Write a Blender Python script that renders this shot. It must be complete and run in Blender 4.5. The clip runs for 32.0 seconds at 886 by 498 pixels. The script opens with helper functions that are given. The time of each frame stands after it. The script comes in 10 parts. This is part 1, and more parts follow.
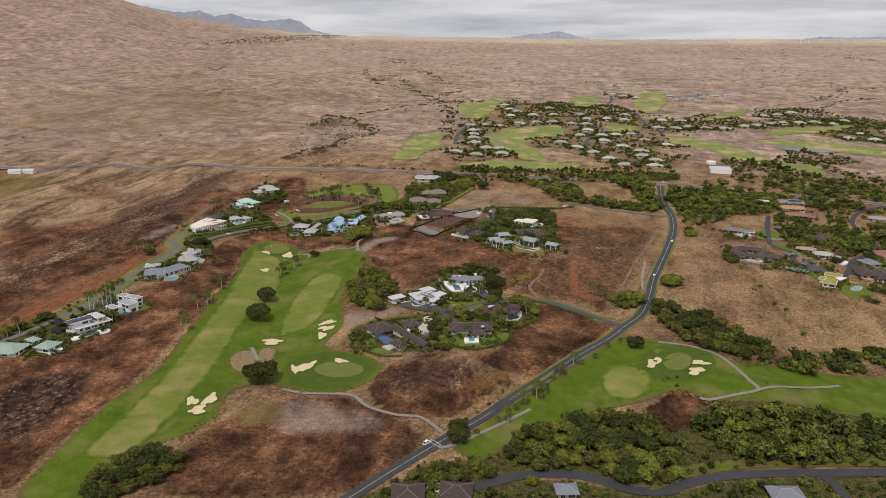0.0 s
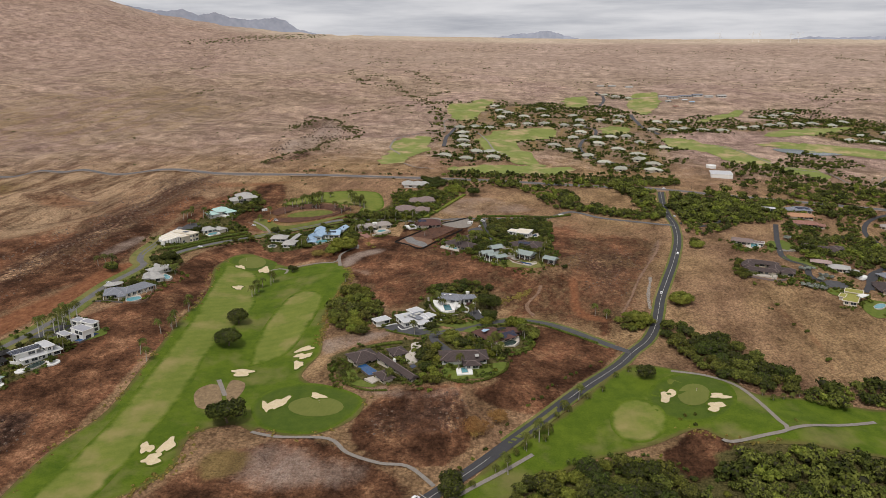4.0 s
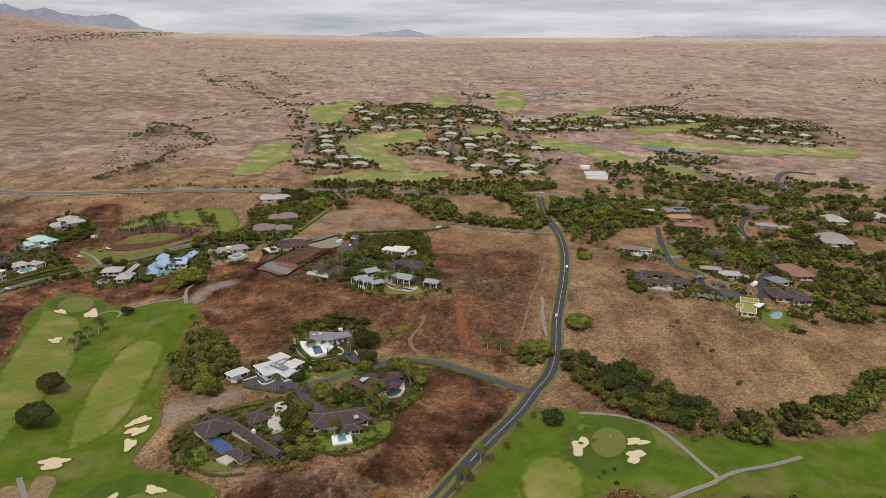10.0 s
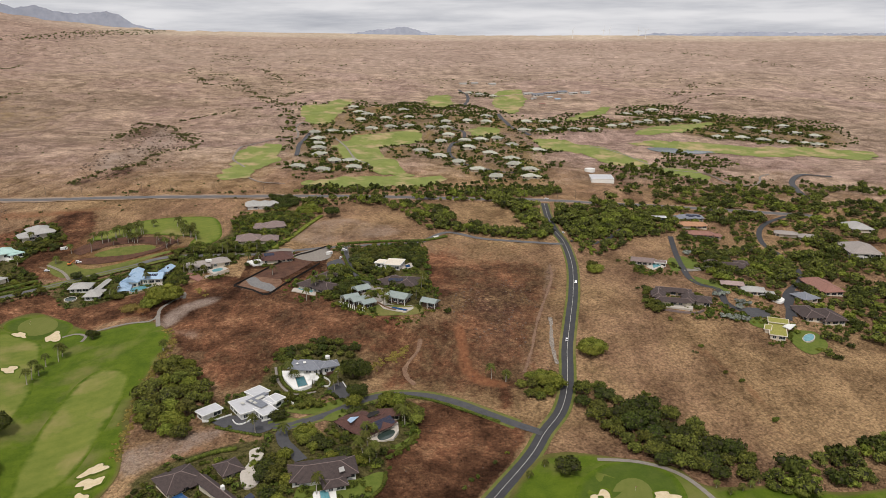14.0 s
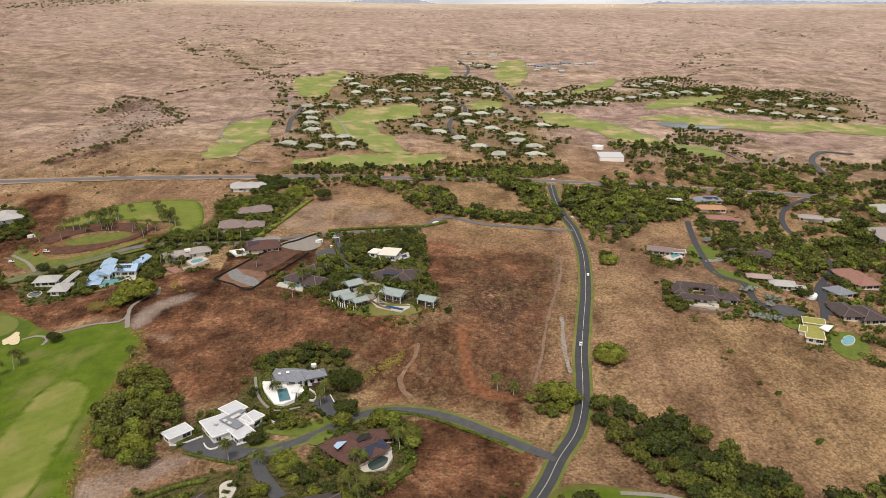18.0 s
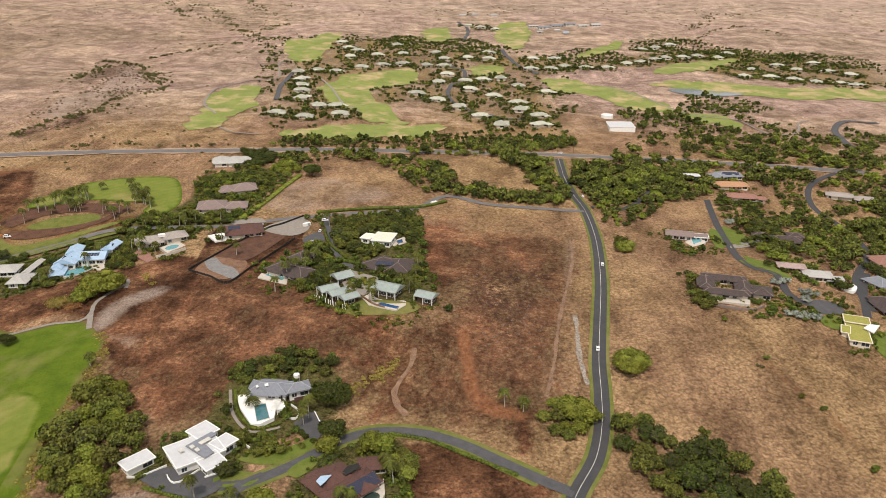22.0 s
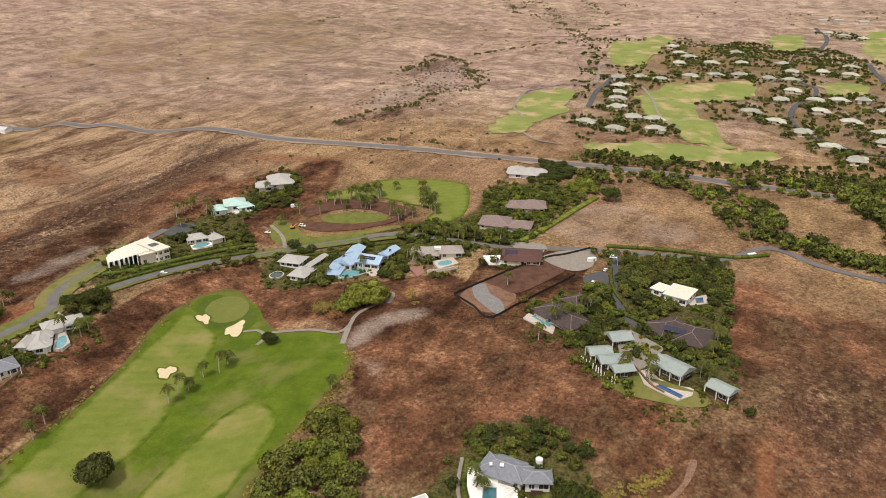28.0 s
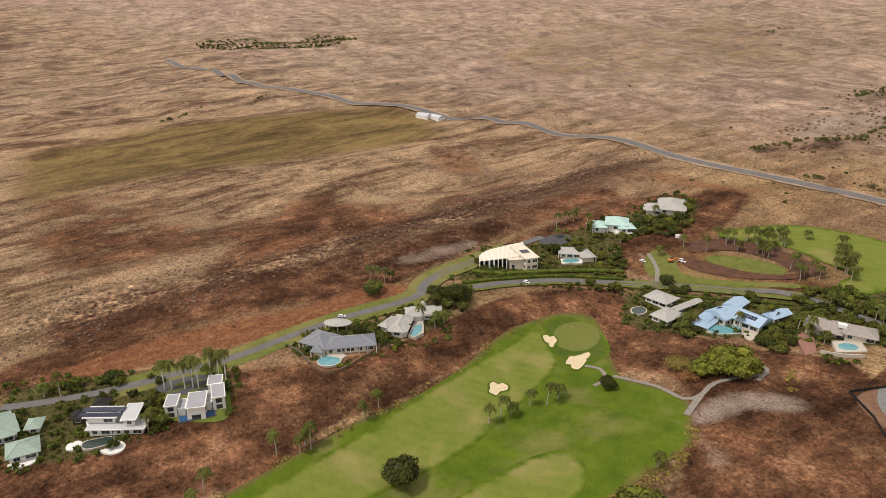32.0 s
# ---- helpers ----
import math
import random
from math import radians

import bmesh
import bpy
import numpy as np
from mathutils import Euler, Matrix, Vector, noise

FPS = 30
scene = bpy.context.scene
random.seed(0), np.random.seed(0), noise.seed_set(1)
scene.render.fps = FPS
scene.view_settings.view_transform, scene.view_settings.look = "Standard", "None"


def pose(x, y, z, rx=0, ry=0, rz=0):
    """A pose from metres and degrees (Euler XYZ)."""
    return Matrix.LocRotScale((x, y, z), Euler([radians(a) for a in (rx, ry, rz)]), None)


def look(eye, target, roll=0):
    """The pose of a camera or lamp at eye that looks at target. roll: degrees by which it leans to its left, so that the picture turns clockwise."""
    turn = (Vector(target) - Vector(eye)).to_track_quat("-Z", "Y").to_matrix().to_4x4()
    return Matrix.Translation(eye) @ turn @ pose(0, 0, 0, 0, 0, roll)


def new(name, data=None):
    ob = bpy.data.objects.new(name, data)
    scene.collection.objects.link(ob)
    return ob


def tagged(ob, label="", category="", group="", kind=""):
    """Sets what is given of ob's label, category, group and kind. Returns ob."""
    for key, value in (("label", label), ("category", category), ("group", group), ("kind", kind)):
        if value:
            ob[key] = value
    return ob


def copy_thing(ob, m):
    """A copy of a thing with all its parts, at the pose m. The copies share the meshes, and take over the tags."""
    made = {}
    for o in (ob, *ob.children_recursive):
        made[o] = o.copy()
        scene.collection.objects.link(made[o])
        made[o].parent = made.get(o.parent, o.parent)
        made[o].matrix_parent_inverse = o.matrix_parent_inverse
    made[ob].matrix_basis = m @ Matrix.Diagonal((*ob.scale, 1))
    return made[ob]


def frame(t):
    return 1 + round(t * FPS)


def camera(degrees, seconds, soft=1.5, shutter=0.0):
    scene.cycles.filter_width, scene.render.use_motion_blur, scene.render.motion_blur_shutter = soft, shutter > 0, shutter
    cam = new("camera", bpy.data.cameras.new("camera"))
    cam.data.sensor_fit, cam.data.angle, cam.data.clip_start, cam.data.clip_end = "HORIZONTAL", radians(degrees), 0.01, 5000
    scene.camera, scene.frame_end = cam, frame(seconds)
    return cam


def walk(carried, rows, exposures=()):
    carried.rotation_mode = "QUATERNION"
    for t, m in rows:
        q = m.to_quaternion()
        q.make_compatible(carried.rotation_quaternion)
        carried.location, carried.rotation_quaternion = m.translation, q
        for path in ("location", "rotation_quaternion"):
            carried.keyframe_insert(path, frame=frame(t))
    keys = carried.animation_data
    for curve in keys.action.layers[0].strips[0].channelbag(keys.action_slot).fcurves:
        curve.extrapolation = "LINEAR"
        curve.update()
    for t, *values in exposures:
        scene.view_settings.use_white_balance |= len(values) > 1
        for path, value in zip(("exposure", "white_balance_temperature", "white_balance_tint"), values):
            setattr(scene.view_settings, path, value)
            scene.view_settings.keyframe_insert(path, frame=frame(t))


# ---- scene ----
import math as _m
from mathutils import geometry

LENS = 62.59
cam = camera(LENS, 32.0, soft=0.8)
PATH = [  # seconds, eye, heading to the left, tilt, roll in degrees
    (0, 0.0, -0.0, 214.5, 0.00, -16.04, -0.09),
    (0.5, -0.2, 7.1, 214.2, 0.02, -16.04, -0.06),
    (1, -0.3, 14.2, 213.9, 0.02, -16.03, -0.03),
    (1.5, -0.4, 21.3, 213.7, 0.02, -16.02, -0.03),
    (2, -0.6, 28.4, 213.4, 0.01, -16.02, -0.03),
    (2.5, -0.7, 35.5, 213.1, -0.01, -16.01, -0.03),
    (3, -0.7, 42.6, 212.8, -0.14, -16.02, -0.03),
    (3.5, -0.7, 49.7, 212.5, -0.45, -16.03, -0.03),
    (4, -0.7, 56.8, 212.3, -0.97, -16.05, -0.03),
    (4.5, -0.7, 63.9, 212.0, -1.68, -16.06, -0.03),
    (5, -0.5, 71.0, 211.8, -3.96, -16.01, -0.02),
    (5.5, -0.3, 78.0, 211.6, -6.26, -16.00, -0.00),
    (6, -0.0, 85.1, 211.4, -8.36, -16.00, 0.02),
    (6.5, 0.3, 92.2, 211.2, -10.40, -16.00, 0.01),
    (7, 0.7, 99.3, 211.1, -11.39, -16.06, 0.01),
    (7.5, 1.1, 106.3, 210.9, -11.37, -16.11, 0.01),
    (8, 1.5, 113.4, 210.7, -11.47, -16.16, 0.01),
    (8.5, 2.0, 120.4, 210.6, -11.50, -16.15, 0.03),
    (9, 2.5, 127.5, 210.4, -11.52, -16.13, 0.05),
    (9.5, 3.3, 134.4, 210.2, -11.54, -16.13, 0.06),
    (10, 4.2, 141.3, 209.9, -11.55, -16.13, 0.06),
    (10.5, 5.3, 148.2, 209.6, -11.56, -16.13, 0.06),
    (11, 6.5, 155.1, 209.2, -11.57, -16.14, 0.06),
    (11.5, 7.8, 161.9, 208.9, -11.59, -16.15, 0.07),
    (12, 9.1, 168.7, 208.6, -11.60, -16.16, 0.07),
    (12.5, 10.4, 175.6, 208.2, -11.62, -16.17, 0.07),
    (13, 11.7, 182.4, 208.0, -11.65, -16.18, 0.07),
    (13.5, 13.1, 189.1, 207.7, -11.73, -16.22, 0.04),
    (14, 14.5, 195.9, 207.5, -11.79, -16.27, 0.01),
    (14.5, 15.9, 202.6, 207.3, -11.79, -16.30, 0.01),
    (15, 17.3, 209.4, 207.0, -11.78, -16.43, 0.01),
    (15.5, 18.7, 216.2, 206.8, -11.76, -16.70, 0.01),
    (16, 20.1, 222.9, 206.6, -11.75, -17.03, 0.01),
    (16.5, 21.4, 229.7, 206.4, -11.74, -17.37, 0.01),
    (17, 22.8, 236.5, 206.2, -11.77, -17.73, 0.01),
    (17.5, 24.1, 243.4, 205.9, -11.82, -18.13, -0.00),
    (18, 25.5, 250.2, 205.7, -11.85, -18.49, 0.00),
    (18.5, 26.8, 257.1, 205.4, -11.88, -18.85, 0.01),
    (19, 28.1, 263.9, 205.2, -11.89, -19.22, 0.02),
    (19.5, 29.5, 270.8, 205.0, -11.89, -19.57, 0.02),
    (20, 30.9, 277.7, 204.8, -11.88, -19.93, 0.02),
    (20.5, 32.3, 284.6, 204.6, -11.88, -20.29, 0.02),
    (21, 33.7, 291.4, 204.5, -11.88, -20.65, 0.02),
    (21.5, 35.0, 298.3, 204.3, -11.92, -21.03, 0.01),
    (22, 36.3, 305.1, 204.2, -11.98, -21.39, 0.00),
    (22.5, 37.6, 311.8, 204.1, -11.99, -21.70, 0.00),
    (23, 38.9, 318.6, 204.0, -11.94, -21.83, 0.01),
    (23.5, 40.0, 325.2, 204.0, -11.99, -21.82, 0.01),
    (24, 41.2, 331.8, 203.9, -12.04, -21.81, -0.00),
    (24.5, 42.2, 338.3, 203.9, -11.04, -21.80, -0.01),
    (25, 43.3, 344.8, 203.8, -7.27, -21.81, -0.03),
    (25.5, 44.2, 351.3, 203.8, -3.37, -21.81, -0.02),
    (26, 45.1, 357.5, 203.8, 0.02, -21.78, -0.01),
    (26.5, 45.9, 363.8, 203.8, 3.16, -21.70, -0.00),
    (27, 46.5, 369.9, 203.9, 6.23, -21.62, 0.01),
    (27.5, 46.8, 376.0, 203.9, 9.42, -21.58, 0.02),
    (28, 46.8, 382.1, 204.0, 12.81, -21.57, 0.02),
    (28.5, 46.6, 388.1, 204.1, 16.39, -21.50, 0.01),
    (29, 46.4, 394.2, 204.3, 20.30, -21.47, 0.03),
    (29.5, 46.1, 400.2, 204.4, 24.41, -21.45, 0.02),
    (30, 45.7, 406.2, 204.6, 28.56, -21.45, 0.03),
    (30.5, 45.1, 412.2, 204.8, 32.75, -21.42, 0.00),
    (31, 44.6, 418.2, 205.0, 37.04, -21.36, -0.02),
    (31.5, 43.9, 424.1, 205.2, 41.37, -21.32, -0.05),
    (32, 43.3, 430.1, 205.5, 45.79, -21.27, -0.10),
]


def facing(x, y, z, yaw, tilt, roll):
    a, b = radians(yaw), radians(tilt)
    ahead = Vector((-math.sin(a) * math.cos(b), math.cos(a) * math.cos(b), math.sin(b)))
    return look((x, y, z), Vector((x, y, z)) + 10 * ahead, roll)


walk(cam, [(t, facing(*row)) for t, *row in PATH], [(0, -0.62, 6350, 13), (8, -0.63, 6350, 13), (14, -0.51, 6400, 13), (16.5, -0.38, 6500, 13), (19, -0.2, 6600, 13), (23, -0.11, 6750, 13), (28, -0.16, 6750, 14), (30, -0.25, 6850, 14), (32, -0.3, 6850, 14)])

# ---- light: a high sun behind thin cloud, grey broken cloud all over ----
SUN_HEIGHT, SUN_TURN = radians(58), radians(200)
sky = bpy.data.worlds.new("sky")
scene.world = sky
sky.use_nodes = True
nt = sky.node_tree
nt.nodes.clear()
out = nt.nodes.new("ShaderNodeOutputWorld")
bg = nt.nodes.new("ShaderNodeBackground")
nish = nt.nodes.new("ShaderNodeTexSky")
nish.sky_type, nish.sun_disc = "NISHITA", False
nish.sun_elevation, nish.sun_rotation = SUN_HEIGHT, SUN_TURN
nish.air_density, nish.dust_density = 1.0, 3.0
co = nt.nodes.new("ShaderNodeTexCoord")
stretch = nt.nodes.new("ShaderNodeMapping")
stretch.inputs["Scale"].default_value = (1.8, 1.8, 17)
cloud = nt.nodes.new("ShaderNodeTexNoise")
cloud.inputs["Scale"].default_value, cloud.inputs["Detail"].default_value, cloud.inputs["Roughness"].default_value = 2.3, 7, 0.56
ramp = nt.nodes.new("ShaderNodeValToRGB")
ramp.color_ramp.elements[0].position, ramp.color_ramp.elements[0].color = 0.32, (10.8, 11.2, 11.9, 1)
ramp.color_ramp.elements[1].position, ramp.color_ramp.elements[1].color = 0.62, (18.8, 18.8, 18.6, 1)
mix = nt.nodes.new("ShaderNodeMix")
mix.data_type = "RGBA"
mix.inputs[0].default_value = 0.93
nt.links.new(co.outputs["Generated"], stretch.inputs[0])
nt.links.new(stretch.outputs[0], cloud.inputs[0])
nt.links.new(cloud.outputs[0], ramp.inputs[0])
nt.links.new(nish.outputs[0], mix.inputs[6])
nt.links.new(ramp.outputs[0], mix.inputs[7])
nt.links.new(mix.outputs[2], bg.inputs[0])
bg.inputs[1].default_value = 0.062
nt.links.new(bg.outputs[0], out.inputs[0])
sun = new("sun", bpy.data.lights.new("sun", "SUN"))
sun.data.energy, sun.data.angle, sun.data.color = 3.35, radians(5), (1.0, 0.95, 0.88)
sun.matrix_world = look((0, 0, 0), (-math.sin(SUN_TURN) * math.cos(SUN_HEIGHT), -math.cos(SUN_TURN) * math.cos(SUN_HEIGHT), -math.sin(SUN_HEIGHT)))


# ---- materials ----
def node(tree, kind, **values):
    n = tree.nodes.new(kind)
    for key, value in values.items():
        n.inputs[key.replace("_", " ")].default_value = value
    return n


def surface(name, dark, light, size=1.0, fine=0.15, rough=0.8, bump=0.3, metal=0.0, vary=0.0, spec=0.3, blotch=0.5):
    """A two-tone surface: blotches of the given size, finer grain, relief, and a shade of its own for each object."""
    m = bpy.data.materials.new(name)
    m.use_nodes = True
    t = m.node_tree
    p = t.nodes["Principled BSDF"]
    p.inputs["Roughness"].default_value, p.inputs["Metallic"].default_value = rough, metal
    p.inputs["Specular IOR Level"].default_value = spec
    where = t.nodes.new("ShaderNodeNewGeometry")
    big = node(t, "ShaderNodeTexNoise", Scale=1 / size, Detail=5, Roughness=0.6)
    small = node(t, "ShaderNodeTexNoise", Scale=1 / fine, Detail=3)
    t.links.new(where.outputs["Position"], big.inputs["Vector"])
    t.links.new(where.outputs["Position"], small.inputs["Vector"])
    blend = node(t, "ShaderNodeMix")
    blend.inputs[0].default_value = 1 - blotch
    t.links.new(big.outputs[0], blend.inputs[2])
    t.links.new(small.outputs[0], blend.inputs[3])
    r = t.nodes.new("ShaderNodeValToRGB")
    r.color_ramp.elements[0].position, r.color_ramp.elements[0].color = 0.34, (*dark, 1)
    r.color_ramp.elements[1].position, r.color_ramp.elements[1].color = 0.66, (*light, 1)
    t.links.new(blend.outputs[0], r.inputs[0])
    colour = r.outputs[0]
    if vary:
        own = t.nodes.new("ShaderNodeObjectInfo")
        span = node(t, "ShaderNodeMapRange")
        span.inputs[3].default_value, span.inputs[4].default_value = 1 - vary, 1 + vary
        t.links.new(own.outputs["Random"], span.inputs[0])
        hsv = node(t, "ShaderNodeHueSaturation")
        t.links.new(span.outputs[0], hsv.inputs["Value"])
        t.links.new(colour, hsv.inputs["Color"])
        colour = hsv.outputs[0]
    t.links.new(colour, p.inputs["Base Color"])
    if bump:
        b = node(t, "ShaderNodeBump", Strength=bump, Distance=fine)
        t.links.new(small.outputs[0], b.inputs["Height"])
        t.links.new(b.outputs[0], p.inputs["Normal"])
    return m


def leafy(name, dark, light, vary=0.2):
    """Foliage: each clump of leaves has its own green, each tree its own shade, and light passes through."""
    m = bpy.data.materials.new(name)
    m.use_nodes = True
    t = m.node_tree
    p = t.nodes["Principled BSDF"]
    p.inputs["Roughness"].default_value, p.inputs["Specular IOR Level"].default_value = 0.75, 0.1
    geo, own = t.nodes.new("ShaderNodeNewGeometry"), t.nodes.new("ShaderNodeObjectInfo")
    patch = node(t, "ShaderNodeTexNoise", Scale=0.1, Detail=3)
    t.links.new(geo.outputs["Position"], patch.inputs["Vector"])
    add = node(t, "ShaderNodeMix")
    add.inputs[0].default_value = 0.6
    t.links.new(geo.outputs["Random Per Island"], add.inputs[2])
    t.links.new(patch.outputs[0], add.inputs[3])
    r = t.nodes.new("ShaderNodeValToRGB")
    r.color_ramp.elements[0].position, r.color_ramp.elements[0].color = 0.2, (*dark, 1)
    r.color_ramp.elements[1].position, r.color_ramp.elements[1].color = 0.8, (*light, 1)
    t.links.new(add.outputs[0], r.inputs[0])
    span = node(t, "ShaderNodeMapRange")
    span.inputs[3].default_value, span.inputs[4].default_value = 1 - vary, 1 + vary
    hue = node(t, "ShaderNodeMapRange")
    hue.inputs[3].default_value, hue.inputs[4].default_value = 0.485, 0.515
    t.links.new(own.outputs["Random"], span.inputs[0])
    t.links.new(own.outputs["Random"], hue.inputs[0])
    hsv = node(t, "ShaderNodeHueSaturation")
    t.links.new(span.outputs[0], hsv.inputs["Value"])
    t.links.new(hue.outputs[0], hsv.inputs["Hue"])
    t.links.new(r.outputs[0], hsv.inputs["Color"])
    dusty = node(t, "ShaderNodeTexNoise", Scale=0.045, Detail=4, Roughness=0.6)
    t.links.new(geo.outputs["Position"], dusty.inputs["Vector"])
    much = node(t, "ShaderNodeMapRange")
    much.inputs[1].default_value, much.inputs[2].default_value, much.inputs[4].default_value = 0.54, 0.76, 0.36
    t.links.new(dusty.outputs[0], much.inputs[0])
    aged = node(t, "ShaderNodeMix")
    aged.data_type = "RGBA"
    aged.inputs[7].default_value = (0.13, 0.115, 0.055, 1)
    t.links.new(much.outputs[0], aged.inputs[0])
    t.links.new(hsv.outputs[0], aged.inputs[6])
    t.links.new(aged.outputs[2], p.inputs["Base Color"])
    return m


def turf(name, dark, light, size=9.0, stripe=0.0, turn=0.0, dry=(0.25, 0.19, 0.09), dryness=0.25, under=None):
    """Mown grass with mowing lanes, worn dry patches and blade grain."""
    m = bpy.data.materials.new(name)
    m.use_nodes = True
    t = m.node_tree
    p = t.nodes["Principled BSDF"]
    p.inputs["Roughness"].default_value, p.inputs["Specular IOR Level"].default_value = 0.9, 0.1
    geo = t.nodes.new("ShaderNodeNewGeometry")
    big = node(t, "ShaderNodeTexNoise", Scale=1 / size, Detail=6, Roughness=0.65)
    fine = node(t, "ShaderNodeTexNoise", Scale=1.3, Detail=4, Roughness=0.7)
    wide = node(t, "ShaderNodeTexNoise", Scale=1 / 34, Detail=5, Roughness=0.6)
    for n in (big, fine, wide):
        t.links.new(geo.outputs["Position"], n.inputs["Vector"])
    blend = node(t, "ShaderNodeMix")
    blend.inputs[0].default_value = 0.4
    t.links.new(big.outputs[0], blend.inputs[2])
    t.links.new(fine.outputs[0], blend.inputs[3])
    value = blend.outputs[0]
    if stripe:
        mp = t.nodes.new("ShaderNodeMapping")
        mp.inputs["Rotation"].default_value[2] = radians(turn)
        t.links.new(geo.outputs["Position"], mp.inputs[0])
        wave = node(t, "ShaderNodeTexWave", Scale=0.314 / stripe, Distortion=1.2, Detail=1)
        t.links.new(mp.outputs[0], wave.inputs[0])
        lanes = node(t, "ShaderNodeMix")
        lanes.inputs[0].default_value = 0.05
        t.links.new(value, lanes.inputs[2])
        t.links.new(wave.outputs[1], lanes.inputs[3])
        value = lanes.outputs[0]
    r = t.nodes.new("ShaderNodeValToRGB")
    r.color_ramp.elements[0].position, r.color_ramp.elements[0].color = 0.32, (*dark, 1)
    r.color_ramp.elements[1].position, r.color_ramp.elements[1].color = 0.68, (*light, 1)
    t.links.new(value, r.inputs[0])
    worn = t.nodes.new("ShaderNodeValToRGB")
    worn.color_ramp.elements[0].position = 0.5
    worn.color_ramp.elements[1].position, worn.color_ramp.elements[1].color = 0.78, (dryness * 2, dryness * 2, dryness * 2, 1)
    worn.color_ramp.elements[0].color = (0, 0, 0, 1)
    t.links.new(wide.outputs[0], worn.inputs[0])
    mixed = node(t, "ShaderNodeMix")
    mixed.data_type = "RGBA"
    mixed.inputs[7].default_value = (*dry, 1)
    t.links.new(worn.outputs[0], mixed.inputs[0])
    t.links.new(r.outputs[0], mixed.inputs[6])
    final = mixed.outputs[2]
    if under:
        low = t.nodes.new("ShaderNodeValToRGB")
        low.color_ramp.elements[0].position, low.color_ramp.elements[0].color = 0.32, (*under[0], 1)
        low.color_ramp.elements[1].position, low.color_ramp.elements[1].color = 0.68, (*under[1], 1)
        t.links.new(value, low.inputs[0])
        edge = t.nodes.new("ShaderNodeAttribute")
        edge.attribute_name = "edge"
        ragged = node(t, "ShaderNodeMath")
        ragged.operation = "MULTIPLY_ADD"
        ragged.inputs[1].default_value = 0.8
        t.links.new(big.outputs[0], ragged.inputs[0])
        t.links.new(edge.outputs["Fac"], ragged.inputs[2])
        cut = node(t, "ShaderNodeMapRange")
        cut.interpolation_type = "SMOOTHSTEP"
        cut.inputs[1].default_value, cut.inputs[2].default_value = 0.5, 1.0
        t.links.new(ragged.outputs[0], cut.inputs[0])
        soft_edge = node(t, "ShaderNodeMix")
        soft_edge.data_type = "RGBA"
        t.links.new(cut.outputs[0], soft_edge.inputs[0])
        t.links.new(low.outputs[0], soft_edge.inputs[6])
        t.links.new(final, soft_edge.inputs[7])
        final = soft_edge.outputs[2]
    t.links.new(final, p.inputs["Base Color"])
    b = node(t, "ShaderNodeBump", Strength=0.4, Distance=0.3)
    t.links.new(fine.outputs[0], b.inputs["Height"])
    t.links.new(b.outputs[0], p.inputs["Normal"])
    return m


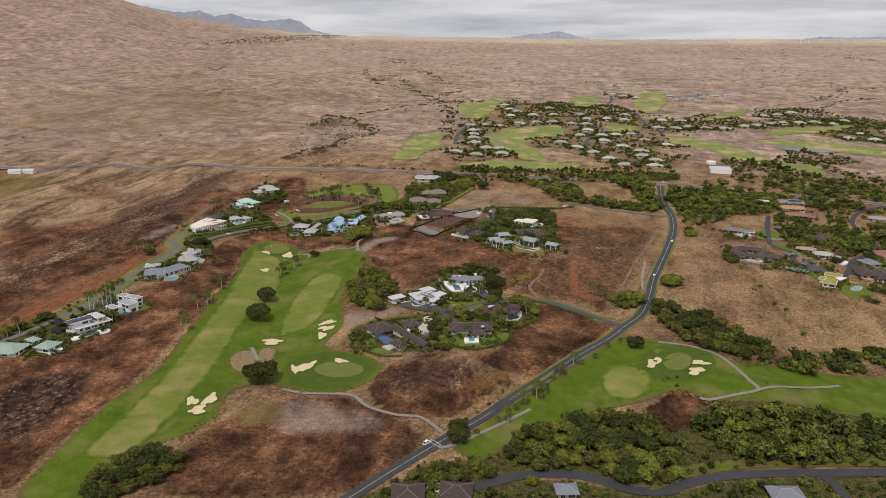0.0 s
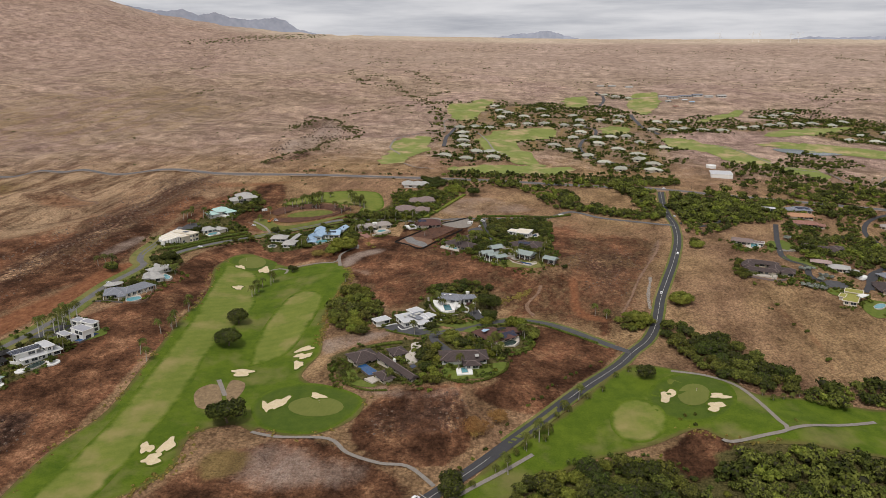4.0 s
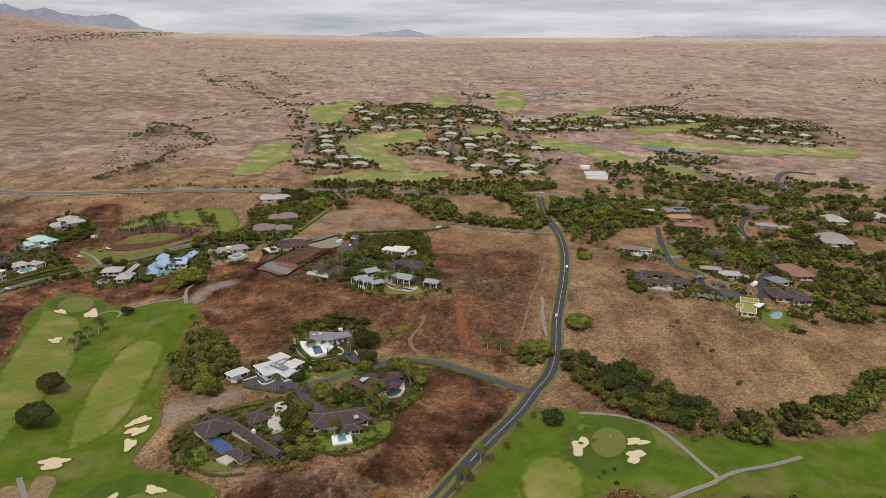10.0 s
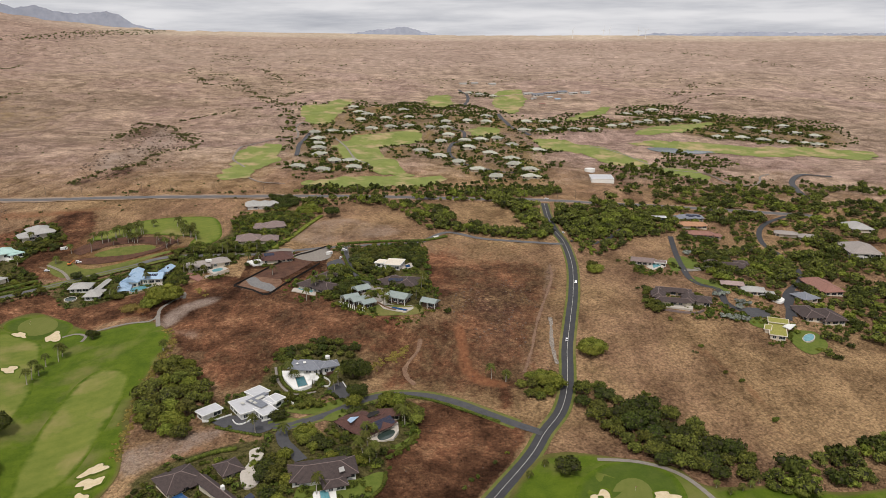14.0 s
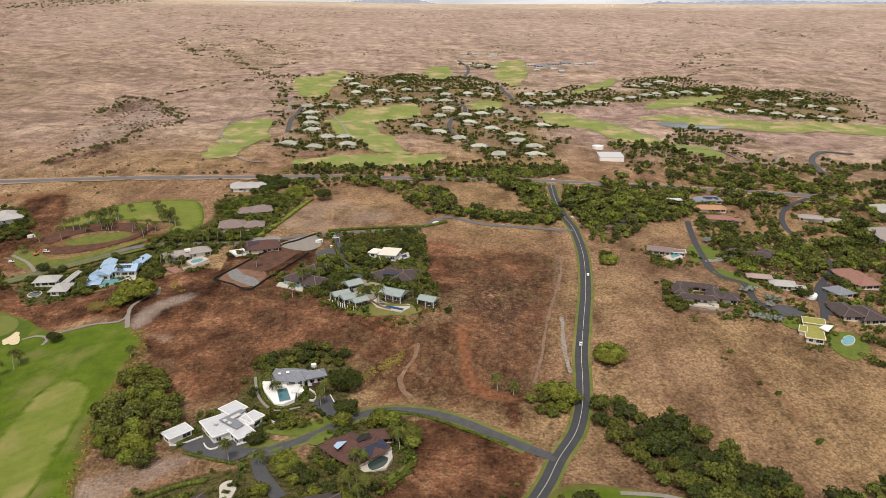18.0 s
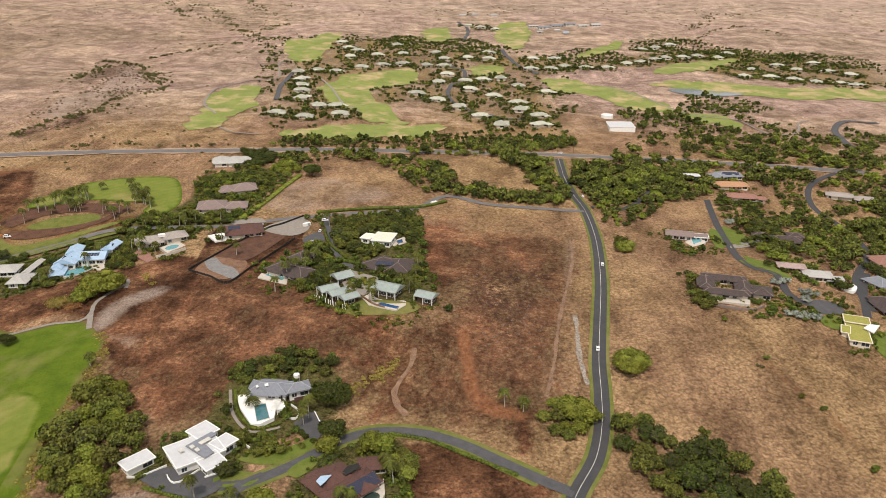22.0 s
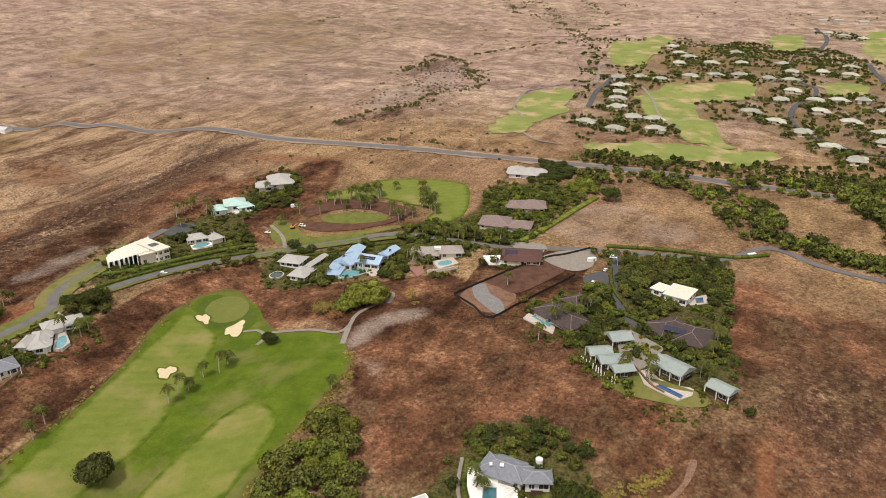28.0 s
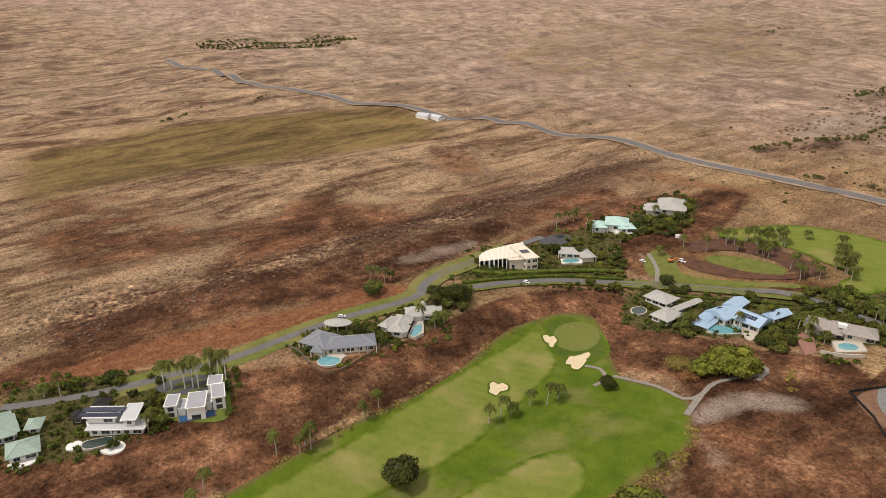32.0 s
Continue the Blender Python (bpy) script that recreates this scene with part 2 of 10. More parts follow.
def wild_ground():
    """Dry tussock grass, burnt reddish soil, dark lava rubble and pale worn earth, each where the ground carries it."""
    m = bpy.data.materials.new("wild_ground")
    m.use_nodes = True
    t = m.node_tree
    p = t.nodes["Principled BSDF"]
    p.inputs["Roughness"].default_value, p.inputs["Specular IOR Level"].default_value = 0.95, 0.05
    geo = t.nodes.new("ShaderNodeNewGeometry")

    def noise_at(scale, detail=6, rough=0.65, warp=0.0, stretched=None):
        n = node(t, "ShaderNodeTexNoise", Scale=scale, Detail=detail, Roughness=rough, Distortion=warp)
        if stretched:
            mp = t.nodes.new("ShaderNodeMapping")
            mp.vector_type = "TEXTURE"
            mp.inputs["Scale"].default_value, mp.inputs["Rotation"].default_value = (stretched[0], 1, 1), (0, 0, radians(stretched[1]))
            t.links.new(geo.outputs["Position"], mp.inputs[0])
            t.links.new(mp.outputs[0], n.inputs["Vector"])
        else:
            t.links.new(geo.outputs["Position"], n.inputs["Vector"])
        return n.outputs[0]

    def toned(value, a, b, lo=0.36, hi=0.64):
        r = t.nodes.new("ShaderNodeValToRGB")
        r.color_ramp.elements[0].position, r.color_ramp.elements[0].color = lo, (*a, 1)
        r.color_ramp.elements[1].position, r.color_ramp.elements[1].color = hi, (*b, 1)
        t.links.new(value, r.inputs[0])
        return r.outputs[0]

    def over(under, top, amount):
        x = node(t, "ShaderNodeMix")
        x.data_type = "RGBA"
        t.links.new(amount, x.inputs[0])
        t.links.new(under, x.inputs[6])
        t.links.new(top, x.inputs[7])
        return x.outputs[2]

    def blend(a, b, f):
        x = node(t, "ShaderNodeMix")
        x.inputs[0].default_value = f
        t.links.new(a, x.inputs[2])
        t.links.new(b, x.inputs[3])
        return x.outputs[0]

    def carried(name, edge, lo=0.4, hi=0.6, weight=0.55):
        """The mask that the ground carries, frayed by a noise."""
        a = t.nodes.new("ShaderNodeAttribute")
        a.attribute_name = name
        s = node(t, "ShaderNodeMath")
        s.operation = "MULTIPLY_ADD"
        t.links.new(edge, s.inputs[0])
        s.inputs[1].default_value = weight
        t.links.new(a.outputs["Fac"], s.inputs[2])
        k = node(t, "ShaderNodeMapRange")
        k.interpolation_type = "SMOOTHSTEP"
        k.inputs[1].default_value, k.inputs[2].default_value = lo + weight / 2, hi + weight / 2
        t.links.new(s.outputs[0], k.inputs[0])
        return k.outputs[0]

    def times(colour, value, lo, hi, dark, light):
        x = node(t, "ShaderNodeMix")
        x.data_type, x.blend_type = "RGBA", "MULTIPLY"
        x.inputs[0].default_value = 1.0
        t.links.new(colour, x.inputs[6])
        t.links.new(toned(value, (dark,) * 3, (light,) * 3, lo, hi), x.inputs[7])
        return x.outputs[2]

    def cells_at(scale, warp):
        """Distance to the nearest of scattered tufts: 0 at a tuft's middle."""
        v = node(t, "ShaderNodeTexVoronoi", Scale=scale)
        mix = node(t, "ShaderNodeVectorMath")
        mix.operation = "MULTIPLY_ADD"
        jitter = node(t, "ShaderNodeTexNoise", Scale=scale * 1.7, Detail=3)
        t.links.new(geo.outputs["Position"], jitter.inputs["Vector"])
        t.links.new(jitter.outputs["Color"], mix.inputs[0])
        mix.inputs[1].default_value = (warp / scale,) * 3
        t.links.new(geo.outputs["Position"], mix.inputs[2])
        t.links.new(mix.outputs[0], v.inputs["Vector"])
        return v.outputs["Distance"]

    def crease(value, half):
        """1 along the winding lines where a noise crosses its middle, 0 away from them."""
        off = node(t, "ShaderNodeMath")
        off.operation = "SUBTRACT"
        off.inputs[1].default_value = 0.5
        t.links.new(value, off.inputs[0])
        size = node(t, "ShaderNodeMath")
        size.operation = "ABSOLUTE"
        t.links.new(off.outputs[0], size.inputs[0])
        return toned(size.outputs[0], (1, 1, 1), (0, 0, 0), 0.0, half)

    tuft = noise_at(0.95, 5, 0.75)
    clump = noise_at(0.3, 5, 0.7)
    patch = noise_at(1 / 26, 6, 0.68)
    wide = noise_at(1 / 150, 6, 0.6, 0.4)
    gully = noise_at(1 / 30, 7, 0.66, 0.5, (2.2, 80))
    rill = noise_at(1 / 6, 6, 0.72, 0.3, (1.5, 75))
    broad = noise_at(1 / 420, 6, 0.62, 0.6)
    fold = noise_at(1 / 55, 6, 0.62, 0.7, (2.4, -20))
    drain = crease(noise_at(1 / 170, 5, 0.55, 0.8), 0.022)
    rut = crease(noise_at(1 / 48, 5, 0.6, 0.8, (1.8, 10)), 0.03)
    tussock = cells_at(0.5, 0.5)
    rubble = cells_at(0.2, 0.7)
    shrublet = cells_at(0.27, 0.6)
    grass = toned(blend(clump, blend(patch, gully, 0.5), 0.55), (0.26, 0.158, 0.079), (0.48, 0.315, 0.165), 0.4, 0.6)
    rosy = toned(blend(clump, gully, 0.6), (0.23, 0.13, 0.075), (0.42, 0.258, 0.15), 0.4, 0.6)
    grass = over(grass, rosy, toned(wide, (0, 0, 0), (1, 1, 1), 0.42, 0.6))
    # Dry grass far off, paler and pinker: distance haze put into its colour.
    hazy_straw = toned(blend(patch, fold, 0.6), (0.34, 0.235, 0.17), (0.7, 0.51, 0.37), 0.38, 0.6)
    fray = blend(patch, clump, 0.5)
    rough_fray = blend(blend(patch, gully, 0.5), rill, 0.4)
    hazy_straw = times(hazy_straw, broad, 0.4, 0.6, 0.76, 1.1)
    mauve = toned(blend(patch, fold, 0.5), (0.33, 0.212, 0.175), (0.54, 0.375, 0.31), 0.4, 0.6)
    # Mauve by distance alone, the tint of hazy air on the plain.
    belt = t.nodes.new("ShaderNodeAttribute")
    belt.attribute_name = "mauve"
    hazy_straw = over(hazy_straw, mauve, belt.outputs["Fac"])
    hazy_straw = over(hazy_straw, mauve, toned(blend(broad, wide, 0.4), (0, 0, 0), (0.85, 0.85, 0.85), 0.47, 0.58))
    grass = over(grass, hazy_straw, carried("hazy_straw", patch, 0.3, 0.7))
    streak = noise_at(1 / 34, 7, 0.68, 0.8, (3.2, 80))
    west = t.nodes.new("ShaderNodeAttribute")
    west.attribute_name = "west"
    # Tan and brown soil streaks; their contrast also stands in for weak relief shading.
    eroded = toned(blend(streak, rill, 0.25), (0.135, 0.07, 0.042), (0.54, 0.37, 0.225), 0.43, 0.55)
    grass = over(grass, eroded, west.outputs["Fac"])
    hummock = cells_at(0.54, 0.38)
    # Gaps and hollows between tufts are darkened in the colour, as shade there.
    grass = times(grass, hummock, 0.34, 0.8, 1.12, 0.66)
    grass = times(grass, blend(gully, patch, 0.5), 0.4, 0.58, 0.72, 1.14)
    grass = times(grass, shrublet, 0.06, 0.22, 0.7, 1.0)
    grass = times(grass, tuft, 0.4, 0.58, 0.78, 1.12)
    grass = times(grass, rill, 0.38, 0.52, 0.9, 1.03)
    plain = t.nodes.new("ShaderNodeAttribute")
    plain.attribute_name = "plain"
    bushy = toned(blend(patch, clump, 0.3), (0, 0, 0), (0.45, 0.45, 0.45), 0.58, 0.66)
    lines = node(t, "ShaderNodeMath")
    lines.operation = "MAXIMUM"
    t.links.new(drain, lines.inputs[0])
    t.links.new(rut, lines.inputs[1])
    both = node(t, "ShaderNodeMath")
    both.operation = "MULTIPLY_ADD"
    t.links.new(lines.outputs[0], both.inputs[0])
    both.inputs[1].default_value = 0.42
    t.links.new(bushy, both.inputs[2])
    where_plain = node(t, "ShaderNodeMath")
    where_plain.operation, where_plain.use_clamp = "MULTIPLY", True
    t.links.new(both.outputs[0], where_plain.inputs[0])
    t.links.new(plain.outputs["Fac"], where_plain.inputs[1])
    grass = over(grass, toned(clump, (0.09, 0.065, 0.04), (0.2, 0.135, 0.09), 0.4, 0.6), where_plain.outputs[0])
    # Pale far ground and horizon band: haze and distant sunlight painted in.
    horizon_haze = t.nodes.new("ShaderNodeAttribute")
    horizon_haze.attribute_name = "horizon_haze"
    grass = over(grass, toned(blend(patch, broad, 0.5), (0.5, 0.4, 0.29), (0.78, 0.66, 0.48), 0.4, 0.6), horizon_haze.outputs["Fac"])
    soil = toned(blend(clump, blend(patch, gully, 0.5), 0.65), (0.058, 0.025, 0.014), (0.25, 0.122, 0.064), 0.38, 0.64)
    rust = toned(clump, (0.15, 0.06, 0.032), (0.3, 0.138, 0.074), 0.4, 0.6)
    soil = over(soil, rust, toned(gully, (0, 0, 0), (0.75, 0.75, 0.75), 0.54, 0.68))
    soil = over(soil, grass, toned(blend(clump, patch, 0.7), (0, 0, 0), (0.32, 0.32, 0.32), 0.53, 0.66))
    # Soil between tufts darkened likewise, shade put into its colour.
    soil = times(soil, tussock, 0.3, 0.8, 1.08, 0.82)
    soil = times(soil, shrublet, 0.1, 0.36, 0.66, 1.06)
    soil = times(soil, tuft, 0.4, 0.56, 0.76, 1.13)
    soil = times(soil, wide, 0.38, 0.62, 0.64, 1.38)
    soil = times(soil, blend(gully, patch, 0.6), 0.42, 0.58, 0.58, 1.34)
    lava = toned(blend(clump, rill, 0.5), (0.058, 0.03, 0.021), (0.22, 0.122, 0.08), 0.4, 0.6)
    lava = over(lava, grass, toned(blend(streak, clump, 0.4), (0, 0, 0), (0.8, 0.8, 0.8), 0.5, 0.57))
    # Crevices between blocks painted dark, as if shaded; no relief goes with them.
    lava = times(lava, rubble, 0.2, 0.7, 1.3, 0.5)
    lava = times(lava, blend(streak, gully, 0.5), 0.42, 0.58, 0.6, 1.25)
    lava = times(lava, tuft, 0.4, 0.55, 0.6, 1.1)
    pale = toned(blend(tuft, patch, 0.4), (0.2, 0.135, 0.1), (0.5, 0.4, 0.33), 0.38, 0.62)
    colour = over(grass, soil, carried("soil", rough_fray, 0.38, 0.62, 1.5))
    colour = over(colour, lava, carried("lava", rough_fray, 0.3, 0.7, 1.6))
    rusty = toned(blend(clump, rill, 0.5), (0.17, 0.066, 0.032), (0.36, 0.165, 0.082), 0.38, 0.62)
    colour = over(colour, rusty, carried("rust", blend(streak, rough_fray, 0.5), 0.25, 0.75, 1.6))
    colour = over(colour, pale, carried("pale", blend(streak, fray, 0.5), 0.2, 0.9, 1.6))
    leafmould = toned(blend(clump, tuft, 0.5), (0.05, 0.048, 0.016), (0.17, 0.145, 0.055), 0.4, 0.6)
    colour = over(colour, leafmould, carried("garden", rough_fray, 0.35, 0.65, 1.4))
    olive = toned(blend(streak, blend(rill, gully, 0.5), 0.5), (0.1, 0.066, 0.027), (0.31, 0.21, 0.085), 0.42, 0.58)
    olive = times(olive, tuft, 0.4, 0.58, 0.75, 1.1)
    colour = over(colour, olive, carried("olive", blend(streak, rough_fray, 0.4), 0.2, 0.8, 1.8))
    t.links.new(colour, p.inputs["Base Color"])
    low = node(t, "ShaderNodeBump", Strength=1.0, Distance=28.0)
    ridge = noise_at(1 / 34, 6, 0.6, 0.9, (3.0, 78))
    t.links.new(blend(blend(blend(patch, rill, 0.3), ridge, 0.38), fold, 0.35), low.inputs["Height"])
    tufts = node(t, "ShaderNodeBump", Strength=0.75, Distance=1.3)
    tufts.invert = True
    t.links.new(hummock, tufts.inputs["Height"])
    t.links.new(low.outputs[0], tufts.inputs["Normal"])
    b = node(t, "ShaderNodeBump", Strength=1.0, Distance=1.2)
    t.links.new(blend(tuft, clump, 0.5), b.inputs["Height"])
    t.links.new(tufts.outputs[0], b.inputs["Normal"])
    t.links.new(b.outputs[0], p.inputs["Normal"])
    return m


GROUND = wild_ground()
ROUGH_A, ROUGH_B = (0.042, 0.078, 0.005), (0.118, 0.158, 0.013)
ROUGH = turf("rough_turf", ROUGH_A, ROUGH_B, 12, dryness=0.32, under=((0.075, 0.075, 0.018), (0.15, 0.125, 0.04)))
FAIRWAY = turf("fairway_turf", (0.1, 0.136, 0.02), (0.182, 0.2, 0.04), 9, stripe=7, turn=62, dry=(0.3, 0.235, 0.1), dryness=0.5, under=(ROUGH_A, ROUGH_B))
FAR_FAIRWAY = turf("far_fairway_turf", (0.125, 0.165, 0.038), (0.25, 0.268, 0.08), 26, dry=(0.4, 0.3, 0.16), dryness=0.9)
COLLAR = turf("collar_turf", (0.042, 0.074, 0.009), (0.085, 0.118, 0.015), 7, dryness=0.05, under=(ROUGH_A, ROUGH_B))
LIP = turf("lip_turf", (0.028, 0.05, 0.006), (0.065, 0.09, 0.012), 3, dryness=0.05, under=(ROUGH_A, ROUGH_B))
GREEN = turf("green_turf", (0.115, 0.135, 0.028), (0.155, 0.165, 0.042), 6, stripe=3, turn=20, dryness=0.05)
LAWN = turf("lawn", (0.07, 0.105, 0.016), (0.15, 0.175, 0.035), 4, dryness=0.15)
VERGE = turf("verge", (0.07, 0.095, 0.016), (0.18, 0.175, 0.05), 5, dry=(0.26, 0.2, 0.09), dryness=0.4)
GRAVEL = surface("grey_gravel", (0.13, 0.125, 0.12), (0.25, 0.24, 0.23), 2, 0.25, 0.95, 0.5)
SAND = surface("sand", (0.5, 0.4, 0.24), (0.66, 0.55, 0.37), 2.5, 0.3, 0.95, 0.25)
ASPHALT = surface("asphalt", (0.038, 0.038, 0.041), (0.06, 0.058, 0.06), 6, 0.2, 0.9, 0.15)
DRIVE = surface("driveway", (0.05, 0.05, 0.054), (0.095, 0.092, 0.095), 4, 0.2, 0.9, 0.15)
OLD_ASPHALT = surface("weathered_asphalt", (0.1, 0.095, 0.095), (0.165, 0.155, 0.15), 6, 0.25, 0.92, 0.15)
CONCRETE = surface("concrete", (0.18, 0.155, 0.13), (0.28, 0.25, 0.215), 2, 0.2, 0.9, 0.2)
MOUND = surface("rocky_scrub", (0.12, 0.075, 0.04), (0.34, 0.24, 0.13), 2.5, 0.4, 0.95, 0.8)
PLOT = surface("dug_earth", (0.045, 0.021, 0.013), (0.145, 0.068, 0.04), 5, 0.5, 0.95, 0.6)
DIRT = surface("dirt", (0.1, 0.05, 0.03), (0.3, 0.19, 0.12), 5, 0.5, 0.95, 0.6)
TAN_EARTH = surface("tan_earth", (0.1, 0.052, 0.03), (0.25, 0.14, 0.086), 5, 0.5, 0.95, 0.5)
SHOULDER = surface("dusty_shoulder", (0.2, 0.135, 0.09), (0.4, 0.29, 0.205), 9, 0.6, 0.95, 0.4)
RUBBLE = surface("broken_stone", (0.1, 0.07, 0.05), (0.42, 0.37, 0.31), 1.6, 0.5, 0.95, 0.8)
LINE = surface("road_paint", (0.4, 0.39, 0.35), (0.6, 0.58, 0.52), 1.5, 0.2, 0.8, 0.05)
WHITE = surface("white_render", (0.66, 0.65, 0.61), (0.8, 0.79, 0.75), 2, 0.1, 0.75, 0.05, vary=0.06)
CREAM = surface("cream_render", (0.6, 0.53, 0.42), (0.74, 0.67, 0.55), 2, 0.1, 0.75, 0.05, vary=0.05)
TIMBER = surface("dark_timber", (0.05, 0.03, 0.02), (0.1, 0.06, 0.04), 1, 0.1, 0.7, 0.2)
PAVING = surface("pale_paving", (0.4, 0.355, 0.295), (0.54, 0.49, 0.425), 1.5, 0.2, 0.85, 0.15)
STONE = surface("lava_stone", (0.06, 0.05, 0.048), (0.2, 0.17, 0.15), 0.8, 0.25, 0.9, 0.6)
LAVA_ROCK = surface("lava_rock", (0.045, 0.03, 0.025), (0.26, 0.18, 0.13), 6.0, 0.5, 0.95, 0.6)
SHADE_CLOTH = surface("black_fence_cloth", (0.012, 0.011, 0.01), (0.03, 0.028, 0.026), 2, 0.2, 0.9, 0.1)
R_WHITE = surface("white_flat_roof", (0.42, 0.42, 0.43), (0.55, 0.55, 0.555), 3, 0.2, 0.7, 0.05)
R_GREY = surface("grey_shingles", (0.15, 0.16, 0.182), (0.225, 0.235, 0.26), 1.5, 0.3, 0.8, 0.3)
R_TAUPE = surface("taupe_shingles", (0.24, 0.21, 0.185), (0.36, 0.32, 0.29), 1.5, 0.3, 0.85, 0.3)
R_MAUVE = surface("mauve_brown_shingles", (0.16, 0.118, 0.105), (0.25, 0.19, 0.172), 1.5, 0.3, 0.85, 0.3)
R_BROWN = surface("brown_shingles", (0.042, 0.031, 0.029), (0.09, 0.066, 0.06), 1.5, 0.3, 0.85, 0.4)
R_RED = surface("red_brown_tiles", (0.06, 0.03, 0.025), (0.13, 0.062, 0.048), 1.2, 0.3, 0.8, 0.4)
R_TERRA = surface("terracotta_tiles", (0.21, 0.1, 0.075), (0.32, 0.17, 0.13), 1.2, 0.3, 0.8, 0.4)
R_LAVENDER = surface("pale_lavender_membrane", (0.27, 0.27, 0.29), (0.36, 0.36, 0.385), 3, 0.3, 0.8, 0.1)
R_ORANGE = surface("orange_tiles", (0.33, 0.17, 0.09), (0.46, 0.26, 0.15), 1.2, 0.3, 0.8, 0.4)
R_PINK = surface("faded_mauve_tiles", (0.28, 0.2, 0.18), (0.4, 0.3, 0.275), 1.2, 0.3, 0.85, 0.3)
R_GREEN = surface("pale_green_metal", (0.24, 0.285, 0.265), (0.34, 0.385, 0.36), 3, 0.3, 0.5, 0.1, metal=0.1)
R_SAGE = surface("sage_shingles", (0.22, 0.3, 0.25), (0.33, 0.4, 0.345), 1.5, 0.3, 0.75, 0.2)
R_TEAL = surface("turquoise_tiles", (0.33, 0.5, 0.46), (0.47, 0.63, 0.575), 1.5, 0.3, 0.6, 0.2)
R_BLUE = surface("pale_blue_metal", (0.28, 0.4, 0.53), (0.4, 0.53, 0.66), 3, 0.3, 0.45, 0.1, metal=0.1)
R_SAND = surface("pale_grey_shingles", (0.31, 0.3, 0.28), (0.44, 0.425, 0.395), 1.5, 0.3, 0.85, 0.25)
R_TURF = surface("planted_roof", (0.2, 0.2, 0.04), (0.34, 0.31, 0.08), 1.5, 0.3, 0.95, 0.4)
R_VILLAGE = surface("village_shingles", (0.27, 0.27, 0.215), (0.45, 0.44, 0.36), 3, 0.4, 0.85, 0.2, vary=0.25)
SOLAR = surface("solar_glass", (0.012, 0.016, 0.035), (0.03, 0.035, 0.065), 0.8, 0.1, 0.2, 0.0, spec=0.5)
GLASS = surface("window_glass", (0.02, 0.025, 0.03), (0.06, 0.07, 0.08), 0.7, 0.1, 0.12, 0.0, spec=0.6)
WATER = surface("pool_water", (0.08, 0.24, 0.27), (0.16, 0.37, 0.4), 2, 0.5, 0.06, 0.04, spec=0.5)
TEAL_WATER = surface("teal_pool_water", (0.03, 0.11, 0.125), (0.06, 0.17, 0.19), 2, 0.5, 0.06, 0.04, spec=0.5)
DEEP_WATER = surface("deep_blue_pool_water", (0.012, 0.05, 0.14), (0.03, 0.1, 0.24), 2, 0.5, 0.06, 0.04, spec=0.5)
POND = surface("pond_water", (0.02, 0.035, 0.03), (0.05, 0.07, 0.06), 8, 0.6, 0.05, 0.05, spec=0.5)
CARPAINT = surface("white_car_paint", (0.72, 0.72, 0.72), (0.8, 0.8, 0.8), 1, 0.1, 0.3, 0.0, spec=0.5)
DARKPAINT = surface("dark_car_paint", (0.02, 0.02, 0.022), (0.05, 0.05, 0.055), 1, 0.1, 0.3, 0.0, spec=0.5)
TYRE = surface("tyre_rubber", (0.012, 0.012, 0.012), (0.03, 0.03, 0.03), 0.3, 0.05, 0.9, 0.1)
ORANGE = surface("orange_machine_paint", (0.6, 0.16, 0.03), (0.7, 0.24, 0.05), 0.6, 0.1, 0.5, 0.0)
YELLOW = surface("yellow_machine_paint", (0.6, 0.4, 0.03), (0.7, 0.48, 0.05), 0.6, 0.1, 0.5, 0.0)
BARK = surface("bark", (0.09, 0.065, 0.045), (0.2, 0.155, 0.115), 0.6, 0.1, 0.95, 0.6)
PALM_BARK = surface("palm_bark", (0.27, 0.24, 0.2), (0.46, 0.42, 0.36), 0.5, 0.1, 0.9, 0.4)
ROYAL_BARK = surface("pale_royal_palm_bark", (0.5, 0.47, 0.42), (0.68, 0.65, 0.6), 0.8, 0.15, 0.85, 0.2)
LEAF = leafy("leaves", (0.03, 0.038, 0.007), (0.175, 0.178, 0.034))
LEAF_DARK = leafy("dark_leaves", (0.014, 0.022, 0.005), (0.092, 0.108, 0.02))
LEAF_LIME = leafy("light_leaves", (0.05, 0.066, 0.008), (0.235, 0.245, 0.04))
LEAF_DRY = leafy("dry_leaves", (0.16, 0.08, 0.025), (0.45, 0.26, 0.09))
LEAF_GOLD = leafy("golden_leaves", (0.1, 0.08, 0.02), (0.34, 0.25, 0.07))
# Near-black for crown cores: the shade among the leaves put in as colour.
CROWN_SHADE = surface("inner_crown_shade", (0.016, 0.018, 0.007), (0.05, 0.048, 0.02), 1.5, 0.4, 0.95, 0.5)
LEAF_GARDEN = leafy("garden_leaves", (0.022, 0.034, 0.005), (0.135, 0.16, 0.027))
LEAF_SILVER = leafy("silver_leaves", (0.14, 0.16, 0.13), (0.36, 0.38, 0.33))
LEAF_SCRUB = leafy("scrub_leaves", (0.045, 0.045, 0.018), (0.15, 0.135, 0.05))
FROND = leafy("palm_fronds", (0.022, 0.03, 0.005), (0.14, 0.145, 0.03))
HEDGE = leafy("hedge_leaves", (0.026, 0.04, 0.006), (0.14, 0.16, 0.028))

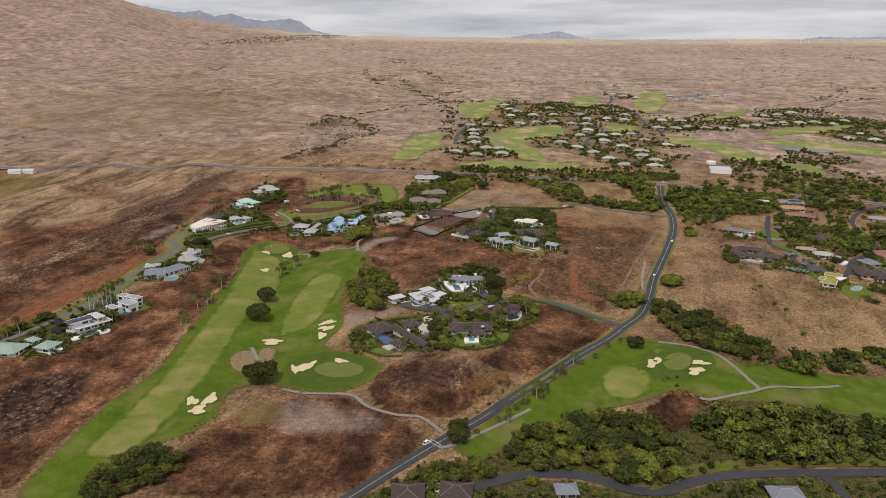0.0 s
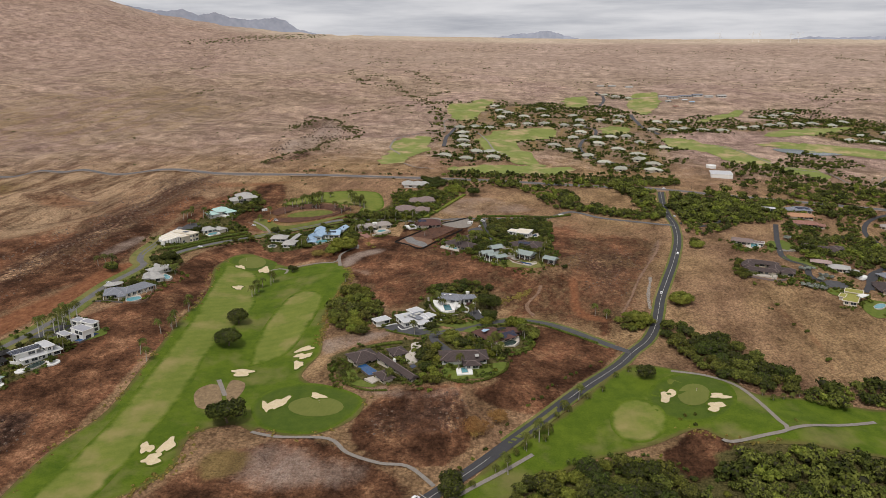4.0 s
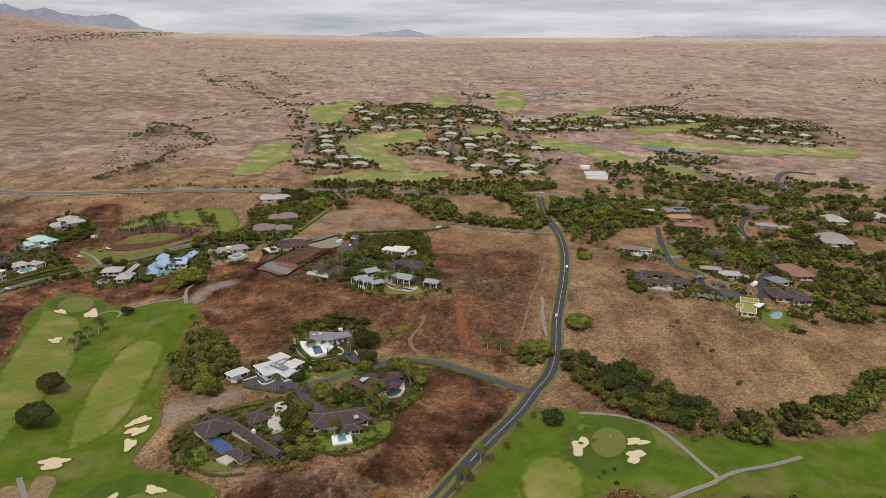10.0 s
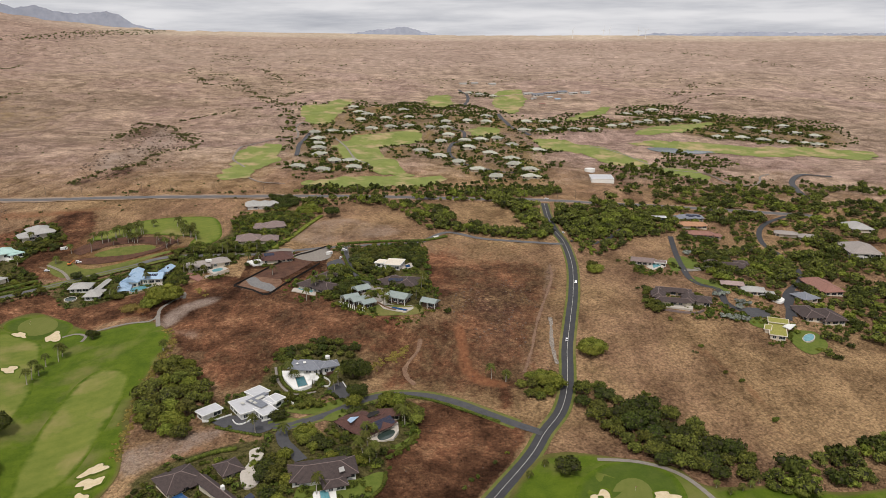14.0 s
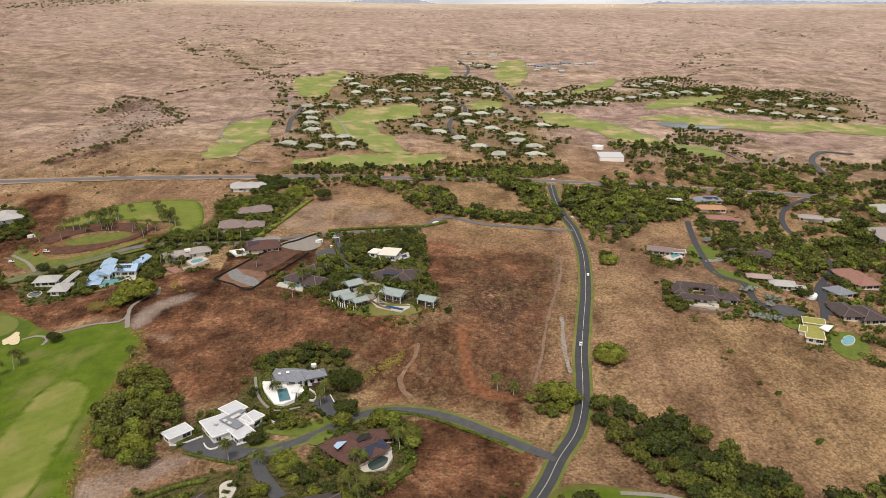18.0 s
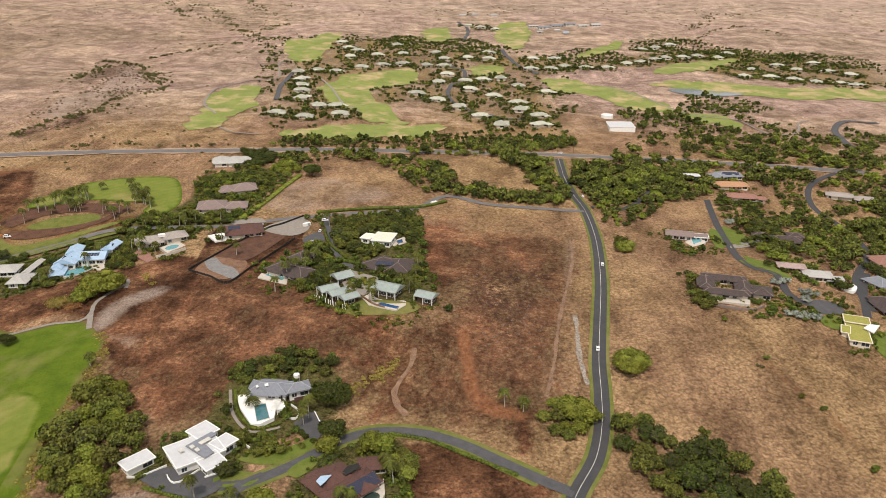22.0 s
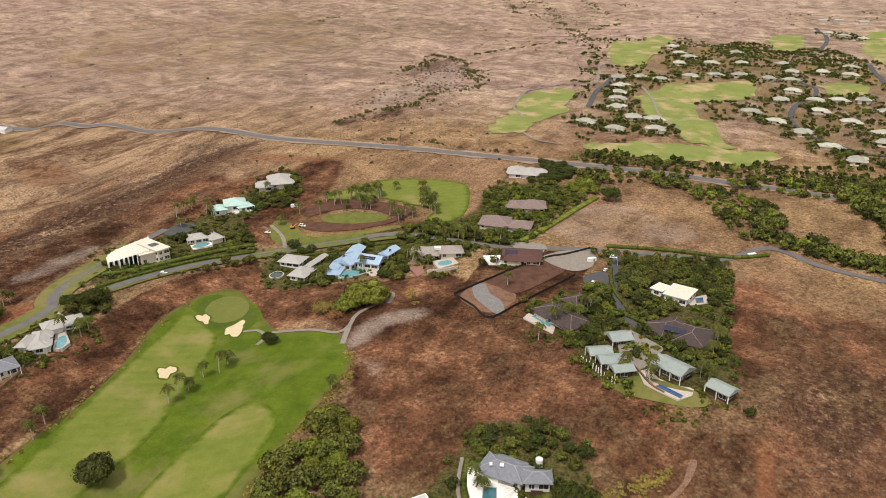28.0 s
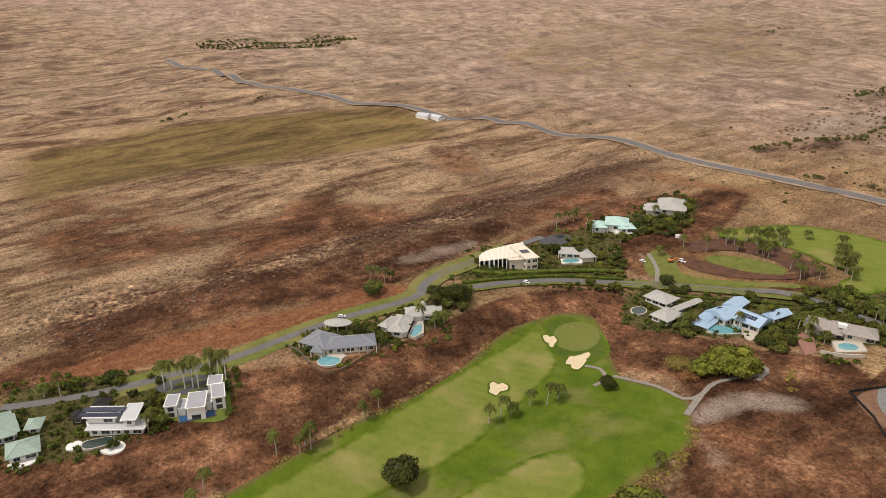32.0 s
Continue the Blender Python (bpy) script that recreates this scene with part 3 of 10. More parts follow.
# ---- the ground: one sheet to the horizon ----
HILLS = [  # centre x, y, radii, height of each rise or hollow
    (300, 680, 110, 110, 14.6), (95, 700, 75, 60, 11.5), (20, 495, 55, 60, 11.1), (-170, 740, 60, 110, -14.5),
    (-120, 540, 60, 90, -7.9), (-110, 840, 70, 50, -9.0), (560, 780, 130, 130, -4.2), (-240, 860, 90, 90, -8.2),
    (200, 600, 60, 60, 4.5), (-250, 600, 70, 90, 1.9), (290, 960, 90, 80, 12.3), (170, 460, 80, 60, 6.5),
    (20, 620, 70, 45, -2.3), (30, 770, 60, 50, 2.2), (150, 478, 18, 16, -4.0), (210, 425, 30, 25, 6.0),
]


def ease(v, a, b):
    s = np.clip((v - a) / (b - a), 0, 1)
    return s * s * (3 - 2 * s)


def land(x, y):
    """Height of the ground: a slope that climbs inland, its rises and hollows, and the volcano's flank far off."""
    x, y = np.asarray(x, float), np.asarray(y, float)
    r = np.hypot(x, y)
    s = ease(r, 1500, 4000)
    d = y * (1 - s) + r * s
    z = -6 + 0.05 * (d - 480) - 18 * np.tanh(x / 900)
    for cx, cy, rx, ry, h in HILLS:
        z = z + h * np.exp(-((x - cx) / rx) ** 2 - ((y - cy) / ry) ** 2)
    far = ease(r, 1000, 2200)
    far = far * (1 - 0.85 * ease(r, 2900, 4300))
    z = z + far * (4 * np.sin(x / 90 + 1.5 * np.sin(y / 210)) + 4 * np.sin(y / 130 + x / 170) + 6 * np.sin(x / 310 - y / 260))
    fold = ease(r, 1050, 1300) * (1 - ease(r, 2300, 3300))
    z = z + fold * (2.2 * np.sin((y - 0.45 * x) / 26 + 2.2 * np.sin(x / 95 + y / 160)) * np.sin(x / 120 - y / 210) + 1.3 * np.sin((y + 0.3 * x) / 17 + 2.5 * np.sin(x / 61)))
    west = ease(-x, 260, 420) * ease(y, 250, 500)
    lean = x * 0.97 - y * 0.22
    z = z + west * (2.0 * np.sin(lean / 13 + 2.5 * np.sin(y / 90) + 1.3 * np.sin(y / 37 + x / 50)) * (0.5 + 0.5 * np.sin(y / 140 + x / 90)) + 2.6 * np.sin(lean / 31 + 1.6 * np.sin(y / 120 + x / 200)))
    az = np.degrees(np.arctan2(-x, np.maximum(y, 1)))
    flank = np.interp(az, [7, 9, 11, 15, 20, 24, 31, 40, 60, 90], [0, 6, 18, 52, 120, 235, 300, 250, 120, 0])
    z = z + ease(r, 2900, 4850) * flank * (y > 0) + 14 * ease(r, 2700, 4900) * (y > 0)
    return z


def sheet_mesh(name, verts, faces, material):
    me = bpy.data.meshes.new(name)
    me.from_pydata(verts if isinstance(verts, list) else verts.tolist(), [], faces if isinstance(faces, list) else faces.tolist())
    me.materials.append(material)
    me.update()
    return me


def smooth_outline(points, closed=True, step=3.0):
    """A Catmull-Rom curve through the points."""
    p = [np.array(q, float) for q in points]
    n = len(p)
    made = []
    for i in range(n if closed else n - 1):
        if closed:
            a, b, c, d = p[i - 1], p[i], p[(i + 1) % n], p[(i + 2) % n]
        else:
            a, b, c, d = p[max(i - 1, 0)], p[i], p[i + 1], p[min(i + 2, n - 1)]
        k = max(2, int(np.linalg.norm(c - b) / step))
        for s in np.arange(k) / k:
            made.append(0.5 * (2 * b + (c - a) * s + (2 * a - 5 * b + 4 * c - d) * s**2 + (3 * b - a - 3 * c + d) * s**3))
    if not closed:
        made.append(p[-1])
    return np.array(made)


def inside(outline, x, y):
    """Signed distance to an outline, positive inside."""
    a, b = outline, np.roll(outline, -1, 0)
    best, odd = np.full(x.shape, 1e9), np.zeros(x.shape, bool)
    for (ax, ay), (bx, by) in zip(a, b):
        dx, dy = bx - ax, by - ay
        s = np.clip(((x - ax) * dx + (y - ay) * dy) / (dx * dx + dy * dy + 1e-9), 0, 1)
        best = np.minimum(best, (x - ax - s * dx) ** 2 + (y - ay - s * dy) ** 2)
        if ay != by:
            odd ^= ((ay > y) != (by > y)) & (x < dx * (y - ay) / (by - ay) + ax)
    return np.where(odd, 1, -1) * np.sqrt(best)


ZONES = {kind: [] for kind in ("rust", "soil", "lava", "pale", "olive", "garden")}


def zone(kind, outline, soft, most):
    """A patch of ground of one kind: its outline, how softly it ends and how full it is."""
    ZONES[kind].append((outline, soft, most))


zone("rust", [(-349, 519), (-343, 561), (-330, 605), (-309, 650), (-302, 693), (-286, 717), (-263, 707), (-272, 668), (-286, 629), (-298, 597), (-314, 563), (-338, 515)], 14, 1.0)
zone("rust", [(-407, 649), (-409, 747), (-380, 844), (-373, 978), (-344, 1053), (-353, 970), (-361, 838), (-384, 739), (-381, 646)], 30, 0.55)
zone("rust", [(-325, 1033), (-216, 1040), (-152, 1070), (-207, 1019), (-285, 999)], 14, 0.5)
zone("rust", [(-228, 555), (-216, 594), (-227, 630), (-223, 651), (-209, 608), (-205, 582), (-203, 554)], 12, 0.5)
zone("rust", [(122, 668), (127, 662), (124, 635), (122, 621), (124, 607), (137, 594), (139, 588), (125, 592), (116, 603), (114, 617), (117, 640)], 6, 1.0)
zone("rust", [(-487, 931), (-454, 964), (-395, 926), (-410, 894), (-452, 890)], 20, 0.5)
zone("soil", [(-106, 711), (-90, 773), (-54, 794), (-5, 790), (37, 714), (117, 693), (141, 831), (247, 795), (202, 669), (164, 589), (135, 549), (114, 567), (73, 600), (45, 617), (35, 667), (-8, 678), (-10, 627), (-42, 611), (-72, 672)], 26, 0.57)
zone("rust", [(271, 608), (277, 585), (280, 561), (280, 534), (272, 509), (279, 513), (287, 538), (287, 565), (284, 589), (278, 612)], 7, 0.55)
zone("soil", [(36, 502), (86, 586), (137, 540), (91, 489), (50, 476)], 8, 0.7)
zone("soil", [(-89, 507), (-67, 548), (-84, 574), (-74, 578), (-20, 552), (6, 490), (49, 486), (26, 444), (-41, 474)], 10, 0.45)
zone("soil", [(-84, 710), (-62, 763), (0, 761), (37, 698), (112, 686), (140, 764), (224, 758), (195, 671), (153, 603), (135, 567), (89, 589), (43, 596), (57, 619), (8, 680), (-42, 611), (-73, 638)], 22, 0.57)
zone("soil", [(57, 619), (107, 680), (211, 762), (223, 745), (169, 615), (133, 563), (89, 589)], 25, 0.5)
zone("soil", [(-308, 465), (-287, 502), (-277, 576), (-238, 642), (-225, 769), (-93, 809), (-139, 770), (-218, 741), (-204, 598), (-203, 538), (-207, 439), (-223, 362), (-229, 327)], 12, 1.0)
zone("soil", [(-150, 369), (-133, 400), (-97, 430), (-60, 429), (-8, 384), (-26, 351), (-54, 326), (-146, 323)], 16, 0.8)
zone("soil", [(-50, 435), (-33, 470), (6, 472), (24, 431), (5, 402), (-30, 408)], 8, 1.0)
zone("soil", [(58, 583), (85, 578), (127, 531), (94, 487), (61, 449), (22, 464), (57, 498)], 10, 1.0)
zone("soil", [(-231, 962), (-233, 1027), (-193, 1028), (-180, 956), (-170, 912), (-73, 905), (-90, 879), (-155, 877), (-192, 895)], 20, 0.8)
zone("soil", [(-205, 819), (-175, 801), (-121, 805), (-89, 808), (-50, 822), (-22, 786), (-1, 718), (-58, 668), (-88, 728), (-116, 751), (-148, 750)], 10, 1.0)
zone("soil", [(-377, 500), (-364, 556), (-309, 637), (-316, 694), (-297, 748), (-294, 668), (-303, 596), (-322, 540), (-342, 491)], 18, 0.9)
zone("soil", [(-787, 610), (-586, 695), (-436, 751), (-432, 834), (-434, 971), (-358, 982), (-337, 849), (-377, 730), (-434, 624), (-529, 541)], 90, 0.55)
zone("soil", [(127, 415), (163, 426), (166, 403), (147, 376), (130, 376)], 8, 1.0)
zone("soil", [(-24, 869), (14, 867), (44, 856), (27, 803), (-3, 780), (-33, 789)], 5, 1.0)
zone("soil", [(155, 437), (186, 436), (196, 425), (168, 418), (135, 419)], 6, 0.8)
zone("soil", [(-486, 775), (-384, 827), (-340, 973), (-305, 1071), (-322, 896), (-336, 714), (-378, 587)], 60, 0.8)
zone("soil", [(141, 415), (187, 423), (286, 424), (296, 399), (257, 374), (168, 371), (137, 376)], 15, 0.8)
zone("soil", [(-237, 1150), (-221, 1220), (-197, 1340), (-195, 1588), (-130, 1545), (-127, 1390), (-148, 1256), (-180, 1168), (-217, 1117)], 40, 0.3)
zone("soil", [(-263, 576), (-260, 605), (-243, 628), (-235, 671), (-236, 708), (-236, 751), (-222, 794), (-194, 827), (-172, 807), (-132, 806), (-128, 777), (-139, 739), (-189, 786), (-204, 769), (-209, 736), (-204, 685), (-197, 635), (-202, 610), (-202, 580), (-195, 544), (-255, 486), (-266, 490), (-235, 525), (-231, 557)], 10, 1.0)
zone("soil", [(-286, 717), (-290, 776), (-293, 837), (-290, 900), (-279, 952), (-234, 1000), (-210, 984), (-177, 936), (-174, 861), (-214, 851), (-260, 844), (-279, 776), (-272, 730)], 12, 0.75)
zone("soil", [(132, 879), (167, 893), (248, 854), (261, 820), (235, 751), (195, 683), (188, 710), (130, 815)], 25, 0.42)
zone("soil", [(-421, 545), (-391, 639), (-354, 736), (-332, 863), (-311, 964), (-275, 955), (-291, 885), (-292, 790), (-286, 717), (-309, 650), (-330, 605), (-343, 561), (-349, 519)], 25, 0.8)
zone("soil", [(-192, 542), (-199, 578), (-194, 632), (-201, 681), (-205, 731), (-200, 764), (-185, 780), (-157, 763), (-158, 729), (-147, 648), (-158, 586)], 8, 1.0)
zone("soil", [(-94, 751), (-36, 773), (27, 836), (101, 864), (132, 845), (113, 702), (42, 626), (-39, 609), (-72, 672)], 25, 0.6)
zone("soil", [(-8, 672), (62, 665), (99, 605), (83, 588), (51, 621), (6, 592), (-7, 626)], 14, 0.5)
zone("soil", [(93, 853), (138, 863), (175, 838), (153, 712), (100, 669), (84, 691)], 45, 0.68)
zone("soil", [(-609, 585), (-530, 668), (-448, 777), (-403, 868), (-371, 750), (-407, 649), (-455, 537)], 50, 0.6)
zone("lava", [(-454, 521), (-425, 620), (-406, 752), (-379, 925), (-349, 1075), (-285, 1062), (-299, 953), (-308, 831), (-326, 722), (-349, 621), (-384, 502)], 60, 0.62)
zone("lava", [(-237, 1150), (-221, 1220), (-197, 1340), (-195, 1588), (-130, 1545), (-127, 1390), (-148, 1256), (-180, 1168), (-217, 1117)], 40, 0.35)
zone("lava", [(146, 745), (191, 760), (198, 709), (169, 644), (147, 614), (132, 625), (133, 666), (124, 690)], 34, 0.55)
zone("lava", [(-287, 428), (-262, 452), (-236, 453), (-234, 409), (-242, 372), (-255, 372)], 10, 0.8)
zone("lava", [(-33, 462), (18, 468), (24, 437), (-9, 426), (-39, 434)], 6, 0.55)
zone("lava", [(-259, 1160), (-229, 1194), (-202, 1245), (-185, 1207), (-215, 1172), (-244, 1140)], 12, 0.6)
zone("pale", [(-262, 1325), (-236, 1345), (-224, 1430), (-213, 1590), (-160, 1470), (-178, 1350), (-206, 1245), (-240, 1215)], 20, 0.55)
zone("lava", [(-263, 1492), (-226, 1654), (-185, 1596), (-165, 1491), (-213, 1507), (-236, 1423)], 12, 0.5)
zone("pale", [(236, 794), (243, 792), (224, 745), (197, 690), (180, 654), (163, 617), (154, 601), (150, 602), (163, 626), (180, 666), (206, 721)], 8, 0.5)
zone("pale", [(-40, 489), (-15, 473), (7, 474), (18, 468), (7, 461), (-18, 463), (-43, 477)], 8, 0.6)
zone("pale", [(-61, 483), (-43, 477), (-48, 470), (-65, 475)], 6, 0.5)
zone("pale", [(-84, 713), (-86, 734), (-82, 750), (-66, 763), (-46, 767), (-51, 752), (-66, 741), (-73, 723)], 7, 0.9)
zone("pale", [(-81, 712), (-70, 710), (-56, 703), (-58, 689), (-70, 697)], 9, 0.6)
zone("pale", [(-119, 401), (-97, 430), (-66, 415), (-36, 402), (-48, 383), (-88, 383)], 12, 0.55)
zone("pale", [(-83, 567), (-42, 576), (-27, 568), (-54, 550), (-79, 540)], 6, 0.6)
zone("pale", [(15, 523), (32, 513), (26, 506), (15, 510)], 4, 0.3)
zone("pale", [(-323, 740), (-310, 801), (-297, 794), (-307, 736)], 5, 0.6)
zone("pale", [(3, 923), (63, 976), (129, 919), (88, 899), (24, 884)], 8, 0.45)
zone("olive", [(-218, 880), (-203, 922), (-187, 956), (-146, 990), (-79, 1020), (-60, 955), (-73, 899), (-170, 855), (-197, 854)], 12, 0.45)
zone("olive", [(-821, 642), (-823, 687), (-813, 773), (-784, 886), (-743, 1001), (-667, 1051), (-537, 1003), (-538, 935), (-578, 840), (-611, 736), (-643, 623), (-648, 590)], 40, 0.8)
zone("olive", [(-127, 404), (-124, 418), (-102, 418), (-101, 398), (-120, 391)], 5, 0.8)
zone("olive", [(-995, 1661), (-778, 2124), (-383, 1767), (-498, 1334), (-752, 1237)], 120, 0.4)
zone("garden", [(-47, 584), (-31, 609), (-15, 621), (-3, 653), (8, 669), (48, 659), (52, 621), (40, 602), (6, 587), (15, 534), (0, 539), (-11, 558), (-38, 575)], 10, 0.8)
zone("garden", [(25, 567), (43, 596), (77, 586), (77, 559), (63, 529), (24, 532)], 8, 0.8)
zone("garden", [(-74, 538), (-44, 552), (-10, 555), (10, 548), (52, 529), (47, 492), (19, 478), (2, 476), (-38, 484), (-62, 494)], 8, 0.8)
zone("garden", [(-48, 990), (14, 1014), (22, 979), (-6, 887), (24, 874), (64, 873), (132, 871), (122, 765), (119, 704), (89, 687), (44, 707), (34, 741), (7, 758), (17, 782), (53, 825), (44, 868), (-31, 864), (-88, 855), (-99, 895), (-48, 911)], 12, 0.75)
zone("garden", [(-181, 810), (-187, 839), (-103, 880), (-54, 894), (-40, 850), (-82, 830), (-158, 792)], 8, 0.75)
zone("garden", [(-269, 742), (-282, 784), (-276, 847), (-265, 896), (-234, 991), (-207, 949), (-231, 885), (-201, 846), (-258, 763)], 8, 0.75)
zone("garden", [(-281, 619), (-278, 640), (-264, 671), (-268, 701), (-250, 723), (-238, 712), (-233, 679), (-242, 661), (-250, 621)], 7, 0.7)
zone("garden", [(-348, 492), (-322, 540), (-283, 585), (-241, 565), (-261, 534), (-256, 514), (-282, 474)], 9, 0.7)
zone("garden", [(323, 812), (453, 995), (802, 988), (860, 979), (660, 769), (543, 753), (448, 631), (357, 586), (338, 630), (304, 651), (268, 668), (314, 720)], 16, 0.3)
zone("olive", [(10, 1230), (30, 1500), (120, 1800), (260, 1830), (420, 1680), (560, 1540), (700, 1640), (900, 1720), (1090, 1480), (930, 1290), (780, 1380), (660, 1480), (460, 1430), (420, 1300), (350, 1110), (260, 1120), (210, 1290), (110, 1190)], 40, 0.55)
zone("garden", [(5, 1838), (276, 1937), (463, 1715), (535, 1570), (356, 1104), (274, 1124), (213, 1305), (110, 1192), (11, 1201)], 40, 0.3)
zone("garden", [(-30, 318), (-14, 356), (21, 362), (75, 404), (129, 409), (138, 370), (118, 335), (67, 349), (23, 338)], 10, 0.8)
zone("garden", [(-99, 895), (-66, 910), (-52, 934), (-43, 991), (15, 999), (22, 972), (8, 918), (-18, 883), (-57, 867), (-92, 871)], 8, 0.8)
zone("garden", [(183, 426), (240, 433), (326, 415), (290, 374), (152, 394)], 8, 0.9)
zone("garden", [(-53, 322), (-14, 341), (20, 345), (66, 343), (118, 334), (159, 347), (244, 352), (266, 351), (248, 322), (-52, 313)], 8, 0.9)
zone("garden", [(31, 368), (38, 374), (93, 386), (135, 392), (161, 400), (219, 413), (278, 410), (302, 408), (269, 356), (196, 360), (127, 345), (67, 353)], 8, 0.75)


def build_ground():
    def steps(stops):
        v = [stops[0][0]]
        for (a, _), (b, h) in zip(stops, stops[1:]):
            v += list(np.linspace(a, b, max(2, int(abs(b - a) / h) + 1))[1:])
        return np.array(v)

    xs = steps([(-4950, 0), (-2600, 60), (-1200, 25), (-520, 12), (640, 5), (1200, 12), (2600, 28), (4950, 60)])
    ys = steps([(-2500, 0), (-300, 150), (120, 40), (1150, 5), (1900, 12), (3000, 30), (4950, 45)])
    gx, gy = np.meshgrid(xs, ys)
    x, y = gx.ravel(), gy.ravel()
    z = land(x, y)
    nx, ny = len(xs), len(ys)
    i = np.arange(nx * ny).reshape(ny, nx)
    faces = np.stack([i[:-1, :-1], i[:-1, 1:], i[1:, 1:], i[1:, :-1]], -1).reshape(-1, 4)
    keep = np.hypot(x, y)[faces].max(1) < 4930
    me = sheet_mesh("ground", np.stack([x, y, z], -1), faces[keep], GROUND)
    me.polygons.foreach_set("use_smooth", np.ones(len(me.polygons), bool))
    for zone, outlines in ZONES.items():
        value = np.zeros(len(x))
        for points, soft, most in outlines:
            line = np.array(points, float)
            lo, hi = line.min(0) - soft, line.max(0) + soft
            near = (x > lo[0]) & (x < hi[0]) & (y > lo[1]) & (y < hi[1])
            if near.any():
                value[near] = np.maximum(value[near], most * ease(inside(smooth_outline(points, True, 25), x[near], y[near]), -soft, soft))
        me.attributes.new(zone, "FLOAT", "POINT").data.foreach_set("value", value.astype(np.float32))
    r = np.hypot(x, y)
    # Masks by distance from the middle, for the haze in the grass colour.
    me.attributes.new("hazy_straw", "FLOAT", "POINT").data.foreach_set("value", (ease(r, 800, 1500) * (0.7 + 0.3 * ease(r, 2500, 4500))).astype(np.float32))
    me.attributes.new("horizon_haze", "FLOAT", "POINT").data.foreach_set("value", ((0.2 * ease(r, 1900, 3300) + 0.42 * ease(r, 4250, 4600)) * (1 - 0.7 * ease(np.degrees(np.arctan2(-x, np.maximum(y, 1))), 9, 17))).astype(np.float32))
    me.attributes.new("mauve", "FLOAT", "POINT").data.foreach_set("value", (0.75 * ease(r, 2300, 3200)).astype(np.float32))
    me.attributes.new("plain", "FLOAT", "POINT").data.foreach_set("value", ease(r, 1050, 1350).astype(np.float32))
    away = ease(-x + 0.25 * (y - 600), 300, 430) * (1 - 0.75 * ease(y, 1000, 1300)) * (y > 200)
    me.attributes.new("west", "FLOAT", "POINT").data.foreach_set("value", (0.75 * away).astype(np.float32))
    tagged(new("ground", me), "rolling dry grassland and burnt reddish soil on a volcano's slope", "ground", kind="structure")


build_ground()


def part(name, mesh, material=None, parent=None, label=""):
    """Links a mesh or bmesh as ONE object, under a thing or a part."""
    if isinstance(mesh, bmesh.types.BMesh):
        me = bpy.data.meshes.new(name)
        mesh.to_mesh(me)
        mesh.free()
        me.materials.append(material)
        mesh = me
    ob = new(name, mesh)
    if parent:
        ob.parent = parent
    return tagged(ob, label)


def draped(name, outline, material, lift, grid=6.0, hollow=0.0):
    """A mesh that follows the ground inside an outline, with a skirt."""
    pts = [Vector((float(a), float(b))) for a, b in outline]
    n = len(pts)
    lo, hi = outline.min(0), outline.max(0)
    gx, gy = np.meshgrid(np.arange(lo[0], hi[0], grid) + 0.37, np.arange(lo[1], hi[1], grid) + 0.29)
    gx, gy = gx.ravel(), gy.ravel()
    ok = inside(outline, gx, gy) > grid * 0.35
    allp = pts + [Vector((float(a), float(b))) for a, b in zip(gx[ok], gy[ok])]
    verts, _, faces, *_ = geometry.delaunay_2d_cdt(allp, [(i, (i + 1) % n) for i in range(n)], [], 1, 1e-4)
    v = np.array([(p.x, p.y) for p in verts])
    z = land(v[:, 0], v[:, 1]) + lift
    if hollow:
        z -= hollow * ease(inside(outline, v[:, 0], v[:, 1]), 0, 2.5)
    v3 = [(a, b, c) for (a, b), c in zip(v.tolist(), z.tolist())]
    me = sheet_mesh(name, v3, [list(f) for f in faces], material)
    span = min(6.0, 0.15 * float((hi - lo).min()))
    me.attributes.new("edge", "FLOAT", "POINT").data.foreach_set("value", np.clip(inside(outline, v[:, 0], v[:, 1]) / span, 0, 1).astype(np.float32))
    return me


def ribbon(name, line, width, material, lift, step=4.0, side=0.0):
    """A strip along a line, laid on the ground; side shifts it to its left."""
    c = smooth_outline(line, False, step)
    d = np.gradient(c, axis=0)
    d /= np.linalg.norm(d, axis=1)[:, None] + 1e-9
    nrm = np.stack([-d[:, 1], d[:, 0]], -1)
    rows = []
    worn = material in (DIRT, RUBBLE, SHOULDER)
    for k in (0.5, 0.17, -0.17, -0.5):
        wide = np.array([width * (1 + (0.3 if material is SHOULDER else 0.9) * noise.noise((p[0] / 5, p[1] / 5, k)) + 0.5 * noise.noise((p[0] / 17, p[1] / 17, 2.0))) for p in c])[:, None] if worn else width
        q = c + nrm * (side + k * wide)
        rows.append(q)
    q = np.stack(rows, 1).reshape(-1, 2)
    mid = c + nrm * side
    z = np.maximum(land(q[:, 0], q[:, 1]), np.repeat(land(mid[:, 0], mid[:, 1]), 4)) + lift
    faces = []
    for i in range(len(c) - 1):
        for k in range(3):
            a = 4 * i + k
            faces.append([a, a + 1, a + 5, a + 4])
    return sheet_mesh(name, np.c_[q, z], faces, material)


def road(name, line, width, label, material=None, lines=True, lift=0.22, category="road"):
    LINES.append((smooth_outline(line, False, 5), width / 2))
    ob = tagged(new(name, ribbon(name, line, width, material or ASPHALT, lift)), label, category, kind="structure")
    if lines:
        part("centre_line", ribbon("centre_line", line, 0.24, LINE, lift + 0.06), None, ob, "worn white centre line")
    return ob


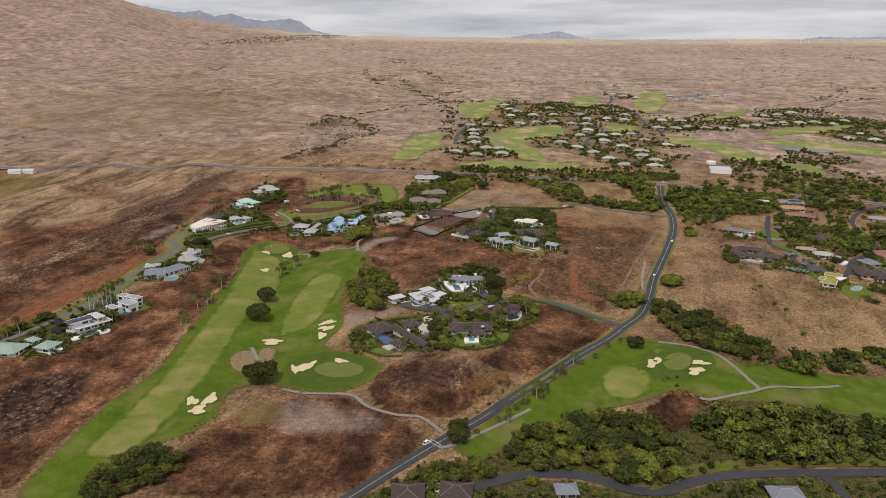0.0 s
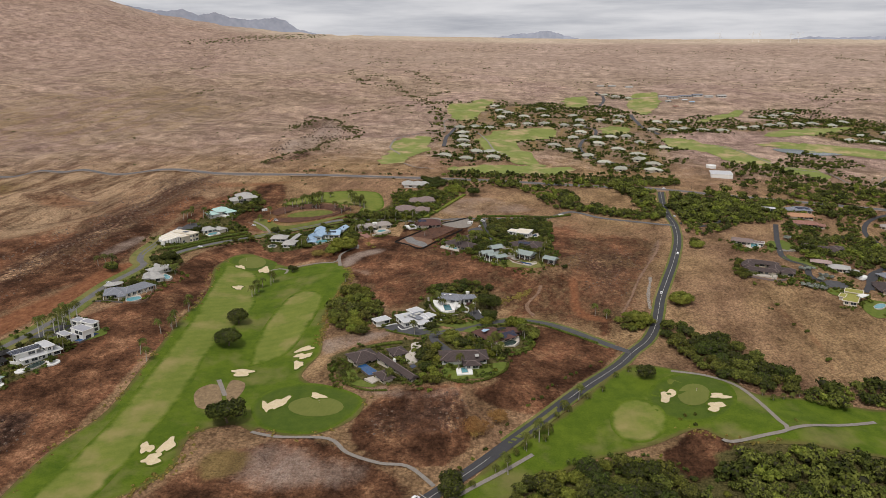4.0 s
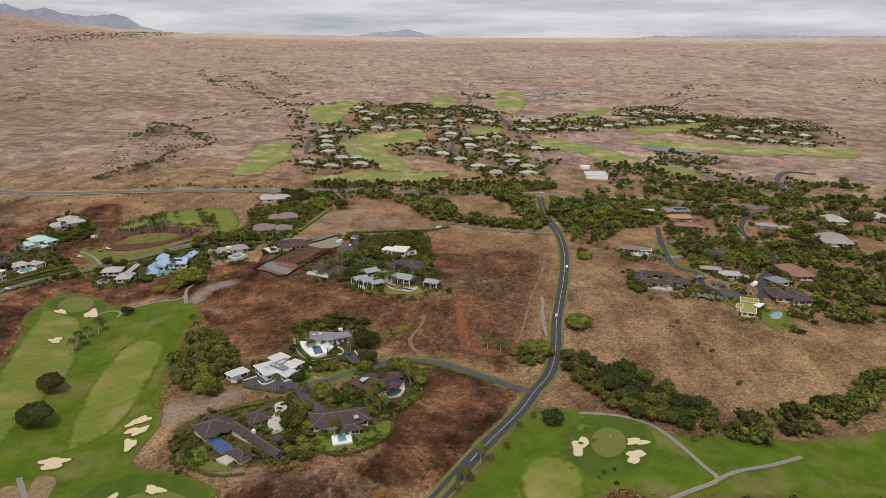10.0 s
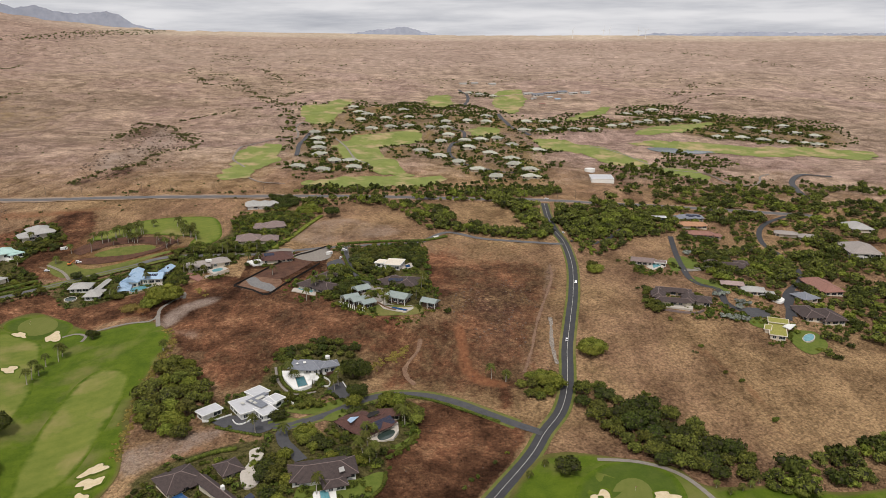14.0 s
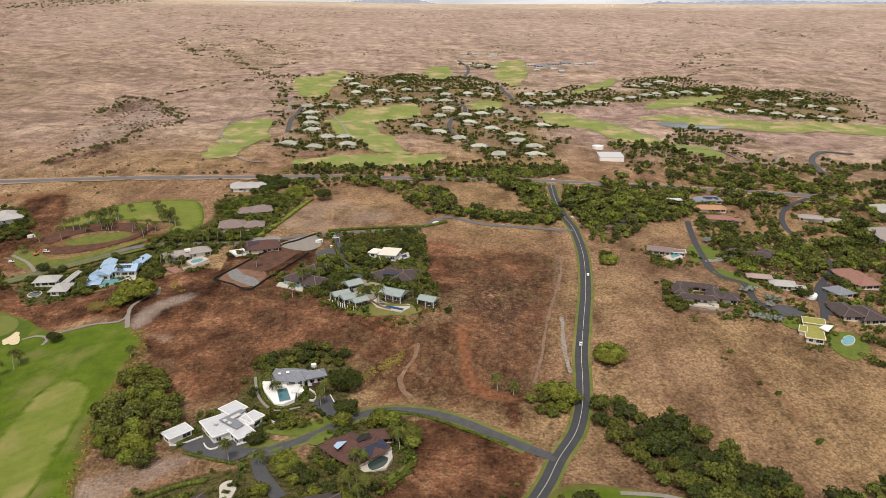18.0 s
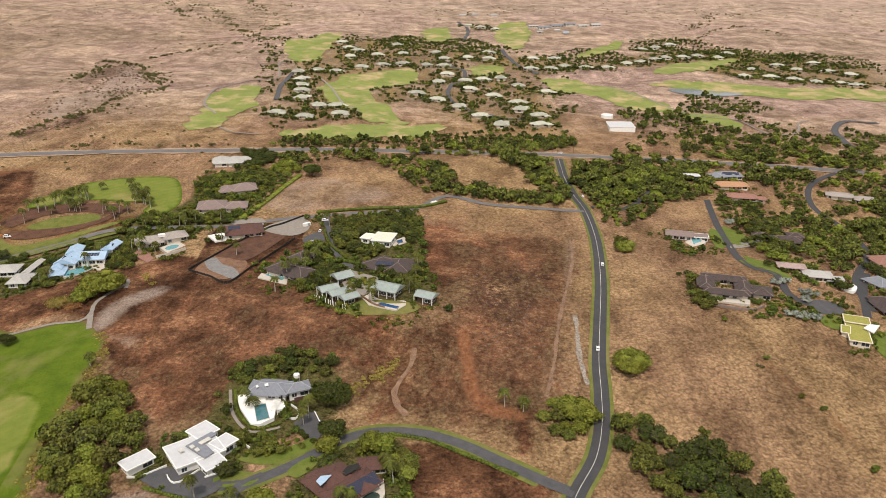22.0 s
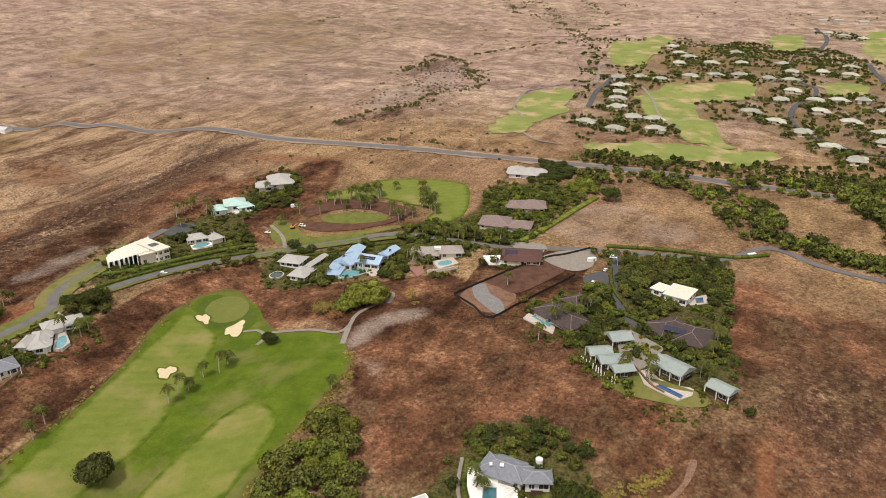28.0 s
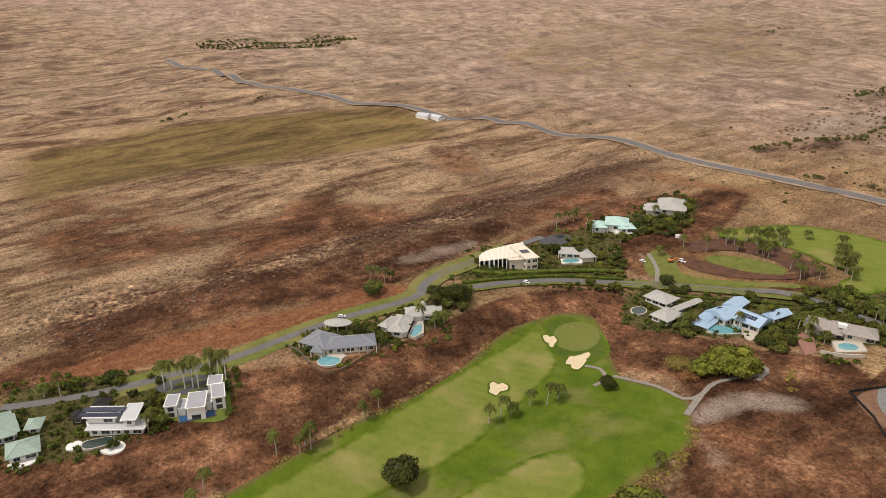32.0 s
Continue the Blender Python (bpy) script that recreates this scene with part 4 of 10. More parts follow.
def turf_area(name, points, material, lift, label, category="grass", step=4.0, grid=7.0):
    if name not in ("lawn", "golf_rough"):
        line = smooth_outline(points, True, 10)
        TURF.append((line, line.min(0), line.max(0)))
    edge = smooth_outline(points, True, step)
    if material is FAR_FAIRWAY:  # a ragged rim
        edge = np.array([q + (10 * noise.noise((q[0] / 24, q[1] / 24, 1.0)) + 6 * noise.noise((q[0] / 9, q[1] / 9, 5.0)), 18 * noise.noise((q[0] / 24, q[1] / 24, 9.0)) + 9 * noise.noise((q[0] / 9, q[1] / 9, 3.0))) for q in edge])
    return tagged(new(name, draped(name, edge, material, lift, grid)), label, category, kind="structure")


def bunker(points, label="pale sand bunker with a curling grass lip"):
    line = smooth_outline(points, True, 1.5)
    ob = new("sand_bunker", draped("sand_bunker", line, SAND, 0.66, 2.0))
    c = line.mean(0)
    part("grass_lip", draped("grass_lip", c + (line - c) * (1 + 1.3 / np.linalg.norm(line - c, axis=1))[:, None], LIP, 0.6, 3.0), None, ob, "dark mown grass lip")
    return tagged(ob, label, "sand bunker", "bunkers of the golf course")


# ---- trees ----
def ball(c, r, flat=1.0):
    """A lumpy low ball: 32 triangles."""
    bm = bmesh.new()
    bmesh.ops.create_icosphere(bm, subdivisions=1, radius=1)
    v = np.array([q.co for q in bm.verts]) * (r, r, r * flat) + c
    f = [[q.index for q in k.verts] for k in bm.faces]
    bm.free()
    return v, f


def crown_arrays(rng, radius, base, height, lobes, leaves, leaf, spread=0.72):
    """Leaf clumps over uneven lobes, with gaps between them: arrays of vertices and triangles."""
    verts, faces, count = [], [], 0
    centres, sizes = [], []
    for k in range(lobes):
        a, q = rng.uniform(0, 2 * math.pi), math.sqrt(rng.uniform(0, 1)) * spread
        s = radius * rng.uniform(0.26, 0.5) * (1.1 - 0.35 * q)
        centres.append((q * radius * math.cos(a), q * radius * math.sin(a), base + height * rng.uniform(0.3, 0.8) * (1 - 0.45 * q * q)))
        sizes.append(s)
    per = leaves // lobes
    for c, s in zip(centres, sizes):  # a core, so that the crown is not see-through; some get painted shade
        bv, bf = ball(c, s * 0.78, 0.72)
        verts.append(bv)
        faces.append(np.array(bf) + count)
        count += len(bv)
    for c, s in zip(centres, sizes):
        d = rng.normal(size=(per, 3))
        d[:, 2] = np.abs(d[:, 2]) * 1.1 - 0.35
        d /= np.linalg.norm(d, axis=1)[:, None] + 1e-9
        p = np.array(c) + d * s * rng.uniform(0.7, 1.24, (per, 1)) * (1, 1, min(1.0, height / (1.3 * radius)))
        nrm = d + rng.normal(scale=0.42, size=(per, 3))
        nrm /= np.linalg.norm(nrm, axis=1)[:, None]
        u = np.cross(nrm, rng.normal(size=(per, 3)))
        u /= np.linalg.norm(u, axis=1)[:, None] + 1e-9
        w = np.cross(nrm, u)
        h = leaf * rng.uniform(0.55, 1.25, (per, 1))
        leafs = np.stack([p - u * h * 0.75, p + u * h * 0.65 - w * h * 0.6, p + u * h * 0.55 + w * h * 0.7 + nrm * h * 0.15], 1)
        verts.append(leafs.reshape(-1, 3))
        faces.append(np.arange(3 * per).reshape(-1, 3) + count)
        count += 3 * per
    return np.concatenate(verts), np.concatenate(faces), centres, sizes


def limb(bm, a, b, ra, rb, sides=6):
    a, b = Vector(a), Vector(b)
    turn = (b - a).to_track_quat("Z", "Y").to_matrix()
    rings = []
    for c, r in ((a, ra), (b, rb)):
        rings.append([bm.verts.new(c + turn @ Vector((r * math.cos(k * 2 * math.pi / sides), r * math.sin(k * 2 * math.pi / sides), 0))) for k in range(sides)])
    for k in range(sides):
        bm.faces.new((rings[0][k], rings[0][(k + 1) % sides], rings[1][(k + 1) % sides], rings[1][k]))


def make_tree(name, label, seed, radius, height, leaves, leaf, material, lobes=11, clear=0.3, category="tree", group="", filler=True):
    rng = np.random.default_rng(seed)
    thing = new(name)
    tagged(thing, label, category, group)
    v, f, centres, sizes = crown_arrays(rng, radius, height * clear, height * (1 - clear), lobes, leaves, leaf)
    v, f = v.tolist(), f.tolist()
    if not filler:
        f = f[20 * lobes:]
    me = sheet_mesh("crown", v, f, material)
    # The core faces take the painted inner shade.
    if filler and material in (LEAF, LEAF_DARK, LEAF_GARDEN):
        me.materials.append(CROWN_SHADE)
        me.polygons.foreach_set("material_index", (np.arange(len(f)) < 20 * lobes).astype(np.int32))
    part("crown", me, None, thing)
    bm = bmesh.new()
    fork = (0.1 * radius, 0.05 * radius, height * clear * 0.9)
    limb(bm, (0, 0, -1.2), fork, 0.055 * height, 0.04 * height, 8)
    for c in centres[:6]:
        limb(bm, fork, c, 0.03 * height, 0.012 * height)
    part("trunk", bm, BARK, thing)
    return thing


def make_palm(seed, height, label, royal=False):
    rng = np.random.default_rng(seed)
    thing = tagged(new("palm_tree"), label, "palm tree", "palms of the estate")
    bm = bmesh.new()
    bend = rng.uniform(-1, 1, 2) * (0.01 if royal else 0.12) * height
    at = [(bend[0] * s * s, bend[1] * s * s, height * s - (1.0 if s == 0 else 0)) for s in (0, 0.35, 0.7, 1)]
    for k in range(3):
        limb(bm, at[k], at[k + 1], (0.38 if royal else 0.32) - 0.04 * k, (0.34 if royal else 0.28) - 0.04 * k, 7)
    part("trunk", bm, ROYAL_BARK if royal else PALM_BARK, thing)
    v, f = [], []
    top = np.array(at[3])
    for k in range(20):
        a, lift, long = k * 2.4 + rng.uniform(-0.2, 0.2), rng.uniform(-0.3, 1.0), rng.uniform(3.0, 4.1)
        out_, side_ = np.array((math.cos(a), math.sin(a), 0)), np.array((-math.sin(a), math.cos(a), 0))
        for s in range(7):
            g0, g1 = s / 7, (s + 1) / 7
            for sg in (1, -1):
                p0 = top + out_ * long * g0 + np.array((0, 0, lift * long * g0 * 0.8 - 1.25 * long * g0 * g0 * 0.8))
                p1 = top + out_ * long * g1 + np.array((0, 0, lift * long * g1 * 0.8 - 1.25 * long * g1 * g1 * 0.8))
                wide = 1.15 * math.sin(math.pi * (0.12 + 0.85 * g0)) + 0.15
                tip = p1 + side_ * sg * wide + out_ * 0.25 - np.array((0, 0, 0.35))
                f.append([len(v), len(v) + 1, len(v) + 2])
                v += [p0.tolist(), p1.tolist(), tip.tolist()]
    part("fronds", sheet_mesh("fronds", v, f, FROND), None, thing)
    return thing


TREES = [make_tree(name, label, 11 + k, r, h, 1250, 0.66, m, lobes + 6, c, group="trees of the estate")
         for k, (name, label, r, h, m, lobes, c) in enumerate([
             ("spreading_tree", "broad olive-green tree with a low spreading crown", 5.2, 6.4, LEAF, 15, 0.22), ("round_tree", "rounded olive-green tree on dry ground", 4.3, 6.0, LEAF, 13, 0.2),
             ("dark_tree", "dense dark green tree beside gardens", 5.6, 6.8, LEAF_DARK, 16, 0.22), ("light_green_tree", "light yellow-green tree in a garden", 4.6, 5.4, LEAF_LIME, 13, 0.2)])]
BUSHES = [make_tree("bush", "rounded green shrub beside a garden", 41 + k, r, h, 300, 0.55, m, 6, 0.06, "shrub", "shrubs of the estate")
          for k, (r, h, m) in enumerate([(2.1, 2.3, LEAF), (1.7, 2.0, HEDGE), (2.4, 2.2, LEAF_DARK), (1.8, 1.6, LEAF_LIME)])]
SILVER = make_tree("silver_bush", "silver-grey clipped shrub beside a driveway", 61, 2.2, 2.2, 300, 0.5, LEAF_SILVER, 6, 0.06, "shrub", "silver shrubs")
DRY_TREE = make_tree("dry_tree", "half-bare orange-brown tree on dry slope", 71, 6.5, 5.6, 900, 0.42, LEAF_DRY, 12, 0.15, "tree", filler=False)
PALMS = [make_palm(81 + k, h, "slim coconut palm with drooping fronds") for k, h in enumerate((10.5, 13.0, 8.0))]
ROYAL = make_palm(91, 16.5, "tall royal palm with a straight white trunk", True)
GIANTS = {"dark": make_tree("great_tree", "great dark green tree with a broad domed crown", 101, 11, 14.0, 5200, 0.85, LEAF_DARK, 30, 0.3),
          "lime": make_tree("great_tree", "great light green tree with a wide flat crown", 102, 11, 9.0, 4600, 0.85, LEAF_LIME, 30, 0.18),
          "gold": make_tree("great_tree", "thin golden-brown tree on a dry slope", 103, 11, 8.0, 3600, 0.6, LEAF_GOLD, 24, 0.12, filler=False),
          "dry": make_tree("great_tree", "half-bare orange-brown tree on dry slope", 104, 11, 9.0, 3400, 0.55, LEAF_DRY, 24, 0.15, filler=False)}
SPARE = TREES + BUSHES + [SILVER, DRY_TREE, ROYAL] + PALMS + list(GIANTS.values())
place_rng = np.random.default_rng(5)


def stand(kind, x, y, size=1.0, sink=0.0):
    ob = copy_thing(kind, Matrix.Translation((x, y, float(land(x, y)) - sink)) @ Matrix.Rotation(place_rng.uniform(0, 6.28), 4, "Z"))
    ob.scale = (size * place_rng.uniform(0.92, 1.08), size * place_rng.uniform(0.92, 1.08), size * place_rng.uniform(0.88, 1.12))
    return ob


def spots(outline, gap, seed, tries=14):
    """Uneven places inside an outline, at least a gap apart."""
    rng = np.random.default_rng(seed)
    line = smooth_outline(outline, True, 8)
    lo, hi = line.min(0), line.max(0)
    n = int(tries * (hi[0] - lo[0]) * (hi[1] - lo[1]) / gap**2)
    p = rng.uniform(lo, hi, (max(n, 20), 2))
    p = p[inside(line, p[:, 0], p[:, 1]) > 0]
    kept, cells = [], {}
    for q in p:
        c = (int(q[0] // gap), int(q[1] // gap))
        if all(np.hypot(*(q - o)) > gap for i in (-1, 0, 1) for j in (-1, 0, 1) for o in cells.get((c[0] + i, c[1] + j), ())):
            cells.setdefault(c, []).append(q)
            kept.append(q)
    return kept


BARE = []  # outlines of houses, pools and roads, where nothing grows


TURF, LINES = [], []  # mown turf and roads, where no tree stands


def free(x, y, room=2.0):
    for line, lo, hi in TURF:
        if lo[0] < x < hi[0] and lo[1] < y < hi[1] and inside(line, np.array([x]), np.array([y]))[0] > 1.0:
            return False
    for line, half in LINES:
        if np.hypot(line[:, 0] - x, line[:, 1] - y).min() < half + 1.5:
            return False
    for cx, cy, w, d, c, s in BARE:
        u, v = (x - cx) * c + (y - cy) * s, -(x - cx) * s + (y - cy) * c
        if abs(u) < w / 2 + room and abs(v) < d / 2 + room:
            return False
    return True


def grove(outline, gap, seed, kinds=None, low=0.8, high=1.3, room=3.0):
    kinds = kinds or TREES[:3]
    for q in spots(outline, gap, seed):
        if free(q[0], q[1], room):
            stand(kinds[int(place_rng.integers(len(kinds)))], float(q[0]), float(q[1]), float(place_rng.uniform(low, high)))


class Woods:
    """Trees that nobody could count, joined into one object."""

    def __init__(self, name, label, material, radius, height, leaves, leaf, lobes=7):
        self.name, self.label, self.material = name, label, material
        self.kinds = [crown_arrays(np.random.default_rng(200 + k), radius, height * 0.1, height * 0.9, lobes, leaves, leaf)[:2] for k in range(4)]
        self.v, self.f, self.n = [], [], 0
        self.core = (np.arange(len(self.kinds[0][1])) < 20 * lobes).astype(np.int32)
        self.rng = np.random.default_rng(9)

    def add(self, x, y, size):
        v, f = self.kinds[int(self.rng.integers(4))]
        a = self.rng.uniform(0, 6.28)
        turn = np.array([[math.cos(a), -math.sin(a), 0], [math.sin(a), math.cos(a), 0], [0, 0, self.rng.uniform(0.8, 1.2)]])
        self.v.append(v @ turn.T * size + (x, y, float(land(x, y)) - 0.3))
        self.f.append(f + self.n)
        self.n += len(v)

    def fill(self, outline, gap, seed, low=0.7, high=1.25, room=3.0, thin=None):
        for q in spots(outline, gap, seed):
            if thin and noise.noise((q[0] / thin, q[1] / thin, seed)) < 0.0:
                continue
            if free(q[0], q[1], room):
                self.add(float(q[0]), float(q[1]), float(self.rng.uniform(low, high)))

    def build(self):
        v, f = np.concatenate(self.v), np.concatenate(self.f)
        me = bpy.data.meshes.new(self.name)
        me.vertices.add(len(v))
        me.vertices.foreach_set("co", v.astype(np.float32).ravel())
        me.loops.add(f.size)
        me.loops.foreach_set("vertex_index", f.astype(np.int32).ravel())
        me.polygons.add(len(f))
        me.polygons.foreach_set("loop_start", np.arange(0, f.size, 3, dtype=np.int32))
        me.materials.append(self.material)
        # Cores of these greens are coloured dark, as shade inside the crowns.
        me.materials.append(CROWN_SHADE if self.material in (LEAF, LEAF_DARK, LEAF_GARDEN) else self.material)
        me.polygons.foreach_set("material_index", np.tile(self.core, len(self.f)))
        me.update(calc_edges=True)
        tagged(new(self.name, me), self.label, "trees", kind="stuff")


# ---- houses ----
def box(bm, w, d, z0, z1, cx=0.0, cy=0.0):
    v = [bm.verts.new((cx + sx * w / 2, cy + sy * d / 2, z)) for z in (z0, z1) for sx, sy in ((-1, -1), (1, -1), (1, 1), (-1, 1))]
    for q in ((3, 2, 1, 0), (4, 5, 6, 7), (0, 1, 5, 4), (1, 2, 6, 5), (2, 3, 7, 6), (3, 0, 4, 7)):
        bm.faces.new([v[i] for i in q])


def roof_bm(kind, w, d, rise, thick=0.28):
    """A roof over a w by d eave, its underside at 0."""
    bm = bmesh.new()
    if kind == "flat":
        box(bm, w, d, 0, 0.35)
        return bm
    swap = d > w
    if swap:
        w, d = d, w
    run = {"hip": max((w - d) / 2, w * 0.08), "gable": w / 2, "shed": w / 2}[kind]
    ends = [(-w / 2, -d / 2), (w / 2, -d / 2), (w / 2, d / 2), (-w / 2, d / 2)]
    low = [bm.verts.new((x, y, 0)) for x, y in ends]
    eave = [bm.verts.new((x, y, thick)) for x, y in ends]
    ry = d * 0.28 if kind == "shed" else 0.0
    ridge = [bm.verts.new((-run, ry, thick + rise)), bm.verts.new((run, ry, thick + rise))]
    bm.faces.new(low[::-1])
    for i in range(4):
        bm.faces.new((low[i], low[(i + 1) % 4], eave[(i + 1) % 4], eave[i]))
    bm.faces.new((eave[0], eave[1], ridge[1], ridge[0]))
    bm.faces.new((eave[2], eave[3], ridge[0], ridge[1]))
    bm.faces.new((eave[1], eave[2], ridge[1]))
    bm.faces.new((eave[3], eave[0], ridge[0]))
    if swap:
        bmesh.ops.rotate(bm, verts=bm.verts[:], cent=(0, 0, 0), matrix=Matrix.Rotation(math.pi / 2, 3, "Z"))
    return bm


def window_meshes(w, h):
    bm = bmesh.new()
    for cx, ww in ((-(w - 0.12) / 2, 0.12), (0, 0.1), ((w - 0.12) / 2, 0.12)):
        box(bm, ww, 0.1, -h / 2, h / 2, cx, 0)
    for z in (-h / 2, h / 2 - 0.12):
        box(bm, w, 0.12, z, z + 0.12, 0, 0)
    me = bpy.data.meshes.new("window_frame")
    bm.to_mesh(me)
    bm.free()
    bm = bmesh.new()
    box(bm, w - 0.1, 0.04, -h / 2 + 0.05, h / 2 - 0.05)
    pane = bpy.data.meshes.new("pane")
    bm.to_mesh(pane)
    bm.free()
    pane.materials.append(GLASS)
    return me, pane


WINDOWS = {}


def add_window(parent, m, w, h, frame_material, plain=False):
    key = (w, h, frame_material.name)
    if key not in WINDOWS:
        a, b = window_meshes(w, h)
        a.materials.append(frame_material)
        WINDOWS[key] = (a, b)
    a, b = WINDOWS[key]
    ob = part("window", b if plain else a, None, parent)
    ob.matrix_basis = m
    if plain:
        return ob
    part("pane", b, None, ob)
    return ob


house_rng = np.random.default_rng(77)


def house(label, wings, roof, wall=None, trim=None, name="house", group="houses of the estate", solar=(), inset=0.9, lit=True, category="house", gap=4.4, plain=False, posts=False, seams=False):
    """A house of one or more wings: each has walls, a roof and windows on all four sides. wings: x, y, width, depth, turn, wall height, roof kind, rise."""
    wall, trim = wall or CREAM, trim or WHITE
    x0, y0 = wings[0][0], wings[0][1]
    thing = tagged(new(name), label, category, group)
    thing.matrix_basis = Matrix.Translation((x0, y0, float(land(x0, y0))))
    floor_z = []
    for k, (x, y, w, d, turn, h, kind, rise) in enumerate(wings):
        c, s = math.cos(radians(turn)), math.sin(radians(turn))
        BARE.append((x, y, w, d, c, s))
        if kind in ("hip", "gable"):
            h, rise = h * (0.78 if h < 4.9 else 0.88), max(rise, 0.2 * min(w, d))
        z = float(land(x, y)) - float(land(x0, y0))
        corners = [float(land(x + a * w / 2 * c - b * d / 2 * s, y + a * w / 2 * s + b * d / 2 * c)) - float(land(x0, y0)) for a in (-1, 1) for b in (-1, 1)]
        here = Matrix.Translation((x - x0, y - y0, z)) @ Matrix.Rotation(radians(turn), 4, "Z")
        deep = inset if kind == "flat" or inset != 0.9 else 1.5
        ww, dd = max(w - 2 * deep, 1.5), max(d - 2 * deep, 1.5)
        bm = bmesh.new()
        box(bm, ww, dd, min(corners) - z - 0.6, h)
        o = part("wall", bm, wall, thing)
        o.matrix_basis = here
        o = part("roof", roof_bm(kind, w + 0.02 * k, d + 0.02 * k, rise + 0.03 * k), roof, thing)
        o.matrix_basis = here @ Matrix.Translation((0, 0, h + 0.01 * k))
        if kind == "flat":
            bm = bmesh.new()
            for sx, sy, lw, ld in ((0, -1, w + 0.1, 0.45), (0, 1, w + 0.1, 0.45), (-1, 0, 0.45, d - 0.8), (1, 0, 0.45, d - 0.8)):
                box(bm, lw, ld, -0.05, 0.46, sx * (w - 0.35) / 2, sy * (d - 0.35) / 2)
            o = part("parapet", bm, wall, thing)
            o.matrix_basis = here @ Matrix.Translation((0, 0, h + 0.01 * k))
        if kind != "flat":
            long, lean = max(w, d), min(w, d)
            run = {"hip": max(long - lean, long * 0.16), "gable": long, "shed": long}[kind]
            bm = bmesh.new()
            box(bm, run + 0.3, 0.4, 0, 0.16, 0, lean * 0.28 if kind == "shed" else 0)
            if kind == "hip" and not plain:
                for sx, sy in ((-1, -1), (-1, 1), (1, -1), (1, 1)):
                    limb(bm, (sx * max((long - lean) / 2, long * 0.08), 0, 0.05), (sx * long / 2, sy * lean / 2, 0.1 - rise), 0.2, 0.2, 4)
            o = part("ridge_cap", bm, {R_BROWN: R_MAUVE, R_MAUVE: R_PINK, R_GREY: R_LAVENDER}.get(roof, roof), thing)
            o.matrix_basis = here @ Matrix.Translation((0, 0, h + 0.22 + rise)) @ Matrix.Rotation(math.pi / 2 if d > w else 0, 4, "Z")
        if kind == "hip" and max(w, d) > (12.5 if plain else 19.0) and not posts:
            long, lean, across = max(w, d), min(w, d), Matrix.Rotation(math.pi / 2 if d > w else 0, 4, "Z")
            for sg in ((-1,) if plain else (-1, 1)):
                bw, out_by = long * house_rng.uniform(0.3, 0.42), house_rng.uniform(1.0, 1.8)
                bd = lean * 0.5 + out_by
                away = sg * long * house_rng.uniform(0.12, 0.26)
                at = across @ Matrix.Translation((away, sg * bd / 2, 0))
                bw = min(bw, bd * 2)
                bm = bmesh.new()
                box(bm, bw - 2.4, bd - 1.4, min(corners) - z - 0.6, h - 0.1, 0, -sg * 0.7)
                o = part("wall", bm, wall, thing)
                o.matrix_basis = here @ at
                o = part("roof", roof_bm("hip", bw, bd * 2, min(0.2 * bw, rise * 0.85)), roof, thing)
                o.matrix_basis = here @ across @ Matrix.Translation((away, 0, h - 0.12))
        if seams:
            long, lean = max(w, d), min(w, d)
            for sg in (-1, 1):
                bm = bmesh.new()
                slope = math.atan2(rise, lean / 2)
                n = int(long // 1.4)
                for i in range(n + 1):
                    box(bm, 0.12, math.hypot(rise, lean / 2) - 0.1, 0, 0.09, (i - n / 2) * 1.4, 0)
                o = part("roof_seams", bm, roof, thing)
                o.matrix_basis = here @ Matrix.Rotation(math.pi / 2 if d > w else 0, 4, "Z") @ Matrix.Translation((0, sg * lean / 4, h + 0.28 + rise / 2)) @ Matrix.Rotation(-sg * slope, 4, "X")
        if posts:
            for i in range(max(2, int(w // 4))):
                bm = bmesh.new()
                n = max(2, int(w // 4)) - 1
                box(bm, 0.4, 0.4, min(corners) - z - 0.6, h, (i / n - 0.5) * (w - 0.8), -d / 2 + 0.3)
                o = part("post", bm, trim, thing)
                o.matrix_basis = here
        if lit:
            storeys = 2 if h > 5.5 else 1
            for st in range(storeys):
                zz = h * (st + 0.5) / storeys
                wh = min(2.3, h / storeys * 0.72)
                for side in range(4):
                    run, away = (ww, dd) if side % 2 == 0 else (dd, ww)
                    n = int(run // gap)
                    for i in range(n):
                        if house_rng.random() < 0.15:
                            continue
                        m = Matrix.Rotation(side * math.pi / 2, 4, "Z") @ Matrix.Translation(((i + 0.5 - n / 2) * run / n, -away / 2 - 0.03, zz))
                        add_window(thing, here @ m, round(min(run / n * (0.82 if i % 3 else 0.5), 4.4), 1), round(wh, 1), trim, plain)
    for k, a, b, w, d in solar:
        x, y, ww, dd, turn, h, kind, rise = wings[k]
        rise = max(rise, 0.2 * min(ww, dd)) if kind != "flat" else rise
        h = h * (0.78 if h < 4.9 else 0.88) if kind != "flat" else h
        slope = math.atan2(rise, dd / 2) if kind != "flat" else 0.05
        up = h + 0.36 + (rise * (1 - abs(b) / (dd / 2)) if kind != "flat" else 0.35)
        z = float(land(x, y)) - float(land(x0, y0))
        here = Matrix.Translation((x - x0, y - y0, z)) @ Matrix.Rotation(radians(turn), 4, "Z") @ Matrix.Translation((a, b, up)) @ Matrix.Rotation(slope if b < 0 else -slope, 4, "X")
        nx, ny = max(1, round(w / 2.0)), max(1, round(d / 1.7))
        bm = bmesh.new()
        box(bm, w / nx - 0.1, d / ny - 0.1, 0, 0.06)
        me = bpy.data.meshes.new("solar_panel")
        bm.to_mesh(me)
        bm.free()
        me.materials.append(SOLAR)
